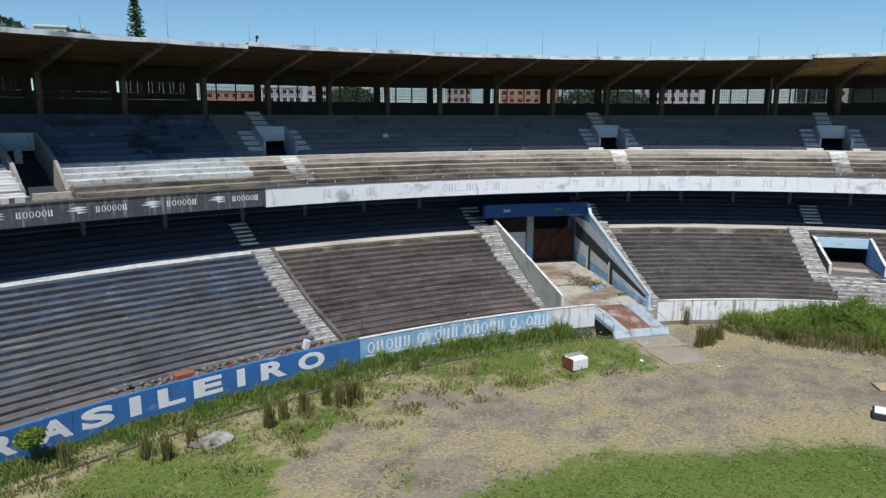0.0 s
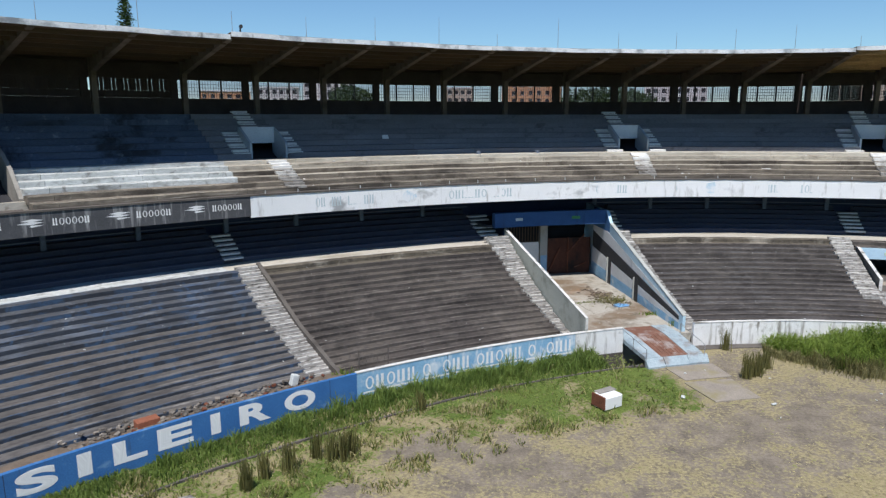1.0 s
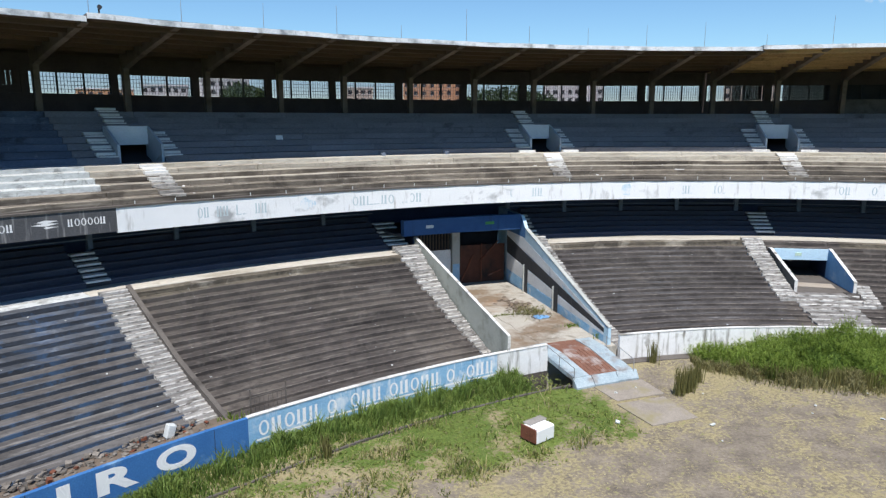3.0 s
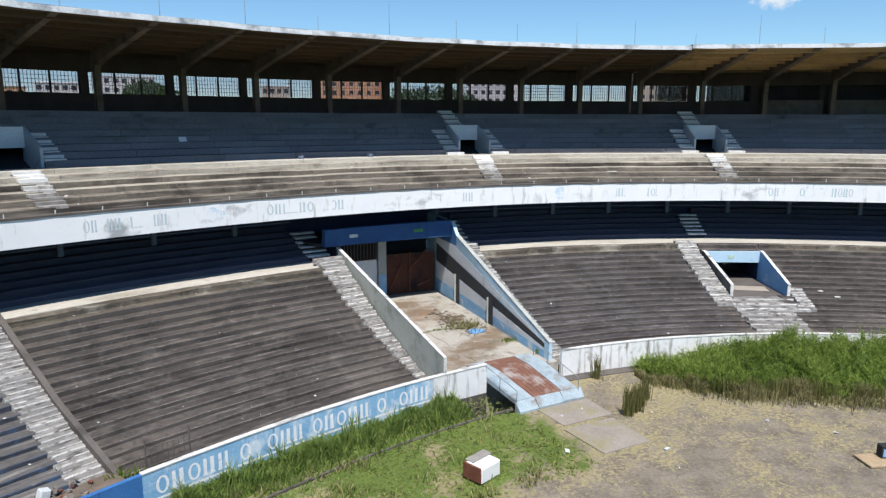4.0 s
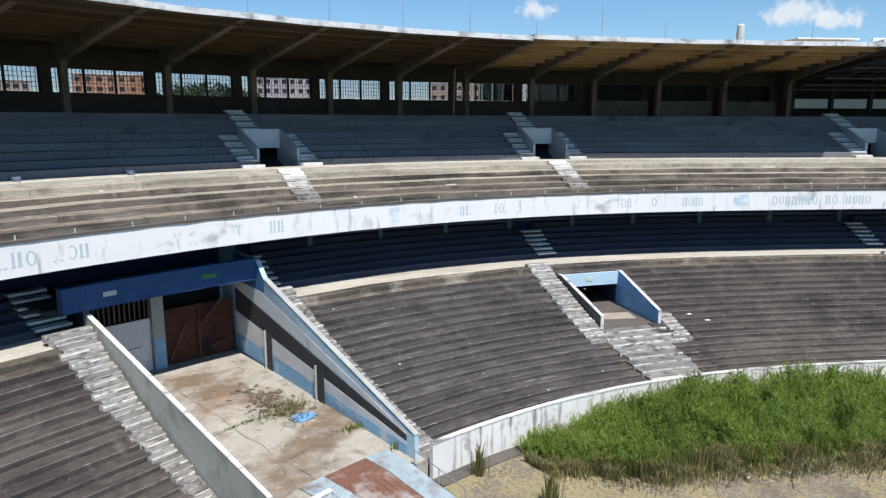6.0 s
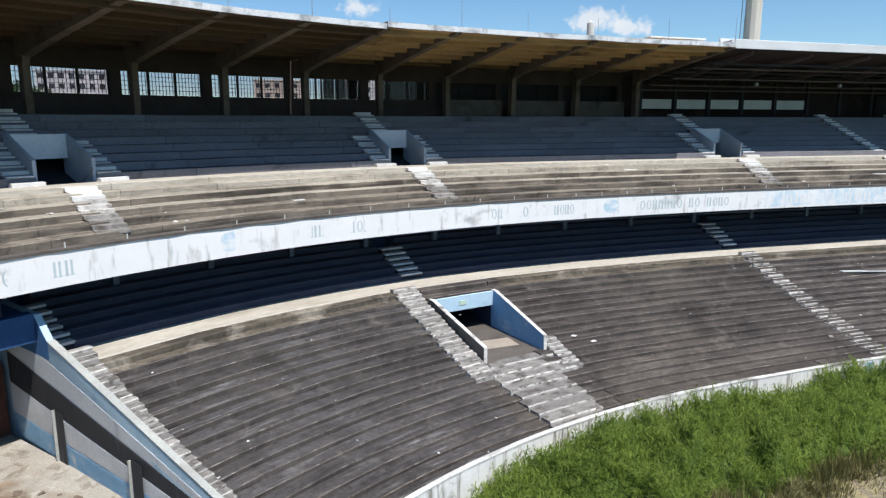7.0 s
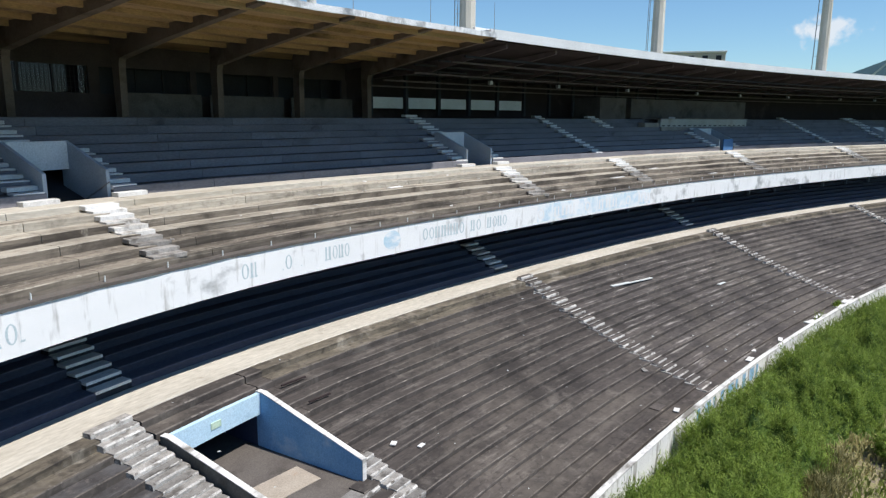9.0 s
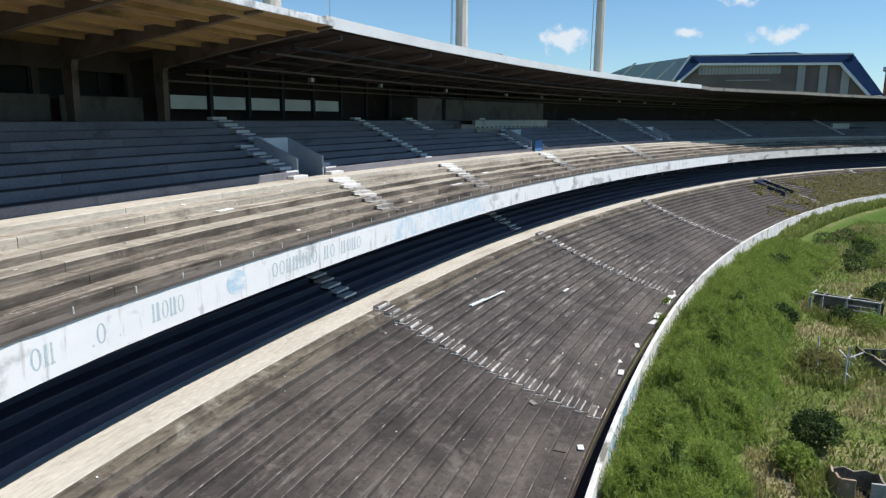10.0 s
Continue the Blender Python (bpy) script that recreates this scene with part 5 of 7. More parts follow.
for ch, s0, s1 in (("R", -38.6, -37.3), ("A", -36.5, -34.8), ("S", -34.4, -32.8), ("I", -32.0, -31.4), ("L", -30.5, -29.0), ("E", -28.5, -26.8), ("I", -25.9, -25.4), ("R", -24.4, -22.7), ("O", -21.9, -20.1)):
    letter(ch, s0, s1, 1.08, 0.46, blue_panel)
# worn white marks on the pale blue wall
for u in range(4):
    s0 = -17.0 + 3.85 * u
    faded_word(s0, s0 + 3.5, 5, (1,) if u % 2 else (), -0.008, 0.62, 1.4, M_PAINT_WHITE, pale_panel, (0, 2))
    bar_shape(s0 - 0.1, s0 + 3.5, -0.008, 0.4, 0.5, M_PAINT_WHITE, pale_panel)
for k in range(22):
    s = -40 + 2.6 * k
    if s < 0:
        bar_shape(s, s + 0.025, -0.004, 0.0, WALL_Z, M_DARK_WALL, wall)
for k in range(40):
    s = 9.5 + 3.2 * k
    bar_shape(s, s + 0.03, -0.004, 0.45, WALL_Z, M_DARK_WALL, wall)

for k in range(9):
    a = 43.0 + 1.15 * k
    bar_shape(a, a + (0.5, 0.8, 0.35)[k % 3], -0.006, 0.7 + 0.1 * (k % 2), 1.6, M_PALE_BLUE, wall)

# ---- gateway stripes, doors, bridge ----
GS0, GS1 = GATE1 - 0.118, GATE1 - 0.109
def stripe(pts, mat, name="painted_stripe"):
    return part(name, sweep(pts, GS0, GS1, 3, skew=0.034), mat, gate)


M_STRIPE_WHITE = surface("white_stripe_paint", (0.6, 0.63, 0.65), (0.76, 0.78, 0.79), 0.6, coord="pos", streak=(0.42, 0.45, 0.47), streak_at=(0.58, 0.75), streak_size=(1.5, 1.5, 0.2))
M_STRIPE_BLACK = surface("black_stripe_paint", (0.03, 0.032, 0.036), (0.06, 0.062, 0.066), 0.6, coord="pos", streak=(0.15, 0.15, 0.15), streak_at=(0.6, 0.75), streak_size=(1.5, 1.5, 0.2))


def top_line(d):
    return 2.12 + (d - 0.9) * (6.55 - 2.12) / (15.5 - 0.9)


M_EARTH_CRACK = surface("crack_dirt", (0.05, 0.043, 0.03), (0.1, 0.088, 0.06), 1.5, coord="pos")


def band(low, high, mat):
    """A painted stripe between two lines, each given by its height at the mouth and at the inner end."""
    def z(line, d):
        return min(line[0] + (line[1] - line[0]) * (d - 1.2) / 14.3, top_line(min(d, 15.5)) - 0.02)
    stripe([(1.2, z(low, 1.2)), (20.1, z(low, 20.1)), (20.1, z(high, 20.1)), (15.5, z(high, 15.5)), (1.2, z(high, 1.2))], mat)


M_STRIPE_BLUE = surface("worn_blue_stripe_paint", (0.16, 0.36, 0.6), (0.32, 0.52, 0.7), 0.9, coord="pos", stain=(0.55, 0.62, 0.66), stain_scale=0.9, stain_at=(0.56, 0.68))
band((0.96, 0.96), (1.45, 1.95), M_STRIPE_BLUE)
band((1.46, 1.96), (1.62, 3.15), M_STRIPE_WHITE)
band((1.63, 3.16), (1.95, 4.45), M_STRIPE_BLACK)
band((1.96, 4.46), (2.06, 5.6), M_STRIPE_WHITE)
stripe([(15.5, 5.75), (20.1, 5.75), (20.1, 7.55), (16.6, 7.55), (15.5, 6.5)], M_DEEP_BLUE, "blue_return")
for d, zt in ((14.75, 3.4), (8.5, 2.95)):
    doorway = part("doorway", sweep(rect(d, d + 0.75, 0.96, zt), GATE1 - 0.13, GATE1 - 0.12, 3, skew=0.034), M_STRIPE_BLACK, gate, "small dark doorway")
    part("door_leaf", sweep(rect(d + 0.78, d + 0.83, 0.96, zt), GATE1 - 0.22, GATE1 - 0.12, 3, skew=0.034), M_PLASTER_PALE, doorway, "open pale door leaf")
for k in range(24):
    s = GATE0 + 0.3 + 0.2 * k
    part("gate_bar", sweep(rect(20.22, 20.26, 4.2, 6.1), s, s + 0.05, 3), M_RIB, white_gate)
part("gate_sill", sweep(rect(20.16, 20.2, 2.5, 2.58), GATE0 + 0.2, 3.3, 3), M_STEEL, white_gate)
for s in (0.3, 1.7):
    part("gate_joint", sweep(rect(20.185, 20.2, 0.96, 4.2), s, s + 0.03, 3), M_DARK_WALL, white_gate)
for (sa, za), (sb, zb) in (((4.3, 1.1), (5.2, 3.6)), ((5.6, 3.0), (6.9, 4.8)), ((5.7, 1.0), (5.75, 4.6)), ((6.2, 1.6), (7.1, 2.0))):
    bm = bmesh.new()
    cyl(bm, 0.06, 0.06, at(sa, 19.9, za), at(sb, 20.1, zb), 6)
    part("broken_bar", bm, M_RUST, rusty_gate)
part("pillar_foot", sweep(rect(19.87, 19.895, 0.96, 2.9), 3.74, 4.2, 3), M_STRIPE_BLUE, pillar, "blue painted foot of the pillar")
r_c = random.Random(4)
for s_a, d_a, s_b, d_b in ((-0.6, 9.0, 6.6, 9.7), (2.8, 2.6, 3.3, 15.5), (0.0, 14.9, 3.0, 14.2), (3.2, 4.6, 6.8, 5.6)):
    pts = [(s_a + (s_b - s_a) * k / 12 + r_c.uniform(-0.09, 0.09), d_a + (d_b - d_a) * k / 12 + r_c.uniform(-0.13, 0.13)) for k in range(13)]
    bm = bmesh.new()
    for (p, q), (u, v) in zip(pts[:-1], pts[1:]):
        w = r_c.uniform(0.012, 0.05)
        side_w = (0.0, w) if abs(u - p) > abs(v - q) else (w, 0.0)
        bm.faces.new([bm.verts.new(at(e[0], e[1], 0.957)) for e in ((p, q), (u, v), (u + side_w[0], v + side_w[1]), (p + side_w[0], q + side_w[1]))])
    bmesh.ops.recalc_face_normals(bm, faces=bm.faces)
    part("crack", bm, M_EARTH_CRACK, gate, "dirt-filled crack")
M_GREEN_SIGN = surface("green_sign_plate", (0.05, 0.2, 0.07), (0.09, 0.3, 0.1), 3.0, coord="pos", bump=0)
part("lintel_sign", sweep(rect(16.46, 16.49, 6.95, 7.2), 0.9, 1.4), M_PANEL, gate)
part("lintel_sign", sweep(rect(16.46, 16.49, 6.95, 7.2), 4.9, 5.5), M_GREEN_SIGN, gate)
M_APRON = surface("dirty_pale_blue_concrete", (0.2, 0.27, 0.31), (0.4, 0.47, 0.5), 1.0, coord="pos", stain=(0.2, 0.17, 0.15), stain_scale=0.8, stain_at=(0.5, 0.66))
M_DECK = surface("dusty_rust_plate", (0.13, 0.06, 0.04), (0.22, 0.11, 0.075), 1.2, coord="pos", stain=(0.34, 0.3, 0.28), stain_scale=0.7, stain_at=(0.5, 0.66))
bridge = thing("ramp_bridge", "rusty plated ramp bridge with pale blue concrete edges over a ditch", "ramp")
ramp = [(2.2, 1.0), (0.3, 1.0), (-2.9, 0.56), (-2.9, 0.42), (0.6, 0.8), (2.2, 0.8)]
deck = part("deck", sweep(ramp, 3.15, 5.3), M_DECK, bridge, "rust red deck plates")
for a, b in ((1.95, 3.13), (5.32, 6.45)):
    part("edge", sweep([(2.2, 1.03), (0.4, 1.03), (-2.9, 0.58), (-2.9, 0.32), (0.4, 0.74), (2.2, 0.74)], a, b), M_APRON, bridge, "pale blue edge strip")
for a, b, e in ((1.85, 3.25, 0.0), (3.3, 5.15, 0.02), (5.2, 6.75, 0.12)):
    part("apron", sweep([(-2.92, 0.56), (-3.4 + e, 0.1), (-3.4 + e, -0.05), (-2.92, -1.4)], a, b), M_APRON, bridge, "pale blue sloping apron slab")
for k in range(7):
    s = 3.25 + 0.3 * k
    part("deck_rib", sweep([(0.3, 1.02), (-2.88, 0.58), (-2.88, 0.55), (0.3, 0.99)], s, s + 0.05, 3), M_DECK, deck)
for s in (1.9, 6.5):
    bm = bmesh.new()
    for d, z in ((-3.0, 0.45), (-1.4, 0.72), (0.2, 0.95)):
        cyl(bm, 0.025, 0.025, at(s, d, z - 0.15), at(s, d, z + 0.75), 6)
    cyl(bm, 0.022, 0.022, at(s, -3.0, 1.2), at(s, 0.2, 1.7), 6)
    part("handrail", bm, M_STEEL, bridge, "thin bent handrail")
ditch = thing("ditch", "dark drainage ditch beside the ramp", "ditch", "structure")
# near-black sheet on the pit floor stands for the shade under the bridge
part("mouth", sweep(rect(-2.6, -0.02, -1.45, -1.3), -0.5, 6.8), M_DARK_WALL, ditch)
part("kerb", sweep(rect(-2.72, -2.58, -0.05, 0.07), -40, 1.9, 1.0, 0.08), M_CONC_DARK, ditch, "low worn kerb")
M_PATH = surface("worn_path_concrete", (0.2, 0.175, 0.148), (0.34, 0.3, 0.25), 0.5, coord="pos", stain=(0.25, 0.22, 0.13), stain_scale=0.7, stain_at=(0.5, 0.64))
slabs = thing("path_slabs", "worn concrete path slabs leading to the ramp", "path", "structure")
for a, b, d0, d1 in ((3.1, 6.85, -5.75, -3.45), (2.75, 6.5, -9.1, -6.1)):
    part("slab", sweep(rect(d0, d1, -0.05, 0.035), a, b, 0.8, 0.03), M_PATH, slabs)

# ---- outside: houses, flats and trees beyond the stand ----
def flats(name, x0, y0, x1, y1, top, floors, mat, label, depth=14.0, cols=6):
    """A block of flats whose front runs from x0,y0 to x1,y1."""
    a, b = Vector((x0, y0, 0)), Vector((x1, y1, 0))
    u = (b - a).normalized()
    ang = math.atan2(u.y, u.x)
    ob = thing(name, label, "building", m=Matrix.Translation(a) @ Matrix.Rotation(ang, 4, "Z"))
    w = (b - a).length
    part("wall", box(bmesh.new(), 0, w, 0, depth, 0, top, 0.05), mat, ob)
    part("roof", box(bmesh.new(), -0.3, w + 0.3, -0.3, depth + 0.3, top, top + 0.5, 0.05), M_BUILD_B, ob)
    fh = top / floors
    me = mesh_of("window", box(bmesh.new(), -0.75, 0.75, -0.04, 0.1, 0, 1.5), M_DARK_WALL)
    sill = mesh_of("sill", box(bmesh.new(), -0.85, 0.85, -0.16, -0.045, -0.12, 0.0), M_BUILD_B)
    for f in range(max(0, floors - 6), floors):
        for c in range(cols):
            p = part("window", me, M_DARK_WALL, ob)
            p.location = (w * (c + 0.5) / cols, 0, f * fh + 0.9)
            part("sill", sill, M_BUILD_B, p)
    return ob


flats("apartment_block", -50.8, 272.9, -31.5, 276.0, 30, 10, M_BUILD_B, "white apartment block beyond the stand", cols=7)
flats("apartment_block", 4.1, 277.8, 14.0, 277.6, 27.5, 9, M_BUILD_A, "pale apartment block beyond the stand", cols=4)
flats("apartment_block", 25.6, 278.4, 47.6, 273.4, 30.2, 10, M_BUILD_C, "orange apartment block beyond the stand", cols=7)
flats("apartment_block", 78.0, 266.0, 98.5, 258.0, 30.5, 10, M_BUILD_B, "white apartment block with dark windows beyond the stand", cols=8)
flats("apartment_block", 136.0, 240.0, 151.0, 230.0, 29, 9, M_BUILD_A, "beige apartment block beyond the stand", cols=6)
flats("apartment_block", 158.0, 224.0, 170.0, 214.0, 34, 11, M_BUILD_B, "tall white apartment block beyond the stand", cols=5)
flats("house", -87.8, 265.7, -70.4, 270.8, 26.0, 8, M_BUILD_C, "orange-walled house beyond the stand", cols=6)
flats("house", -68.0, 271.5, -53.0, 274.0, 27.5, 9, M_BUILD_B, "white house beyond the stand", cols=6)
flats("house", -98.0, 173.2, -91.5, 175.6, 37.9, 12, M_BUILD_B, "white flat-roofed house above the stand roof", 8, 3)
flats("far_block", 231.5, 35.1, 231.2, 16.5, 35.2, 11, M_BUILD_A, "distant unfinished block above the roof", 8, 5)


def leaf_cloud(centre, radii, count, size, seed):
    """Leaf triangles in a lumpy crown."""
    r = np.random.default_rng(seed)
    p = r.normal(0, 1, (count, 3))
    p /= np.linalg.norm(p, axis=1)[:, None]
    lump = np.array([0.78 + 0.35 * noise.noise((a * 2.2 + seed, b * 2.2, c * 2.2)) for a, b, c in p])
    p = p * (r.uniform(0.55, 1.0, count) ** 0.5 * lump)[:, None] * np.array(radii) + np.array(centre)
    e = r.normal(0, 1, (count, 2, 3))
    e = e / np.linalg.norm(e, axis=2)[:, :, None] * size * r.uniform(0.6, 1.3, (count, 1, 1))
    v = np.stack([p, p + e[:, 0], p + e[:, 1]], 1).reshape(-1, 3)
    return v


def tree(name, x, y, h, r, label, mat, count=2600, size=0.9, squash=0.75, seed=1, base=0.0):
    ob = thing(name, label, "tree", m=Matrix.Translation((x, y, base)))
    bm = bmesh.new()
    cyl(bm, 0.035 * h, 0.018 * h, (0, 0, 0), (0, 0, h - r * squash), 8)
    for k in range(5):
        a = 1.3 * k
        cyl(bm, 0.014 * h, 0.006 * h, (0, 0, h - r * squash * 1.5), (r * 0.6 * math.cos(a), r * 0.6 * math.sin(a), h - r * squash * 0.7), 6)
    part("trunk", bm, M_CONC_DARK, ob)
    v = leaf_cloud((0, 0, h - r * squash), (r, r, r * squash), count, size, seed)
    me = bpy.data.meshes.new("crown")
    me.from_pydata(v.tolist(), [], np.arange(len(v)).reshape(-1, 3).tolist())
    me.materials.append(mat)
    part("crown", me, mat, ob)
    return ob


tree("broad_tree", -23.8, 200, 25.5, 9, "green tree seen through the rear windows", M_BUSH_DARK, seed=2)
tree("broad_tree", 41, 197, 25.5, 10, "green tree seen through the rear windows", M_BUSH_DARK, seed=3)
tree("broad_tree", 52, 212, 27, 11, "green tree seen through the rear windows", M_BUSH_DARK, seed=4)
tree("broad_tree", -27, 215, 26.5, 8, "green tree seen through the rear windows", M_BUSH_DARK, seed=5)
tree("broad_tree", 62, 222, 25.5, 9, "green tree seen through the rear windows", M_BUSH_DARK, seed=6)
tree("broad_tree", -104, 171, 41, 5.5, "dark tree top above the stand roof", M_BUSH_DARK, 2200, 0.6, 0.9, 7)
tree("broad_tree", -90, 179, 38.2, 4.5, "low tree top above the stand roof", M_BUSH_DARK, 1600, 0.5, 0.5, 8)
pine = thing("norfolk_pine", "tall narrow dark conifer above the stand roof", "tree", m=Matrix.Translation((-77.8, 184.1, 0)))
bm = bmesh.new()
cyl(bm, 0.5, 0.08, (0, 0, 0), (0, 0, 47), 8)
part("trunk", bm, M_CONC_DARK, pine)
pv = []
for k in range(26):
    z = 33.5 + 0.54 * k
    r = 2.3 * (1 - (k / 26) ** 2.2) * (0.85 + 0.3 * random.random()) + 0.25
    for j in range(11):
        a = random.uniform(0, 6.283)
        for q in range(10):
            t = random.random()
            c = Vector((math.cos(a) * r * t, math.sin(a) * r * t, z + 0.25 * t * t + random.uniform(-0.15, 0.15)))
            for _ in range(3):
                pv.append(tuple(c + Vector((random.uniform(-0.45, 0.45), random.uniform(-0.45, 0.45), random.uniform(-0.3, 0.3)))))
me = bpy.data.meshes.new("crown")
me.from_pydata(pv, [], [(3 * i, 3 * i + 1, 3 * i + 2) for i in range(len(pv) // 3)])
me.materials.append(M_BUSH_DARK)
part("crown", me, M_BUSH_DARK, pine)

# ---- arena with blue roof trim beyond the far end ----
M_ARENA_BLUE = surface("blue_cladding", (0.02, 0.05, 0.16), (0.035, 0.08, 0.22), 0.2, coord="pos", rough=0.4, bump=0)
M_ARENA_GLASS = surface("grey_glazing", (0.16, 0.24, 0.3), (0.26, 0.34, 0.4), 0.3, coord="pos", rough=0.15, spec=0.6, bump=0)
ax, ay = Vector((294.6, -71.8, 0)), Vector((266.0, -120.8, 0))
au = (ay - ax).normalized()
arena = thing("arena", "large hall with dark blue roof trim and grey glazed slopes", "building", m=Matrix.Translation(ax) @ Matrix.Rotation(math.atan2(au.y, au.x), 4, "Z"))
AW = (ay - ax).length
def quad_block(bm, pts, y0, y1):
    a = [bm.verts.new((x, y0, z)) for x, z in pts]
    b = [bm.verts.new((x, y1, z)) for x, z in pts]
    bm.faces.new(a), bm.faces.new(b[::-1])
    for i in range(len(a)):
        bm.faces.new((a[i], b[i], b[(i + 1) % len(a)], a[(i + 1) % len(a)]))
    bmesh.ops.recalc_face_normals(bm, faces=bm.faces)
    return bm
# wall and cladding bases darkened: shade of the recessed front put into them
M_ARENA_WALL = surface("shaded_hall_wall", (0.12, 0.095, 0.09), (0.2, 0.165, 0.155), 0.15, coord="pos", bump=0)
M_ARENA_PALE = surface("pale_ribbed_cladding", (0.3, 0.29, 0.29), (0.4, 0.39, 0.39), 0.15, coord="pos", bump=0)
M_ARENA_LINE = surface("white_trim", (0.7, 0.72, 0.75), (0.8, 0.82, 0.84), 0.2, coord="pos", bump=0)
part("wall", quad_block(bmesh.new(), [(-3.4, 20), (-3.4, 31.5), (3.8, 38.6), (AW - 3.4, 37.6), (AW + 7.6, 25.6), (AW + 7.6, 20)], 1.4, 40), M_ARENA_WALL, arena, "brown-grey hall wall with its recess shade in the colour")
for k in range(24):
    x = 3.4 + 1.25 * k
    part("rib_panel", box(bmesh.new(), x, x + 1.1, 1.1, 1.38, 34.2, 38.0), M_ARENA_PALE, arena)
for x in (AW * 0.69, AW * 0.82, AW * 0.95):
    part("pillar", box(bmesh.new(), x, x + 2.6, 0.6, 1.3, 20, 37.4), M_ARENA_PALE, arena)
part("parapet_rail", box(bmesh.new(), 14, 30, -0.5, -0.2, 31.6, 31.9), M_ARENA_PALE, arena)
part("roof_trim", quad_block(bmesh.new(), [(0.0, 41.8), (AW, 40.8), (AW, 37.7), (0.0, 38.7)], 0, 30), M_ARENA_BLUE, arena)
part("left_trim", quad_block(bmesh.new(), [(-6.2, 32.2), (-3.4, 32.2), (3.8, 38.7), (0.0, 41.8)], 0, 1.2), M_ARENA_BLUE, arena)
part("right_trim", quad_block(bmesh.new(), [(AW, 40.8), (AW - 3.4, 37.7), (AW + 7.2, 25.7), (AW + 11.3, 25.7)], 0, 1.2), M_ARENA_BLUE, arena)
part("trim_line", quad_block(bmesh.new(), [(3.8, 38.7), (AW - 3.4, 37.7), (AW - 3.8, 36.8), (4.4, 37.8)], -0.4, 0.3), M_ARENA_LINE, arena)
part("trim_line", quad_block(bmesh.new(), [(-3.6, 32.2), (3.8, 38.9), (4.6, 38.4), (-2.4, 32.0)], -0.4, 0.3), M_ARENA_LINE, arena)
part("trim_line", quad_block(bmesh.new(), [(AW - 3.4, 37.7), (AW + 7.2, 25.7), (AW + 5.9, 25.7), (AW - 4.4, 37.3)], -0.4, 0.3), M_ARENA_LINE, arena)
part("trim_line", quad_block(bmesh.new(), [(-0.2, 42.0), (AW + 0.2, 41.0), (AW, 40.5), (0.0, 41.5)], -0.4, 0.3), M_ARENA_LINE, arena)
part("trim_line", quad_block(bmesh.new(), [(-6.6, 32.2), (-0.2, 42.0), (0.5, 41.6), (-5.6, 32.2)], -0.4, 0.3), M_ARENA_LINE, arena)
part("ridge", quad_block(bmesh.new(), [(15.4, 41.6), (22.3, 42.8), (37.7, 42.6), (44.6, 41.1)], 8, 24), M_ARENA_BLUE, arena)
part("side_glazing", quad_block(bmesh.new(), [(-37.7, 33.2), (-6.2, 31.9), (-0.2, 41.4), (-24.0, 38.5)], 1.5, 14), M_ARENA_GLASS, arena, "sloping grey glazed side")
for k in range(4):
    x = -29 + 7.9 * k
    part("side_trim", quad_block(bmesh.new(), [(x, 32.9), (x + 1.0, 32.9), (x + 7.9, 39.6), (x + 6.9, 39.6)], 1.3, 1.5), M_PANEL, arena)
annexe = thing("brick_annexe", "red-brown block with a blue roof edge beside the hall", "building", m=arena.matrix_basis @ Matrix.Translation((AW + 14, 4, 0)))
part("wall", box(bmesh.new(), 0, 26, 0, 20, 0, 35.5), surface("red_brown_brick", (0.2, 0.09, 0.06), (0.28, 0.13, 0.09), 0.3, coord="pos", bump=0), annexe)
part("roof", box(bmesh.new(), -0.8, 26.8, -0.8, 20.8, 35.5, 37.2), M_ARENA_BLUE, annexe)

# ---- things on the roof ----
tank = thing("roof_tank", "small grey tank on a pole above the roof", "tank", m=stand_at(43.0, 31.0, 0))
bm = bmesh.new()
cyl(bm, 0.12, 0.12, (0, 0, 21.2), (0, 0, 23.9), 8)
part("pole", bm, M_STEEL, tank)
bm = bmesh.new()
cyl(bm, 0.36, 0.36, (0, 0, 23.8), (0, 0, 25.3), 12)
cyl(bm, 0.36, 0.1, (0, 0, 25.3), (0, 0, 25.5), 12)
part("drum", bm, M_PANEL, tank)
hut = thing("roof_hut", "low white plant room on the roof", "plant room", m=stand_at(46.5, 24.0, 0))
part("wall", box(bmesh.new(), -2.6, 2.6, -1.0, 2.0, 22.0, 23.1, 0.03), M_PANEL, hut)
part("roof", box(bmesh.new(), -2.9, 2.9, -1.2, 2.2, 23.1, 23.25, 0.03), M_LIP, hut)
hood = thing("roof_hood", "white metal upstand at the end of the long roof", "upstand", m=stand_at(50.5, 20.0, 0))
part("panel", box(bmesh.new(), -2.2, 30.0, 0.0, 0.2, 22.4, 22.95, 0.02), M_METAL_ROOF, hood)
for k, s in enumerate(BAYS[5:]):
    hgt = (2.2, 1.6, 2.6)[k % 3] * (0.8 if k % 2 else 1.1)
    rod = thing("lightning_rod", "thin lightning rod on the roof edge", "rod", group="lightning rods", m=stand_at(s + 0.3, RD + 0.4, 22.0))
    bm = bmesh.new()
    cyl(bm, 0.025, 0.012, (0, 0, 0), (0, 0, hgt), 5)
    part("rod", bm, M_STEEL, rod)
horn = thing("loudspeaker", "dark loudspeaker horn on the roof edge", "loudspeaker", m=stand_at(-17.2, RD + 0.5, 22.25))
bm = bmesh.new()
cyl(bm, 0.06, 0.06, (0, 0, 0), (0, 0, 0.35), 6)
cyl(bm, 0.05, 0.15, (0.1, 0.2, 0.4), (0, -0.2, 0.45), 10)
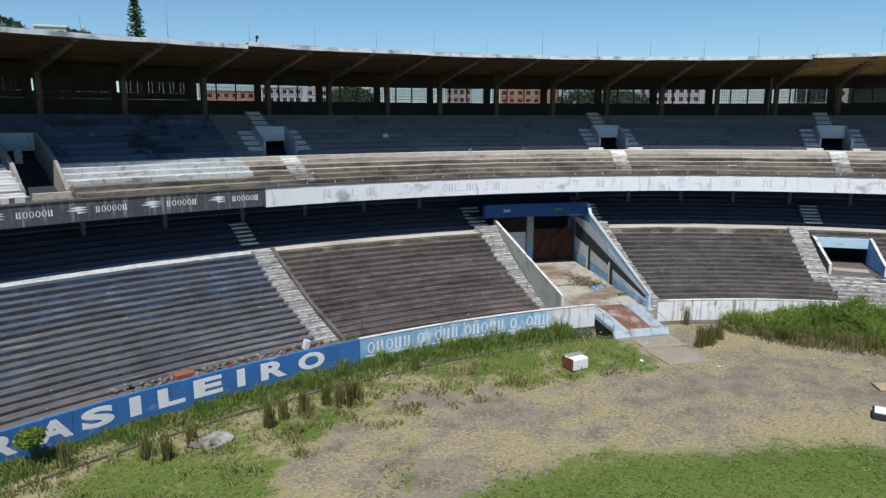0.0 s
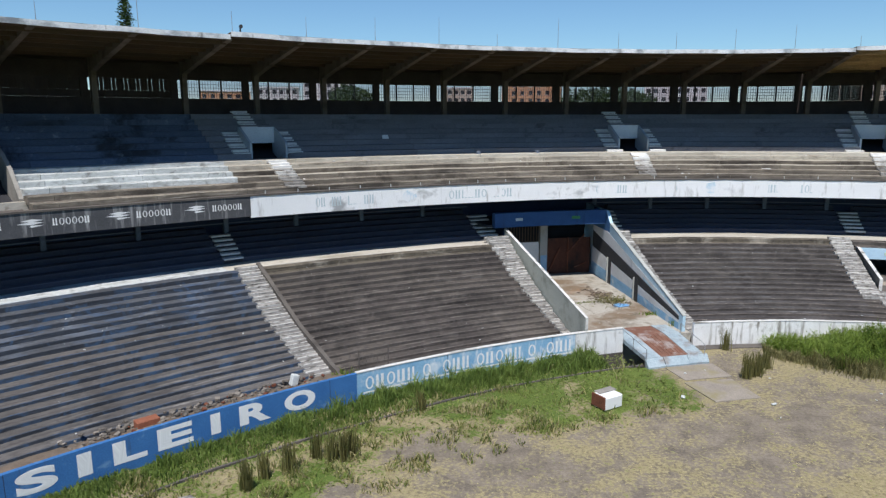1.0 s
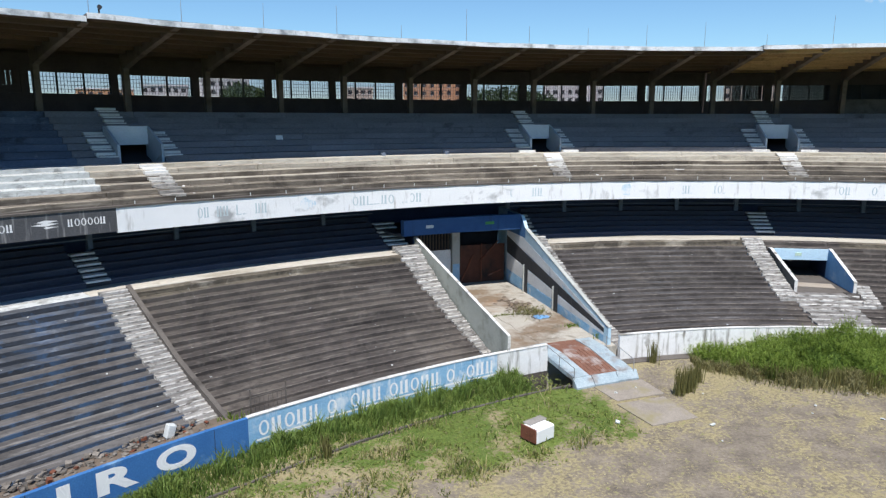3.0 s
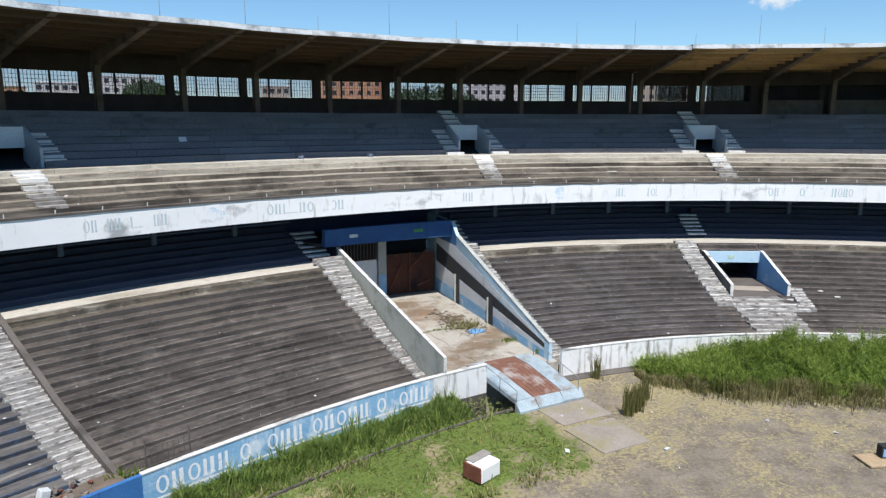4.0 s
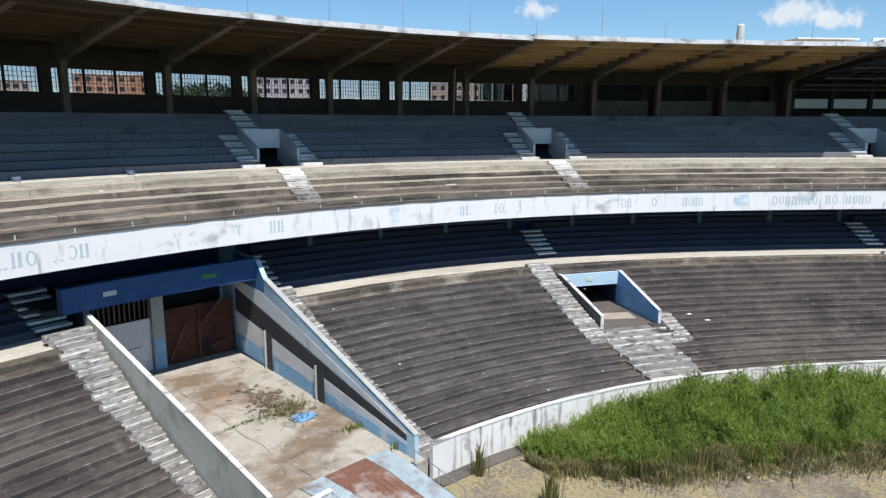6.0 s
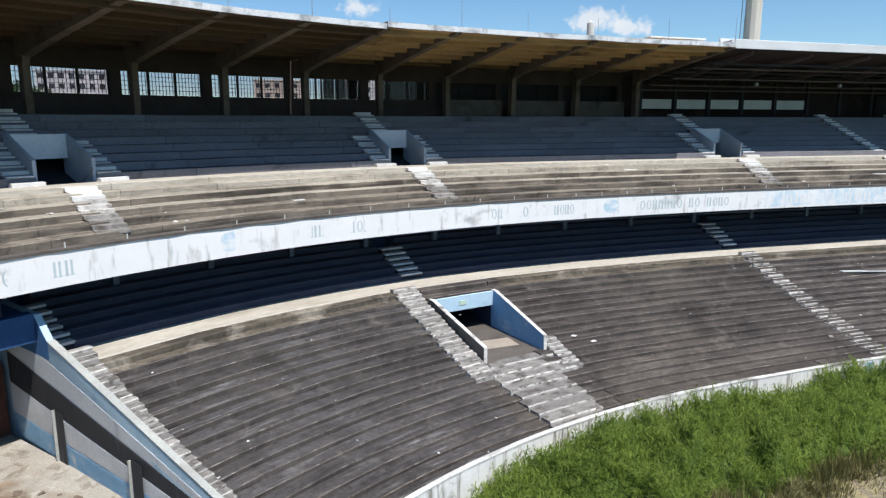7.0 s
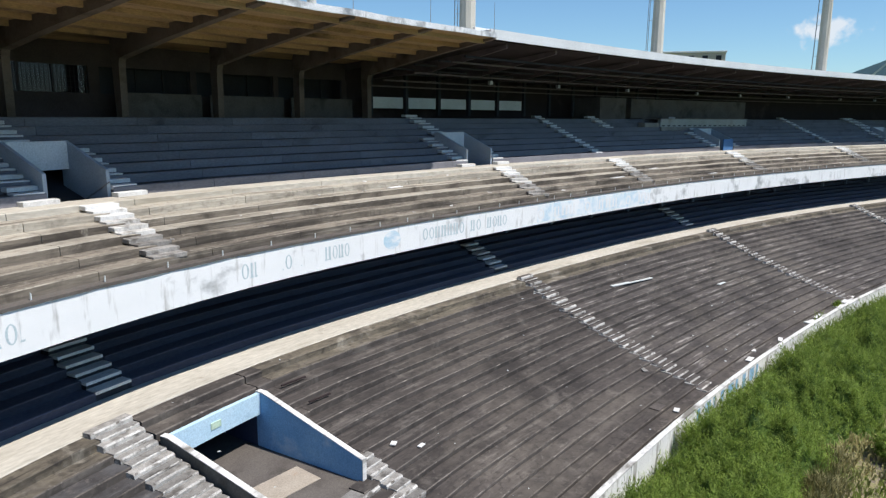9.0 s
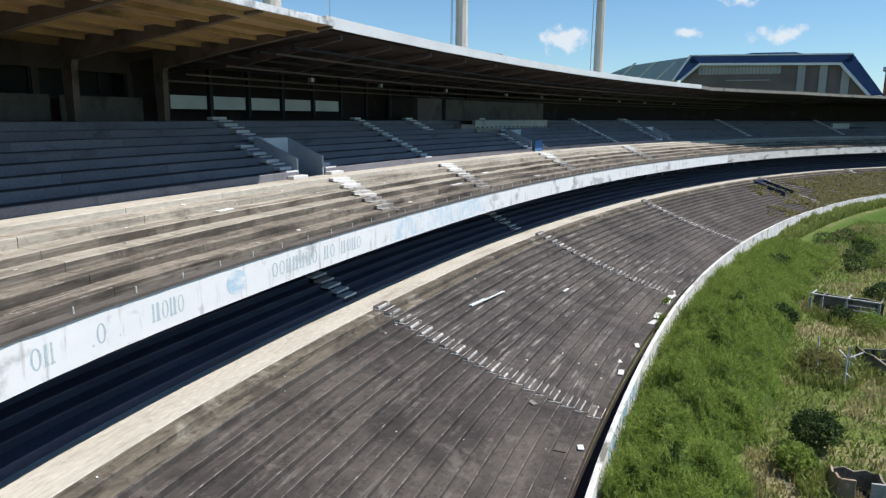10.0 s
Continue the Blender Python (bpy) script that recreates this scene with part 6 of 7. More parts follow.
part("horn", bm, M_DARK_WALL, horn)
for k in range(9):
    s = 56.0 + 11.3 * k + (2.0 if k % 3 == 0 else 0)
    lamp = thing("floodlight", "small pale floodlight hung under the metal roof", "lamp", group="floodlights under the roof", m=stand_at(s, 27.0, 19.6))
    part("housing", box(bmesh.new(), -0.2, 0.2, -0.16, 0.16, -0.12, 0.2, 0.03), M_STEEL, lamp)
    part("bracket", box(bmesh.new(), -0.04, 0.04, -0.04, 0.04, 0.2, 1.7), M_DARK_WALL, lamp)

# ---- clouds ----
M_CLOUD = bpy.data.materials.new("cloud_white")
M_CLOUD.use_nodes = True
cn, cl = M_CLOUD.node_tree.nodes, M_CLOUD.node_tree.links
c_uv = cn.new("ShaderNodeUVMap").outputs[0]
c_len = cn.new("ShaderNodeVectorMath")
c_len.operation = "LENGTH"
cl.new(c_uv, c_len.inputs[0])
c_pos = cn.new("ShaderNodeNewGeometry").outputs["Position"]
c_noise = cn.new("ShaderNodeTexNoise")
c_noise.inputs["Scale"].default_value, c_noise.inputs["Detail"].default_value, c_noise.inputs["Roughness"].default_value = 0.03, 7.0, 0.55
cl.new(c_pos, c_noise.inputs["Vector"])
c_sub = cn.new("ShaderNodeMath")
c_sub.operation = "MULTIPLY_ADD"
cl.new(c_noise.outputs["Fac"], c_sub.inputs[0])
c_sub.inputs[1].default_value = 2.4
c_neg = cn.new("ShaderNodeMath")
c_neg.operation = "MULTIPLY"
cl.new(c_len.outputs["Value"], c_neg.inputs[0])
c_neg.inputs[1].default_value = -1.15
cl.new(c_neg.outputs[0], c_sub.inputs[2])
c_fac = cn.new("ShaderNodeMapRange")
c_fac.interpolation_type = "SMOOTHSTEP"
c_fac.inputs["From Min"].default_value, c_fac.inputs["From Max"].default_value, c_fac.inputs["To Max"].default_value = 0.25, 0.95, 0.85
cl.new(c_sub.outputs[0], c_fac.inputs["Value"])
c_clear, c_glow, c_mix = cn.new("ShaderNodeBsdfTransparent"), cn.new("ShaderNodeEmission"), cn.new("ShaderNodeMixShader")
c_glow.inputs[0].default_value, c_glow.inputs[1].default_value = (0.86, 0.92, 0.97, 1), 0.78
cl.new(c_fac.outputs["Result"], c_mix.inputs[0])
cl.new(c_clear.outputs[0], c_mix.inputs[1])
cl.new(c_glow.outputs[0], c_mix.inputs[2])
cl.new(c_mix.outputs[0], cn["Material Output"].inputs[0])
for x, y, z, w in ((1759, -419, 208, 75), (1661, -691, 218, 32), (1570, -866, 206, 55), (1566, 940, 262, 75), (1178, 1396, 290, 55), (1592, 860, 236, 60), (1611, -792, 290, 42)):
    ob = thing("cloud", "small white fair-weather cloud", "cloud", "structure")
    side_v = Vector((-y, x, 0)).normalized()
    bm = bmesh.new()
    uv = bm.loops.layers.uv.verify()
    quad = bm.faces.new([bm.verts.new(Vector((x, y, z)) + side_v * (u * w * 1.3) + Vector((0, 0, v * w * 0.55))) for u, v in ((-1, -1), (1, -1), (1, 1), (-1, 1))])
    for lp, c in zip(quad.loops, ((-1, -1), (1, -1), (1, 1), (-1, 1))):
        lp[uv].uv = c
    part("puff", bm, M_CLOUD, ob)

# ---- vegetation ----
rng = np.random.default_rng(5)


def to_xy(s, d):
    x, y, hd = np.interp(s, CS, CX), np.interp(s, CS, CY), np.interp(s, CS, CH)
    return x - np.sin(hd) * d, y + np.cos(hd) * d


def blades(name, s, d, z0, h, w, reach, mat, label, category, xy=None):
    """Bent pointed blades at plan places: two joints and a tip each."""
    k = len(s)
    bx, by = to_xy(s, d) if xy is None else xy
    a, b = rng.uniform(0, 6.283, k), rng.uniform(0, 6.283, k)
    ox, oy = np.cos(b) * reach, np.sin(b) * reach
    wx, wy = np.cos(a) * w / 2, np.sin(a) * w / 2
    v = np.empty((k, 5, 3))
    v[:, 0] = np.stack([bx + wx, by + wy, z0], 1)
    v[:, 1] = np.stack([bx - wx, by - wy, z0], 1)
    mx, my, mz = bx + ox * 0.4, by + oy * 0.4, z0 + h * 0.72
    v[:, 2] = np.stack([mx - wx * 0.8, my - wy * 0.8, mz], 1)
    v[:, 3] = np.stack([mx + wx * 0.8, my + wy * 0.8, mz], 1)
    v[:, 4] = np.stack([bx + ox, by + oy, z0 + h], 1)
    i = np.arange(k)[:, None] * 5
    quads = (i + np.array([[0, 1, 2, 3]])).tolist()
    tris = (i + np.array([[3, 2, 4]])).tolist()
    return loose(name, v.reshape(-1, 3).tolist(), quads + tris, mat, label, category)


def lumps(x, y, f, off):
    return np.array([noise.fractal((p * f, q * f, off), 0.7, 2.0, 3) for p, q in zip(x, y)])


k = 30000
s_, d_ = rng.uniform(-50, -0.5, k), -np.abs(rng.normal(0.0, 1.1, k)) - 0.05
dens = lumps(s_, d_, 0.4, 1.0)
h_ = np.clip(0.5 + 0.7 * dens, 0.08, 1.2) * rng.uniform(0.5, 1.1, k) * np.interp(s_, (-24, -18), (0.5, 0.85))
blades("tall_grass", s_, d_, np.zeros(k), h_, rng.uniform(0.03, 0.07, k), h_ * 0.5, M_TALL, "tall green grass along the foot of the wall", "grass")
# single taller clumps against the wall
s_, d_, h_ = [], [], []
for _ in range(110):
    c, e, top = rng.uniform(-50, -1.0), -rng.uniform(0.15, 1.7), rng.uniform(0.7, 1.45)
    top *= 1.0 if c > -21 else 0.55
    n = int(rng.integers(14, 40))
    s_ += list(rng.normal(c, 0.22, n))
    d_ += list(np.minimum(rng.normal(e, 0.18, n), -0.06))
    h_ += list(rng.uniform(0.4, 1.0, n) * top)
s_, d_, h_ = np.array(s_), np.array(d_), np.array(h_)
blades("grass_clumps", s_, d_, np.zeros(len(s_)), h_, rng.uniform(0.035, 0.08, len(s_)), h_ * 0.42, M_TALL, "tall wispy grass clumps against the wall", "grass")


def hedge_w(s):
    """Depth of the bush belt from the wall."""
    return np.interp(s, (12, 13.6, 15.7, 20, 24, 28, 34, 40, 46, 50, 60, 115), (1.6, 3.2, 4.7, 5.8, 6.5, 7.2, 6.8, 6.0, 5.4, 6.4, 8.0, 9.0))


def hedge_h(s, d):
    """Height of the bush belt along the wall."""
    far = np.clip((s - 75) / 40, 0, 1)
    wide = hedge_w(s) / 2 + 0.25 * np.sin(s * 0.9)
    mid = -0.15 - wide
    across = np.clip(1 - ((d - mid) / wide) ** 2, 0, 1) ** np.where(d > mid, 0.35, 0.45)
    start = (0.55 * np.clip((s - 12.2) / 2.2, 0, 1) ** 0.5 + 0.45 * np.clip((s - 14) / 12, 0, 1)) * (1 - 0.45 * far)
    lump = lumps(s, d, 0.3, 3.0)
    return across * start * (2.1 + 1.2 * lump + 0.8 * lumps(s, d, 0.8, 8.0) - 1.2 * np.abs(lumps(s, d, 0.42, 40.0)) - 0.5 * far)


k, LEAFLETS = 40000, 11
hs, hdd = 12.2 + 102.8 * rng.uniform(0, 1, k) ** 1.25, -rng.uniform(0.2, 9.8, k)
hh_ = hedge_h(hs, hdd)
keep = hh_ > 0.3
hs, hdd, hh_ = hs[keep], hdd[keep], hh_[keep]
k = len(hs)
# each sprig: a leaning stem with leaflets up its length
bx, by = to_xy(hs, hdd)
stem, lean, way = rng.uniform(0.35, 0.95, k), rng.uniform(0.1, 0.6, k), rng.normal(0.4, 1.1, k) + 2.5 * lumps(hs, hdd, 0.25, 60.0)
f_ = np.tile(np.linspace(0.15, 1.0, LEAFLETS), k)
bx, by, stem, lean, way, foot = (np.repeat(q, LEAFLETS) for q in (bx, by, stem, lean, way, hh_ - 0.5))
bx, by = bx + np.cos(way) * lean * f_ ** 2, by + np.sin(way) * lean * f_ ** 2
n = len(f_)
reach_ = rng.uniform(0.2, 0.46, n) * (1.15 - 0.7 * f_)
blades("bush_belt", bx, by, foot + stem * f_, rng.uniform(0.02, 0.24, n), rng.uniform(0.026, 0.052, n), reach_, M_BUSH, "dense bright green feathery bushes along the wall", "bushes", (bx, by))
# solid mound under the sprigs; its darker green holds the shade inside
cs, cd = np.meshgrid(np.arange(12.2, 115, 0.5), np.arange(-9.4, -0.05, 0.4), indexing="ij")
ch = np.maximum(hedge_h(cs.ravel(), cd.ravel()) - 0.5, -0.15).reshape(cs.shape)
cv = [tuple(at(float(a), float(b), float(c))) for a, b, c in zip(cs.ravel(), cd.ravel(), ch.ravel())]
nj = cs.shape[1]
loose("bush_mass", cv, [(i * nj + j, (i + 1) * nj + j, (i + 1) * nj + j + 1, i * nj + j + 1) for i in range(cs.shape[0] - 1) for j in range(nj - 1)], M_BUSH_MID, "inner mass of the bushes, shade put into its darker green", "bushes")

k = 26000
s_, d_ = rng.uniform(-50, 1.5, k), -rng.uniform(0.6, 9.5, k)
dens = lumps(s_, d_, 0.55, 15.0)
pick = (dens > 0.08) & ((s_ < -1.2) | (d_ < -2.8)) & ((s_ < -8.5) | (d_ < -8.5) | (rng.uniform(0, 1, k) < 0.25))
n = int(pick.sum())
h_ = np.clip(0.12 + 0.75 * dens[pick], 0.1, 0.7) * rng.uniform(0.5, 1.1, n)
half = rng.uniform(0, 1, n) < 0.5
for nm, sel, mat_, lab in (("verge_grass", half, M_GRASS, "uneven green grass clumps on the verge"), ("verge_straw", ~half, M_STRAW, "dry straw clumps on the verge")):
    blades(nm, s_[pick][sel], d_[pick][sel], np.zeros(int(sel.sum())) - 0.02, h_[sel], rng.uniform(0.03, 0.07, int(sel.sum())), h_[sel] * 0.7, mat_, lab, "grass")
s_, d_, z_, h_ = [], [], [], []
for c, dd, zz, hh2, n in ((29.6, 0.75, 0.0, 1.2, 60), (30.3, 0.6, 0.0, 1.4, 70), (31.0, 0.8, 0.0, 1.1, 50), (-17.7, 1.5, 0.9, 0.8, 60), (-16.6, 0.9, 0.6, 0.9, 60), (-38.5, 1.3, 1.1, 0.7, 90), (7.2, 2.0, 0.95, 0.6, 60), (6.6, 5.0, 0.95, 0.3, 60), (68, 0.8, 0.0, 1.9, 90), (74, 1.6, 0.8, 0.6, 90)):
    s_ += list(rng.normal(c, 0.3, n))
    d_ += list(rng.normal(dd, 0.12, n))
    z_ += [zz] * n
    h_ += list(rng.uniform(0.5, 1.0, n) * hh2)
h_ = np.array(h_)
blades("joint_weeds", np.array(s_), np.array(d_), np.array(z_), h_, rng.uniform(0.04, 0.09, len(h_)), h_ * 0.3, M_BUSH, "weeds sprouting from joints in the concrete", "weeds")

k = 26000
s_ = 12.0 + 34 * rng.uniform(0, 1, k) ** 1.1
d_ = -hedge_w(s_) - np.abs(rng.normal(0, 0.8, k)) + 0.3
lm = lumps(s_, d_, 0.5, 21.0)
h_ = np.clip(0.45 + 0.9 * lm, 0.06, 1.25) * rng.uniform(0.5, 1.1, k)
tan = rng.uniform(0, 1, k) < 0.25
for sel, mat_, lab in ((tan, M_STRAW, "dry straw at the foot of the bushes"), (~tan, M_FAR_WEED, "olive reeds at the foot of the bushes")):
    blades("foot_straw" if mat_ is M_STRAW else "foot_reeds", s_[sel], d_[sel], np.zeros(int(sel.sum())) - 0.02, h_[sel], rng.uniform(0.025, 0.06, int(sel.sum())), h_[sel] * 0.5, mat_, lab, "grass")
# reeds at the foot of the bushes and single dark tufts
s_, d_, h_ = [], [], []
for _ in range(70):
    c = rng.uniform(14, 48)
    n = int(rng.integers(20, 45))
    s_ += list(rng.normal(c, 0.35, n))
    d_ += list(rng.normal(-float(hedge_w(c)) - 0.25, 0.3, n))
    h_ += list(rng.uniform(0.5, 1.2, n))
for c, dd, hh2 in ((-26.5, -5.2, 1.4), (-25.3, -4.8, 1.1), (-24.2, -5.1, 1.5), (-22.4, -4.6, 1.3), (-21.9, -5.3, 1.4), (-21.4, -5.6, 1.5), (-20.9, -5.5, 1.3), (-32.9, -4.3, 1.2), (-32.2, -5.0, 1.3), (-30.6, -4.4, 1.0), (-14.9, -2.9, 1.0), (9.4, -1.0, 1.3), (7.6, -6.2, 1.6), (8.2, -5.9, 1.3), (8.8, -5.9, 1.5), (9.4, -5.3, 1.2), (10.3, -4.6, 1.2), (-36.0, -2.2, 1.2)):
    n = 70
    s_ += list(rng.normal(c, 0.14, n))
    d_ += list(rng.normal(dd, 0.14, n))
    h_ += list(rng.uniform(0.5, 1.15, n) * hh2 * 1.15)
s_, d_, h_ = np.array(s_), np.array(d_), np.array(h_)
blades("reed_tufts", s_, d_, np.zeros(len(s_)), h_, rng.uniform(0.03, 0.06, len(s_)), h_ * 0.16, M_REED, "dark brown-green reed tufts on the track edge", "reeds")

# short grass and straw over the ground
k = 230000
x_, y_ = rng.uniform(-30, 75, k), rng.uniform(8, 54, k)
s_, d_ = plan_sd(x_, y_)
gi = (np.clip(np.searchsorted(gy, y_), 0, len(gy) - 1) * W + np.clip(np.searchsorted(gx, x_), 0, W - 1))
gg, ss2 = green[gi], straw[gi]
inside = (d_ < -0.3) & (rng.uniform(0, 1, k) < np.clip((y_ - 8) / 14, 0, 1)) & (rng.uniform(0, 1, k) < np.clip((x_ + 30) / 8, 0, 1)) & (rng.uniform(0, 1, k) < np.clip((75 - x_) / 20, 0, 1))
pick = inside & (rng.uniform(0, 1, k) < gg)
n = int(pick.sum())
h_ = rng.uniform(0.02, 0.07, n)
blades("short_grass", s_[pick], d_[pick], np.zeros(n) - 0.015, h_, rng.uniform(0.05, 0.11, n), h_ * 4.0, M_GRASS, "patchy green grass", "grass", (x_[pick], y_[pick]))
pick = inside & (rng.uniform(0, 1, k) < 0.3 * ss2 * (1 - gg))
n = int(pick.sum())
h_ = rng.uniform(0.012, 0.05, n)
blades("dry_tufts", s_[pick], d_[pick], np.zeros(n) - 0.02, h_, rng.uniform(0.03, 0.08, n), h_ * 3.0, M_STRAW, "patchy dry grass", "grass", (x_[pick], y_[pick]))
k = 70000
s_, d_ = 34 + 116 * rng.uniform(0, 1, k) ** 1.5, -rng.uniform(6, 36, k)
edge = np.clip((s_ - 36 + 5 * lumps(s_, d_, 0.12, 31.0)) / 12, 0, 1) * np.clip((36 + d_) / 14, 0, 1)
edge = rng.uniform(0, 1, k) < edge
s_, d_ = s_[edge], d_[edge]
lm = lumps(s_, d_, 0.18, 9.0)
pick = lm > 0.05
n = int(pick.sum())
h_ = np.clip(0.3 + 0.5 * lm[pick], 0.12, 0.9) * rng.uniform(0.5, 1.2, n)
blades("wild_grass", s_[pick], d_[pick], np.zeros(n), h_, rng.uniform(0.05, 0.13, n), h_ * 0.5, M_STRAW, "tall yellowing grass over the old track", "grass")
n = int((lm <= 0.05).sum())
h_ = rng.uniform(0.12, 0.45, n)
blades("wild_green_grass", s_[lm <= 0.05], d_[lm <= 0.05], np.zeros(n), h_, rng.uniform(0.05, 0.13, n), h_ * 0.5, M_GRASS, "green weeds over the old track", "grass")
# grass bank in front of the far wall
k = 9000
s_, d_ = rng.uniform(112, 235, k), -rng.uniform(0.05, 3.2, k)
h_ = np.clip((s_ - 112) / 25, 0.15, 1) * rng.uniform(0.5, 1.5, k) * (1 + 0.5 * lumps(s_, d_, 0.2, 77.0))
blades("bank_grass", s_, d_, np.zeros(k), h_, rng.uniform(0.1, 0.25, k), h_ * 0.5, M_GRASS, "green grass bank in front of the far wall", "grass")
# weeds on the far terrace
k = 26000
s_, d_ = rng.uniform(136, 235, k), rng.uniform(0.3, 13, k)
lm = lumps(s_, d_, 0.15, 4.0)
pick = lm > 0.35 - (s_ - 136) / 60
n = int(pick.sum())
z_ = np.array([low_z(q) for q in d_[pick]])
h_ = rng.uniform(0.15, 0.6, n)
blades("terrace_weeds", s_[pick], d_[pick], z_ - 0.05, h_, rng.uniform(0.12, 0.3, n), h_ * 1.4, M_FAR_WEED, "weeds growing over the far terrace", "weeds")


def shrub(sv, dv, h, r, mat, label, seed, count=1800):
    x, y, _ = at(sv, dv, 0)
    return tree("shrub", x, y, h, r, label, mat, count, 0.16, 0.72, seed)


for i, (sv, dv, h, r, mat) in enumerate(((50.6, -9.3, 2.3, 1.5, M_BUSH_DARK), (47.5, -8.2, 1.6, 1.2, M_BUSH), (73.5, -7.6, 2.2, 1.6, M_BUSH_DARK), (84.0, -6.0, 1.8, 2.4, M_BUSH), (97.0, -5.0, 2.4, 2.2, M_BUSH_DARK), (104, -8.5, 2.2, 2.6, M_BUSH), (90, -15, 1.8, 1.8, M_BUSH_DARK), (112, -12, 2.0, 2.6, M_BUSH_DARK), (-37.0, -0.9, 1.9, 0.75, M_BUSH), (78, -14, 1.4, 1.6, M_BUSH))):
    shrub(sv, dv, h, r, mat, "leafy green shrub growing on the old track", 20 + i, 2600 if r > 1.4 else 1500)

# ---- rubble, litter and ruined dugouts ----
def chunks(name, s, d, z, size, mat, label, category, flat=0.6):
    """Broken lumps as small skewed boxes."""
    bm = bmesh.new()
    for a, b, c, e in zip(s, d, z, size):
        m = Matrix.Translation(at(float(a), float(b), float(c))) @ Euler((random.uniform(-0.3, 0.3), random.uniform(-0.3, 0.3), random.uniform(0, 6.28))).to_matrix().to_4x4()
        w, l, h = e * random.uniform(0.6, 1.2), e * random.uniform(0.5, 1.1), e * flat * random.uniform(0.4, 1.0)
        vs = [bm.verts.new(m @ Vector((x * w / 2 * random.uniform(0.8, 1), y * l / 2 * random.uniform(0.8, 1), zz * h))) for zz in (0, 1) for x, y in ((-1, -1), (1, -1), (1, 1), (-1, 1))]
        for f in ((3, 2, 1, 0), (4, 5, 6, 7), (0, 1, 5, 4), (1, 2, 6, 5), (2, 3, 7, 6), (3, 0, 4, 7)):
            bm.faces.new([vs[i] for i in f])
    return tagged(new(name, mesh_of(name, bm, mat)), label, category, kind="stuff")


M_RUBBLE = surface("dusty_rubble", (0.1, 0.088, 0.076), (0.24, 0.215, 0.185), 2.0, coord="pos", island=0.4)
M_EARTH = surface("brown_debris", (0.10, 0.075, 0.055), (0.2, 0.16, 0.125), 1.5, coord="pos", bump=0.3)
fill = thing("debris_fill", "earth and debris heaped behind the blue wall", "debris", "structure")
part("heap", sweep([(0.2, 0.2), (2.4, 0.2), (2.4, 1.0), (1.2, 1.25), (0.22, 1.3)], -42, -17.8, 1.0, 0.25), M_EARTH, fill)
n = 420
chunks("rubble", rng.uniform(-32, -18.5, n), rng.uniform(0.3, 2.6, n), rng.uniform(1.1, 1.3, n), rng.uniform(0.05, 0.3, n), M_RUBBLE, "broken concrete rubble behind the blue wall", "rubble")
n = 60
chunks("brick_rubble", rng.uniform(-30, -18.5, n), rng.uniform(0.3, 2.4, n), rng.uniform(1.1, 1.3, n), rng.uniform(0.08, 0.25, n), M_RUST, "broken brick rubble behind the blue wall", "rubble")
n = 80
ls, ld = rng.uniform(8, 75, n), rng.uniform(1.5, 15, n)
chunks("litter", ls, ld, [low_z(q) + 0.01 for q in ld], rng.uniform(0.04, 0.14, n), M_PANEL, "scraps of pale litter scattered on the terrace", "litter", 0.25)
n = 50
ls, ld = rng.uniform(-45, -3, n), rng.uniform(2.5, 15, n)
chunks("litter", ls, ld, [low_z(q) + 0.01 for q in ld], rng.uniform(0.04, 0.13, n), M_PANEL, "scraps of pale litter scattered on the terrace", "litter", 0.25)
n = 70
ls, li = rng.uniform(-15, 110, n), rng.integers(0, F_ROWS, n)
chunks("litter", ls, F_D0 + f_t * (li + rng.uniform(0.3, 0.8, n)), F_Z0 + f_r * (li + 1) + 0.01, rng.uniform(0.06, 0.3, n), M_STEP_WHITE, "scraps and chips scattered on the upper rows", "litter", 0.2)
for sv, i_r, ln_ in ((64.0, 1, 2.2), (71.5, 2, 1.4), (79.0, 0, 1.6), (99.0, 2, 2.0), (18.0, 1, 0.8), (40.5, 3, 1.2)):
    ob = thing("loose_board", "weathered pale board lying on an upper row", "board", group="loose boards", m=stand_at(sv, F_D0 + f_t * (i_r + 0.55), F_Z0 + f_r * (i_r + 1) + 0.03) @ Matrix.Rotation(0.06, 4, "Z"))
    part("board", box(bmesh.new(), -ln_ / 2, ln_ / 2, -0.16, 0.16, -0.025, 0.025, 0.008), M_STEP_WHITE, ob)
n = 14
ls, ld = rng.uniform(-25, 30, n), -rng.uniform(2, 12, n)
chunks("litter", ls, ld, np.zeros(n) + 0.03, rng.uniform(0.08, 0.25, n), M_PANEL, "scraps of pale litter on the track", "litter", 0.4)


def plank(sa, da, sb, db, w, mat, label, lift=0.06):
    ob = thing("plank", label, "plank")
    p, q = at(sa, da, low_z(da) + lift), at(sb, db, low_z(db) + lift)
    ob.matrix_basis = Matrix.Translation(p) @ (q - p).to_track_quat("X", "Z").to_matrix().to_4x4()
    part("board", box(bmesh.new(), 0, (q - p).length, -w / 2, w / 2, 0, 0.07, 0.01), mat, ob)
    return ob


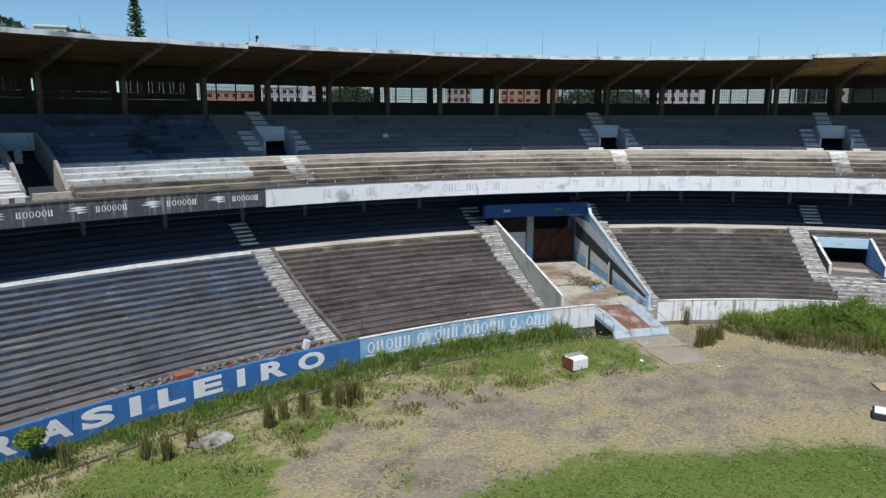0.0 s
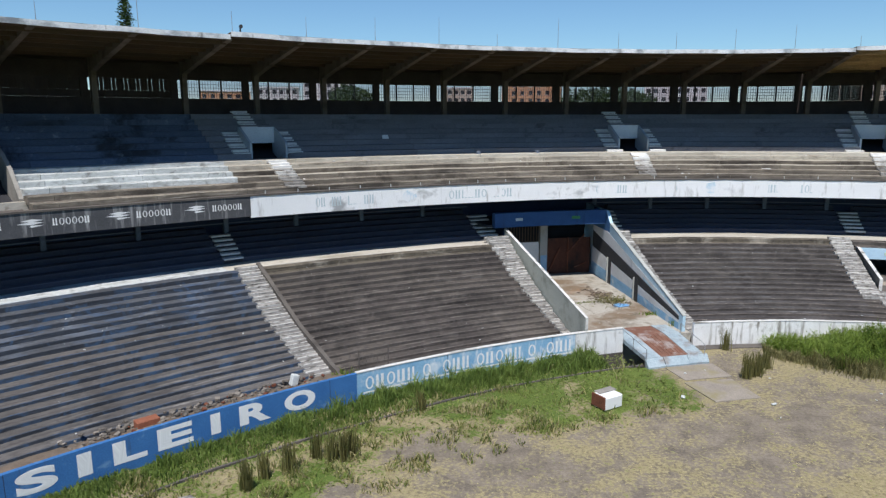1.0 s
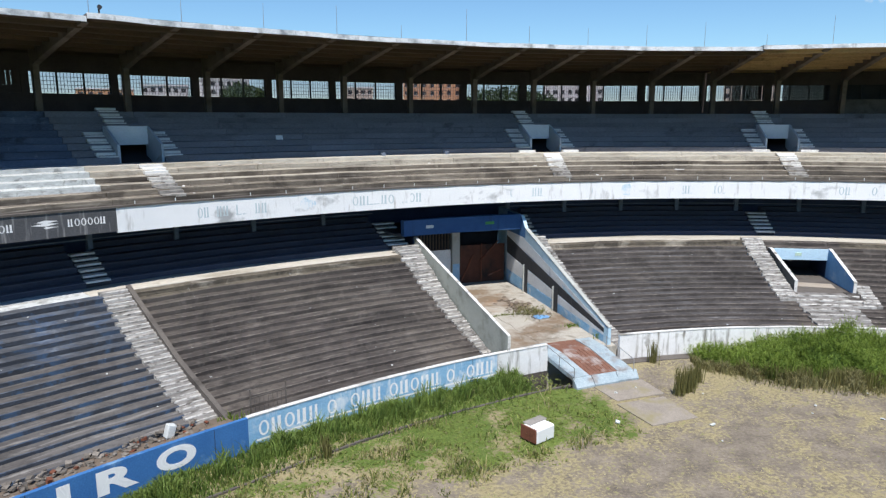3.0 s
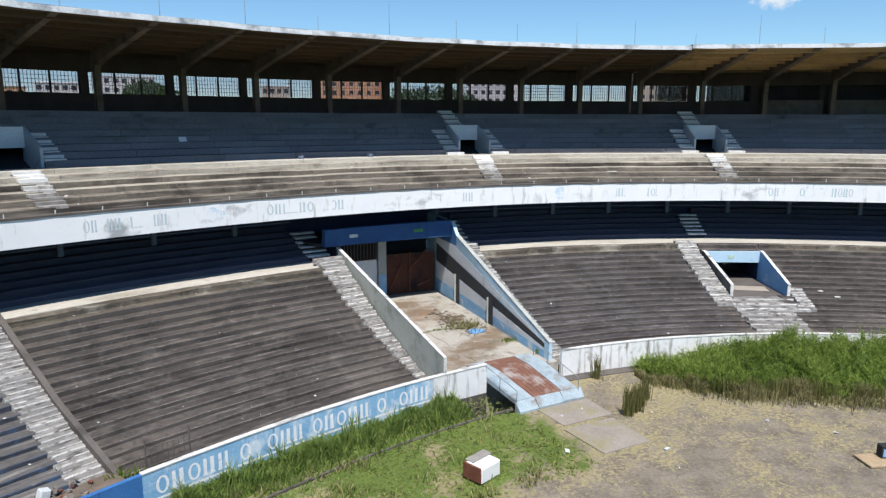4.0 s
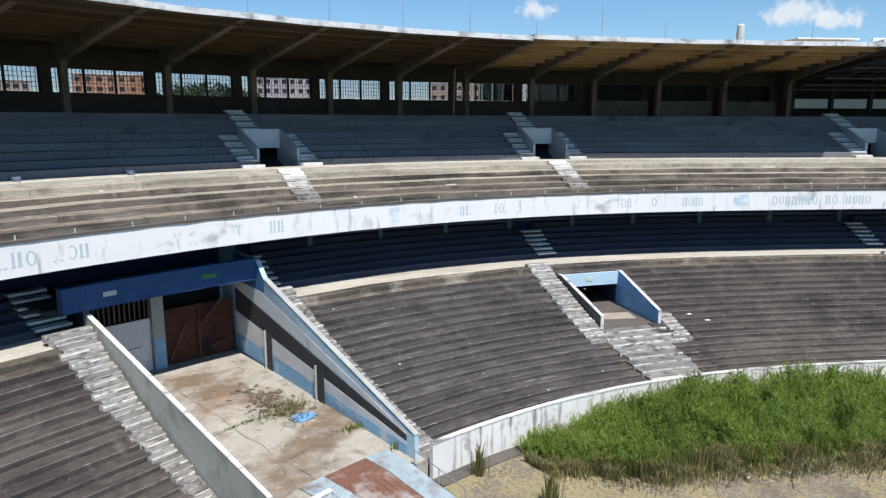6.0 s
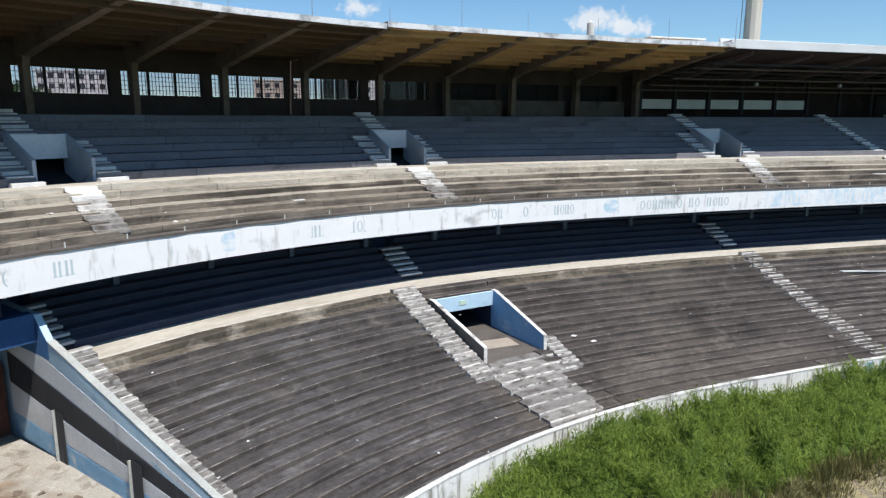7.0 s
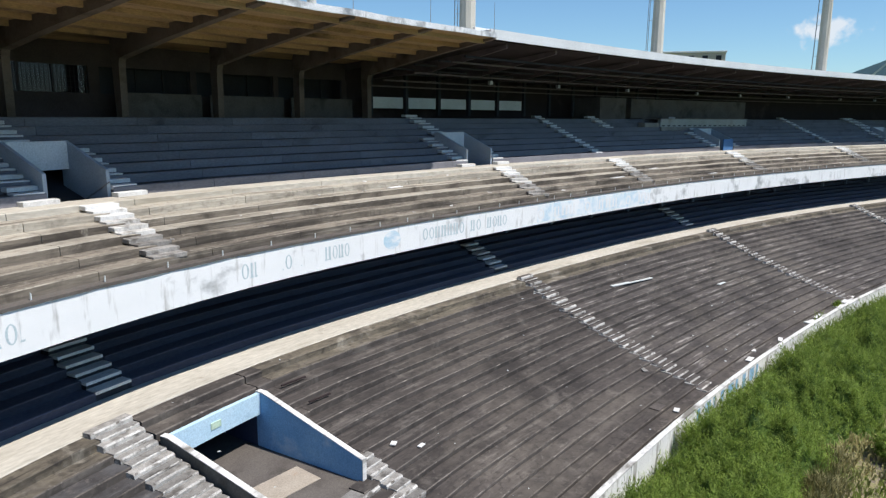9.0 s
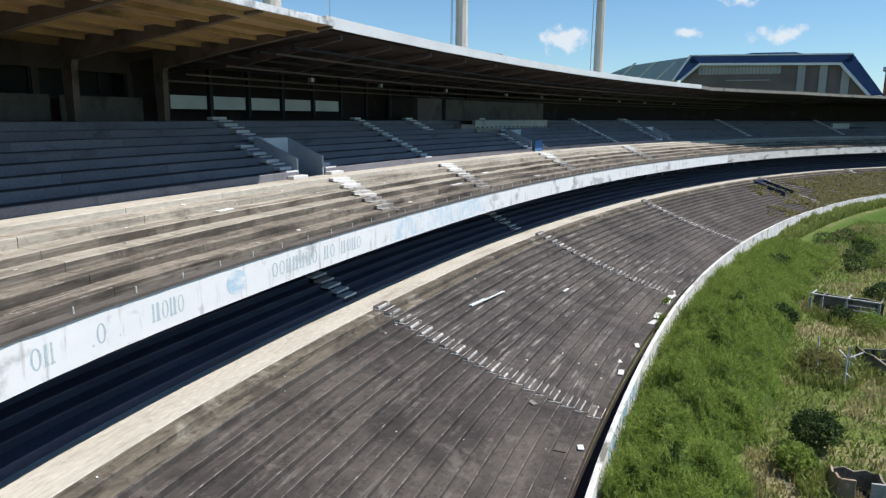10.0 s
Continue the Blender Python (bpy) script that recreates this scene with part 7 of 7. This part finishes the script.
plank(54.8, 11.75, 60.4, 11.5, 0.3, M_PANEL, "pale plank lying across the terrace rows")
for sv, dv, ln_, wd, tw, mt in ((46.8, 4.85, 0.9, 0.3, 0.9, M_STEP), (44.1, 1.5, 0.5, 0.3, 0.3, M_STEP_WHITE), (43.4, 2.3, 0.9, 0.6, 0.0, M_STEP_SOOT), (29.3, 8.3, 0.35, 0.25, 0.4, M_STEP_WHITE), (30.1, 7.5, 0.4, 0.2, 0.1, M_STEP_WHITE)):
    ob = thing("loose_board", "short pale board lying on the terrace", "board", group="loose boards", m=stand_at(sv, dv, low_z(dv) + 0.05) @ Matrix.Rotation(tw, 4, "Z"))
    part("board", box(bmesh.new(), -ln_ / 2, ln_ / 2, -wd / 2, wd / 2, -0.03, 0.03, 0.01), mt, ob)
plank(27.9, 13.3, 29.0, 13.2, 0.09, M_DARK, "thin near-black offcut beside the stair well", 0.14)
plank(28.2, 12.0, 29.2, 11.9, 0.09, M_DARK, "thin near-black offcut beside the stair well", 0.14)
plank(66.2, 8.5, 67.4, 8.55, 0.25, M_PANEL, "pale plank lying across the terrace rows")
for sv, dv, ln_, wd, tw in ((74.2, 1.6, 1.4, 0.5, 0.1), (76.4, 1.7, 1.6, 0.6, -0.1), (78.0, 1.9, 1.2, 0.5, 0.2), (69.5, 1.45, 1.6, 0.5, 0.05), (67.4, 1.4, 1.3, 0.45, -0.15), (61.0, 1.4, 0.9, 0.3, 0.3), (57.2, 1.9, 0.6, 0.3, 0.5), (55.2, 1.4, 0.9, 0.35, 0.1)):
    ob = thing("broken_board", "broken white board lying by the perimeter wall", "board", group="broken boards", m=stand_at(sv, dv, low_z(dv) + 0.055) @ Matrix.Rotation(tw, 4, "Z"))
    part("board", box(bmesh.new(), -ln_ / 2, ln_ / 2, -wd / 2, wd / 2, -0.03, 0.03, 0.01), M_STEP_WHITE, ob)
patch = thing("repair_patch", "pale square repair patch in the terrace", "patch")
part("patch", sweep(rect(D_LOW0 + TREAD * 9 + 0.06, D_LOW0 + TREAD * 9.95, row_top(9) - 0.03, row_top(9) + 0.012), 17.2, 18.2), M_STEP_SOOT, patch)
orange = thing("brick_block", "fallen block of orange brickwork on the rubble", "rubble block", m=stand_at(-28.4, 1.6, 1.15))
part("block", box(bmesh.new(), -0.55, 0.55, -0.3, 0.3, 0, 0.42, 0.03), surface("orange_brick", (0.19, 0.065, 0.038), (0.3, 0.115, 0.065), 3.0, coord="pos"), orange)
stone = thing("pale_block", "upright pale broken block on the rubble", "rubble block", m=stand_at(-20.6, 1.8, 1.15) @ Matrix.Rotation(0.3, 4, "Y"))
part("block", box(bmesh.new(), -0.2, 0.2, -0.2, 0.2, 0, 0.65, 0.04), M_PANEL, stone)
box_thing = thing("broken_crate", "broken white and red box lying in the grass", "crate", m=stand_at(-4.5, -7.4, 0.0) @ Matrix.Rotation(0.15, 4, "Z") @ Matrix.Scale(1.02, 4))
part("body", box(bmesh.new(), -0.65, 0.65, -0.5, 0.5, 0, 0.75, 0.06), M_PAINT_WHITE, box_thing)
part("end_panel", box(bmesh.new(), -0.75, -0.66, -0.5, 0.5, 0.1, 0.8, 0.01), M_RUST, box_thing, "rusty red end")
part("torn_lid", box(bmesh.new(), -0.5, 0.75, 0.1, 0.6, 0.76, 0.8, 0.01), M_CONC, box_thing)
def broken_slab(w, l, h):
    """A slab with a ragged outline."""
    r = random.Random(int(w * 100))
    bm = bmesh.new()
    n = 11
    rim = []
    for i in range(n):
        a = 6.2832 * i / n
        q = 1 / max(abs(math.cos(a)), abs(math.sin(a))) * r.uniform(0.93, 1.0)
        rim.append((w / 2 * q * math.cos(a), l / 2 * q * math.sin(a)))
    lo, hi = [bm.verts.new((x, y, -0.05)) for x, y in rim], [bm.verts.new((x * 0.96, y * 0.96, h + r.uniform(-0.03, 0.03))) for x, y in rim]
    bm.faces.new(lo[::-1]), bm.faces.new(hi)
    for i in range(n):
        bm.faces.new((lo[i], lo[(i + 1) % n], hi[(i + 1) % n], hi[i]))
    return bm


slab_thing = thing("concrete_slab", "pale broken concrete slab lying in the grass", "slab", m=stand_at(-29.5, -5.0, 0.0) @ Matrix.Rotation(0.25, 4, "Z") @ Matrix.Rotation(0.09, 4, "X"))
part("slab", broken_slab(1.7, 1.4, 0.2), M_STEP, slab_thing)
lump = part("broken_corner", broken_slab(0.8, 0.6, 0.16), M_RUBBLE, slab_thing)
lump.matrix_basis = pose(-0.75, 0.55, 0.02, 6, 9, 30)
sheet = thing("white_sheet_panel", "white ribbed sheet panel lying on the overgrown track", "panel", m=stand_at(38.6, -10.9, 0.42) @ Matrix.Rotation(0.35, 4, "Z"))
part("panel", box(bmesh.new(), -1.6, 1.6, -1.2, 1.2, -0.06, 0.0, 0.01), M_PAINT_WHITE, sheet)
for k in range(9):
    part("rib", box(bmesh.new(), -1.5 + 0.36 * k, -1.42 + 0.36 * k, -1.2, 1.2, 0.001, 0.03), M_PANEL, sheet)
for x, y in ((-1.3, -0.9), (1.2, -0.9), (1.2, 0.8), (-1.3, 0.8)):
    part("leg", box(bmesh.new(), x, x + 0.1, y, y + 0.1, -0.5, -0.06), M_CONC_DARK, sheet)
signbox = thing("low_box", "low black and white box on the track", "box", m=stand_at(15.6, -18.4, 0.0) @ Matrix.Rotation(-0.5, 4, "Z"))
part("body", box(bmesh.new(), -0.9, 0.9, -0.6, 0.6, 0, 0.35, 0.03), M_DARK_WALL, signbox)
part("lid", box(bmesh.new(), -0.8, 0.8, -0.5, 0.5, 0.35, 0.4, 0.01), M_PAINT_WHITE, signbox)
chair = thing("wooden_pallet", "tan board with a small dark box on the track", "board", m=stand_at(19.6, -13.9, 0.0))
part("board", box(bmesh.new(), -0.9, 0.9, -0.6, 0.6, 0.0, 0.12, 0.02), surface("tan_board", (0.3, 0.22, 0.13), (0.42, 0.32, 0.2), 1.5, coord="pos"), chair)
part("dark_box", box(bmesh.new(), 0.1, 0.7, 0.0, 0.4, 0.12, 0.75, 0.03), M_DARK_WALL, chair)
part("panel", box(bmesh.new(), 0.15, 0.65, -0.03, -0.004, 0.2, 0.6, 0.01), M_SKY_BLUE, chair)
tarp = thing("blue_tarp", "crumpled sky blue plastic sheet on the forecourt", "tarpaulin")
bm = bmesh.new()
grid = [[bm.verts.new(at(5.1 + 0.16 * i, 7.4 + 0.18 * j, 0.98 + 0.14 * abs(noise.noise((i * 0.7, j * 0.7, 2))))) for j in range(6)] for i in range(8)]
for i in range(7):
    for j in range(5):
        if (i, j) not in ((0, 0), (6, 4), (0, 4), (6, 0)):
            bm.faces.new((grid[i][j], grid[i + 1][j], grid[i + 1][j + 1], grid[i][j + 1]))
part("sheet", bm, surface("blue_plastic", (0.1, 0.26, 0.5), (0.2, 0.4, 0.65), 3.0, coord="pos", rough=0.4), tarp)
k = 420
twig_s, twig_d = rng.normal(5.5, 0.6, k), rng.normal(9.2, 0.8, k)
blades("dead_twigs", twig_s, twig_d, np.zeros(k) + 0.96, rng.uniform(0.05, 0.45, k), rng.uniform(0.02, 0.05, k), rng.uniform(0.3, 0.9, k), M_REED, "dead brown branches heaped on the forecourt", "debris")
weed_s = rng.uniform(GATE0 + 0.6, GATE1 - 0.8, 500)
blades("crack_weeds", weed_s, rng.normal(9.34, 0.07, 500), np.zeros(500) + 0.95, rng.uniform(0.02, 0.11, 500) * (1 + np.sin(weed_s * 2.2)), rng.uniform(0.02, 0.05, 500), rng.uniform(0.05, 0.2, 500), M_GRASS, "weeds in the forecourt cracks", "weeds")
n = 90
chunks("twig_heap", rng.normal(5.4, 0.5, n), rng.normal(11.0, 1.3, n), np.zeros(n) + 0.97, rng.uniform(0.1, 0.4, n), M_EARTH, "heap of brown twigs and dirt on the forecourt", "debris", 0.2)


M_RUIN = surface("mossy_ruin_concrete", (0.1, 0.088, 0.062), (0.3, 0.265, 0.2), 1.0, coord="pos", stain=(0.045, 0.055, 0.03), stain_scale=0.9, stain_at=(0.48, 0.62))


def broken_wall(x0, x1, y0, y1, h, seed):
    """An upright wall with a ragged broken top."""
    r = random.Random(seed)
    bm = bmesh.new()
    n = 4
    along_x = x1 - x0 > y1 - y0
    tops, feet = [], []
    for i in range(n + 1):
        f = i / n
        z = h * r.uniform(0.8, 1.03)
        ends = ((x0 + (x1 - x0) * f, y0), (x0 + (x1 - x0) * f, y1)) if along_x else ((x0, y0 + (y1 - y0) * f), (x1, y0 + (y1 - y0) * f))
        feet.append([bm.verts.new((*e, 0)) for e in ends])
        tops.append([bm.verts.new((*e, z + r.uniform(-0.03, 0.03))) for e in ends])
    for i in range(n):
        for q in (0, 1):
            bm.faces.new((feet[i][q], feet[i + 1][q], tops[i + 1][q], tops[i][q]))
        bm.faces.new((tops[i][0], tops[i + 1][0], tops[i + 1][1], tops[i][1]))
    for i in (0, n):
        bm.faces.new((feet[i][0], feet[i][1], tops[i][1], tops[i][0]))
    bmesh.ops.recalc_face_normals(bm, faces=bm.faces)
    return bm


def dugout(sv, dv, turn, w, l, h, label, seed):
    ob = thing("dugout", label, "shelter", m=stand_at(sv, dv, 0) @ Matrix.Rotation(turn, 4, "Z"))
    part("rear_wall", broken_wall(-w / 2, w / 2, l / 2 - 0.15, l / 2, h, seed), M_RUIN, ob)
    for x in (-w / 2, w / 2 - 0.15):
        part("side_wall", broken_wall(x, x + 0.15, -l / 2, l / 2 - 0.15, h * 0.85, seed + 1 + int(x > 0)), M_RUIN, ob)
    part("front_sill", broken_wall(-w / 2 + 0.15, w / 2 - 0.15, -l / 2, -l / 2 + 0.15, h * 0.35, seed + 3), M_RUIN, ob)
    part("floor", box(bmesh.new(), -w / 2 + 0.15, w / 2 - 0.15, -l / 2 + 0.15, l / 2 - 0.15, 0, 0.06), M_DARK, ob)
    part("mid_wall", broken_wall(-0.08, 0.08, -l / 2 + 0.15, l / 2 - 0.15, h * 0.85, seed + 4), M_RUIN, ob)
    r = random.Random(seed + 9)
    for k in range(5):
        bm = box(bmesh.new(), -r.uniform(0.4, 1.0), r.uniform(0.4, 1.0), -0.09, 0.09, -0.02, 0.02)
        p = part("fallen_board", bm, (M_PLASTER_PALE, M_RUIN, M_RUST)[k % 3], ob)
        p.matrix_basis = pose(r.uniform(-w * 0.35, w * 0.35), r.uniform(-l * 0.3, l * 0.3), 0.12 + 0.06 * k, r.uniform(-4, 4), r.uniform(-14, 14), r.uniform(0, 180))
    return ob


def frame_shelter(sv, dv, turn, w, l, h):
    ob = thing("dugout", "ruined open shelter with pale posts and a broken roof frame", "shelter", m=stand_at(sv, dv, 0) @ Matrix.Rotation(turn, 4, "Z"))
    part("rear_wall", broken_wall(w / 2 - 0.15, w / 2, -l / 2, l / 2, h * 0.95, 41), M_RUIN, ob)
    part("floor", box(bmesh.new(), -w / 2, w / 2 - 0.15, -l / 2, l / 2, 0, 0.07), M_DARK, ob)
    for k, y in enumerate((-l / 2, -l * 0.05, l * 0.3, l / 2 - 0.2)):
        part("post", box(bmesh.new(), -w / 2, -w / 2 + 0.2, y, y + 0.2, 0, h * (1.0 - 0.08 * (k % 2)), 0.02), M_PLASTER_PALE, ob)
        part("roof_beam", box(bmesh.new(), -w / 2, w / 2, y + 0.04, y + 0.16, h, h + 0.12, 0.01), M_PLASTER_PALE if k % 2 else M_RUIN, ob)
    part("edge_beam", box(bmesh.new(), -w / 2 - 0.02, -w / 2 + 0.16, -l / 2, l / 2, h + 0.125, h + 0.24, 0.02), M_PLASTER_PALE, ob)
    for k in range(3):
        part("rail", box(bmesh.new(), -w / 2 + 0.06, -w / 2 + 0.12, -l / 2 + 0.2, -l * 0.05, 0.3 + 0.4 * k, 0.38 + 0.4 * k), M_PLASTER_PALE, ob)
    return ob


def door_ruin(sv, dv, turn):
    ob = thing("ruined_hut", "small ruined hut with a dark doorway and peeling panels", "hut", m=stand_at(sv, dv, 0) @ Matrix.Rotation(turn, 4, "Z"))
    tan_panel = surface("peeling_tan_board", (0.2, 0.14, 0.09), (0.36, 0.27, 0.18), 1.5, coord="pos", stain=(0.5, 0.47, 0.4), stain_scale=1.2, stain_at=(0.56, 0.68))
    part("left_panel", box(bmesh.new(), -0.75, -0.65, 0.35, 1.0, 0.0, 1.25, 0.02), tan_panel, ob)
    part("right_panel", box(bmesh.new(), -0.75, -0.65, -1.0, -0.25, 0.0, 1.2, 0.02), M_PLASTER_PALE, ob, "pale peeling panel")
    part("side_wall", broken_wall(-0.65, 0.8, 0.9, 1.0, 1.15, 53), tan_panel, ob)
    part("side_wall", broken_wall(-0.65, 0.8, -1.0, -0.9, 1.1, 54), M_RUIN, ob)
    part("rear_wall", broken_wall(0.7, 0.8, -0.9, 0.9, 1.1, 55), M_RUIN, ob)
    part("floor", box(bmesh.new(), -0.65, 0.7, -0.9, 0.9, 0, 0.06), M_DARK, ob)
    part("jamb_post", box(bmesh.new(), -0.86, -0.76, 1.02, 1.12, 0, 1.35), tan_panel, ob)
    return ob


door_ruin(45.9, -10.7, 0.15)
frame_shelter(81.5, -12.2, -0.15, 2.4, 5.4, 1.5)
dugout(66.5, -14.5, 0.4, 4.5, 2.2, 1.0, "collapsed concrete shelter with leaning boards", 21)
s_, d_ = [], []
for c, dd, w_ in ((45.9, -10.7, 2.0), (81.5, -11.8, 3.6), (66.5, -14.5, 3.0), (63.6, -10.4, 2.8)):
    a_ = rng.uniform(0, 6.283, 900)
    q_ = rng.uniform(0.75, 1.3, 900)
    s_ += list(c + w_ * q_ * np.cos(a_))
    d_ += list(dd + 2.0 * q_ * np.sin(a_))
h_ = rng.uniform(0.25, 0.95, len(s_))
blades("ruin_weeds", np.array(s_), np.array(d_), np.zeros(len(s_)), h_, rng.uniform(0.05, 0.12, len(s_)), h_ * 0.5, M_GRASS, "rank weeds round the ruined shelters", "weeds")
ruin = thing("collapsed_shelter", "dark collapsed shelter with leaning white posts", "ruin", m=stand_at(63.6, -10.4, 0))
v = leaf_cloud((0, 0, 0.4), (2.2, 1.8, 1.5), 2600, 0.16, 77)
me = bpy.data.meshes.new("heap")
me.from_pydata(v.tolist(), [], np.arange(len(v)).reshape(-1, 3).tolist())
part("dry_brush", me, M_REED, ruin, "dark dry heap")
me.materials.append(M_REED)
for (xa, ya), (xb, yb, zb) in (((-2.2, -1.2), (-2.1, -1.2, 2.2)), ((-2.1, -1.2), (-0.9, -1.8, 0.2)), ((0.5, -1.6), (0.4, -1.5, 2.0)), ((0.9, 0.2), (1.0, 0.3, 2.3)), ((1.6, -2.0), (3.6, -1.2, 0.7)), ((1.8, -2.4), (3.9, -2.0, 0.4)), ((2.2, -1.2), (3.0, -2.6, 0.9))):
    bm = bmesh.new()
    cyl(bm, 0.06, 0.05, (xa, ya, 0.1 if zb > 1.5 else 0.9 if xa < 0 else 0.3), (xb, yb, zb), 6)
    part("post", bm, M_PANEL, ruin, "pale leaning post")
far_well = thing("far_stair_well", "dark blue stair well standing in the far terrace", "stair well")
for sv, wdt in ((155.0, 0.3), (159.0, 0.3)):
    slab_wall("side_wall", sv, wdt, [(8.0, 2.2), (14.0, 2.2), (14.0, 5.2), (8.0, 3.4)], M_NAVY, far_well)
part("back_panel", sweep(rect(13.7, 14.0, 4.0, 5.2), 155.0, 159.0), M_NAVY, far_well)
far_panel = thing("far_white_panel", "white and blue panelled box in the far upper seats", "cabin")
part("panel", sweep(rect(26.5, 27, 14.5, 15.9), 209, 215), M_PANEL, far_panel)
part("base", sweep(rect(26.0, 27.2, 13.6, 14.9), 215.2, 220), M_NAVY, far_panel)

scrap = thing("paper_scrap", "white scrap lying on the upper seats", "litter", m=stand_at(-6.0, 25.65, B_Z0 + b_r * 3 + 0.01))
part("sheet", prism(bmesh.new(), [(-0.2, 0.0), (0.2, 0.0), (0.12, 0.32), (0.02, 0.36)], -0.3, 0.26), M_PAINT_WHITE, scrap)
kerb = thing("section_kerb", "dark concrete kerb between two terrace sections", "kerb")
part("kerb", sweep([(1.2, 0.4), (7.7, 1.9), (15.3, 4.9), (15.3, 5.6), (7.7, 2.75), (1.2, 1.1)], -17.85, -17.6, 3), M_CONC_DARK, kerb)
wboard = thing("warped_board", "warped grey-brown board on the stair well floor", "board", m=stand_at(25.3, 10.3, VB_Z) @ Matrix.Rotation(-0.16, 4, "Z"))
part("board", box(bmesh.new(), -1.5, 1.45, -0.75, 0.75, 0.0, 0.05, 0.012), surface("warped_board_wood", (0.26, 0.22, 0.175), (0.42, 0.37, 0.305), 1.0, coord="pos", stain=(0.33, 0.18, 0.1), stain_scale=0.8, stain_at=(0.6, 0.72)), wboard)

for i in range(22):
    sv, dv = 74 + 62 * random.random(), -(3.0 + 17 * random.random() ** 1.3)
    h = random.uniform(1.0, 2.1)
    shrub(sv, dv, h, h * random.uniform(0.7, 1.1), (M_BUSH, M_BUSH_DARK, M_GRASS)[i % 3], "leafy shrub growing over the far track", 60 + i, 1100)
fence = thing("iron_fence", "short grey-brown iron fence behind the wall", "fence")
for k in range(9):
    bm = bmesh.new()
    sv = -16.9 + 0.24 * k
    cyl(bm, 0.035 if k in (0, 8) else 0.014, 0.035 if k in (0, 8) else 0.014, at(sv, 0.9, 0.4), at(sv, 0.9, 2.75 if k in (0, 8) else 2.3), 6)
    part("post" if k in (0, 8) else "bar", bm, M_CONC_DARK, fence)
for z in (1.5, 2.3):
    bm = bmesh.new()
    cyl(bm, 0.02, 0.02, at(-16.9, 0.9, z), at(-14.98, 0.9, z), 6)
    part("rail", bm, M_CONC_DARK, fence)
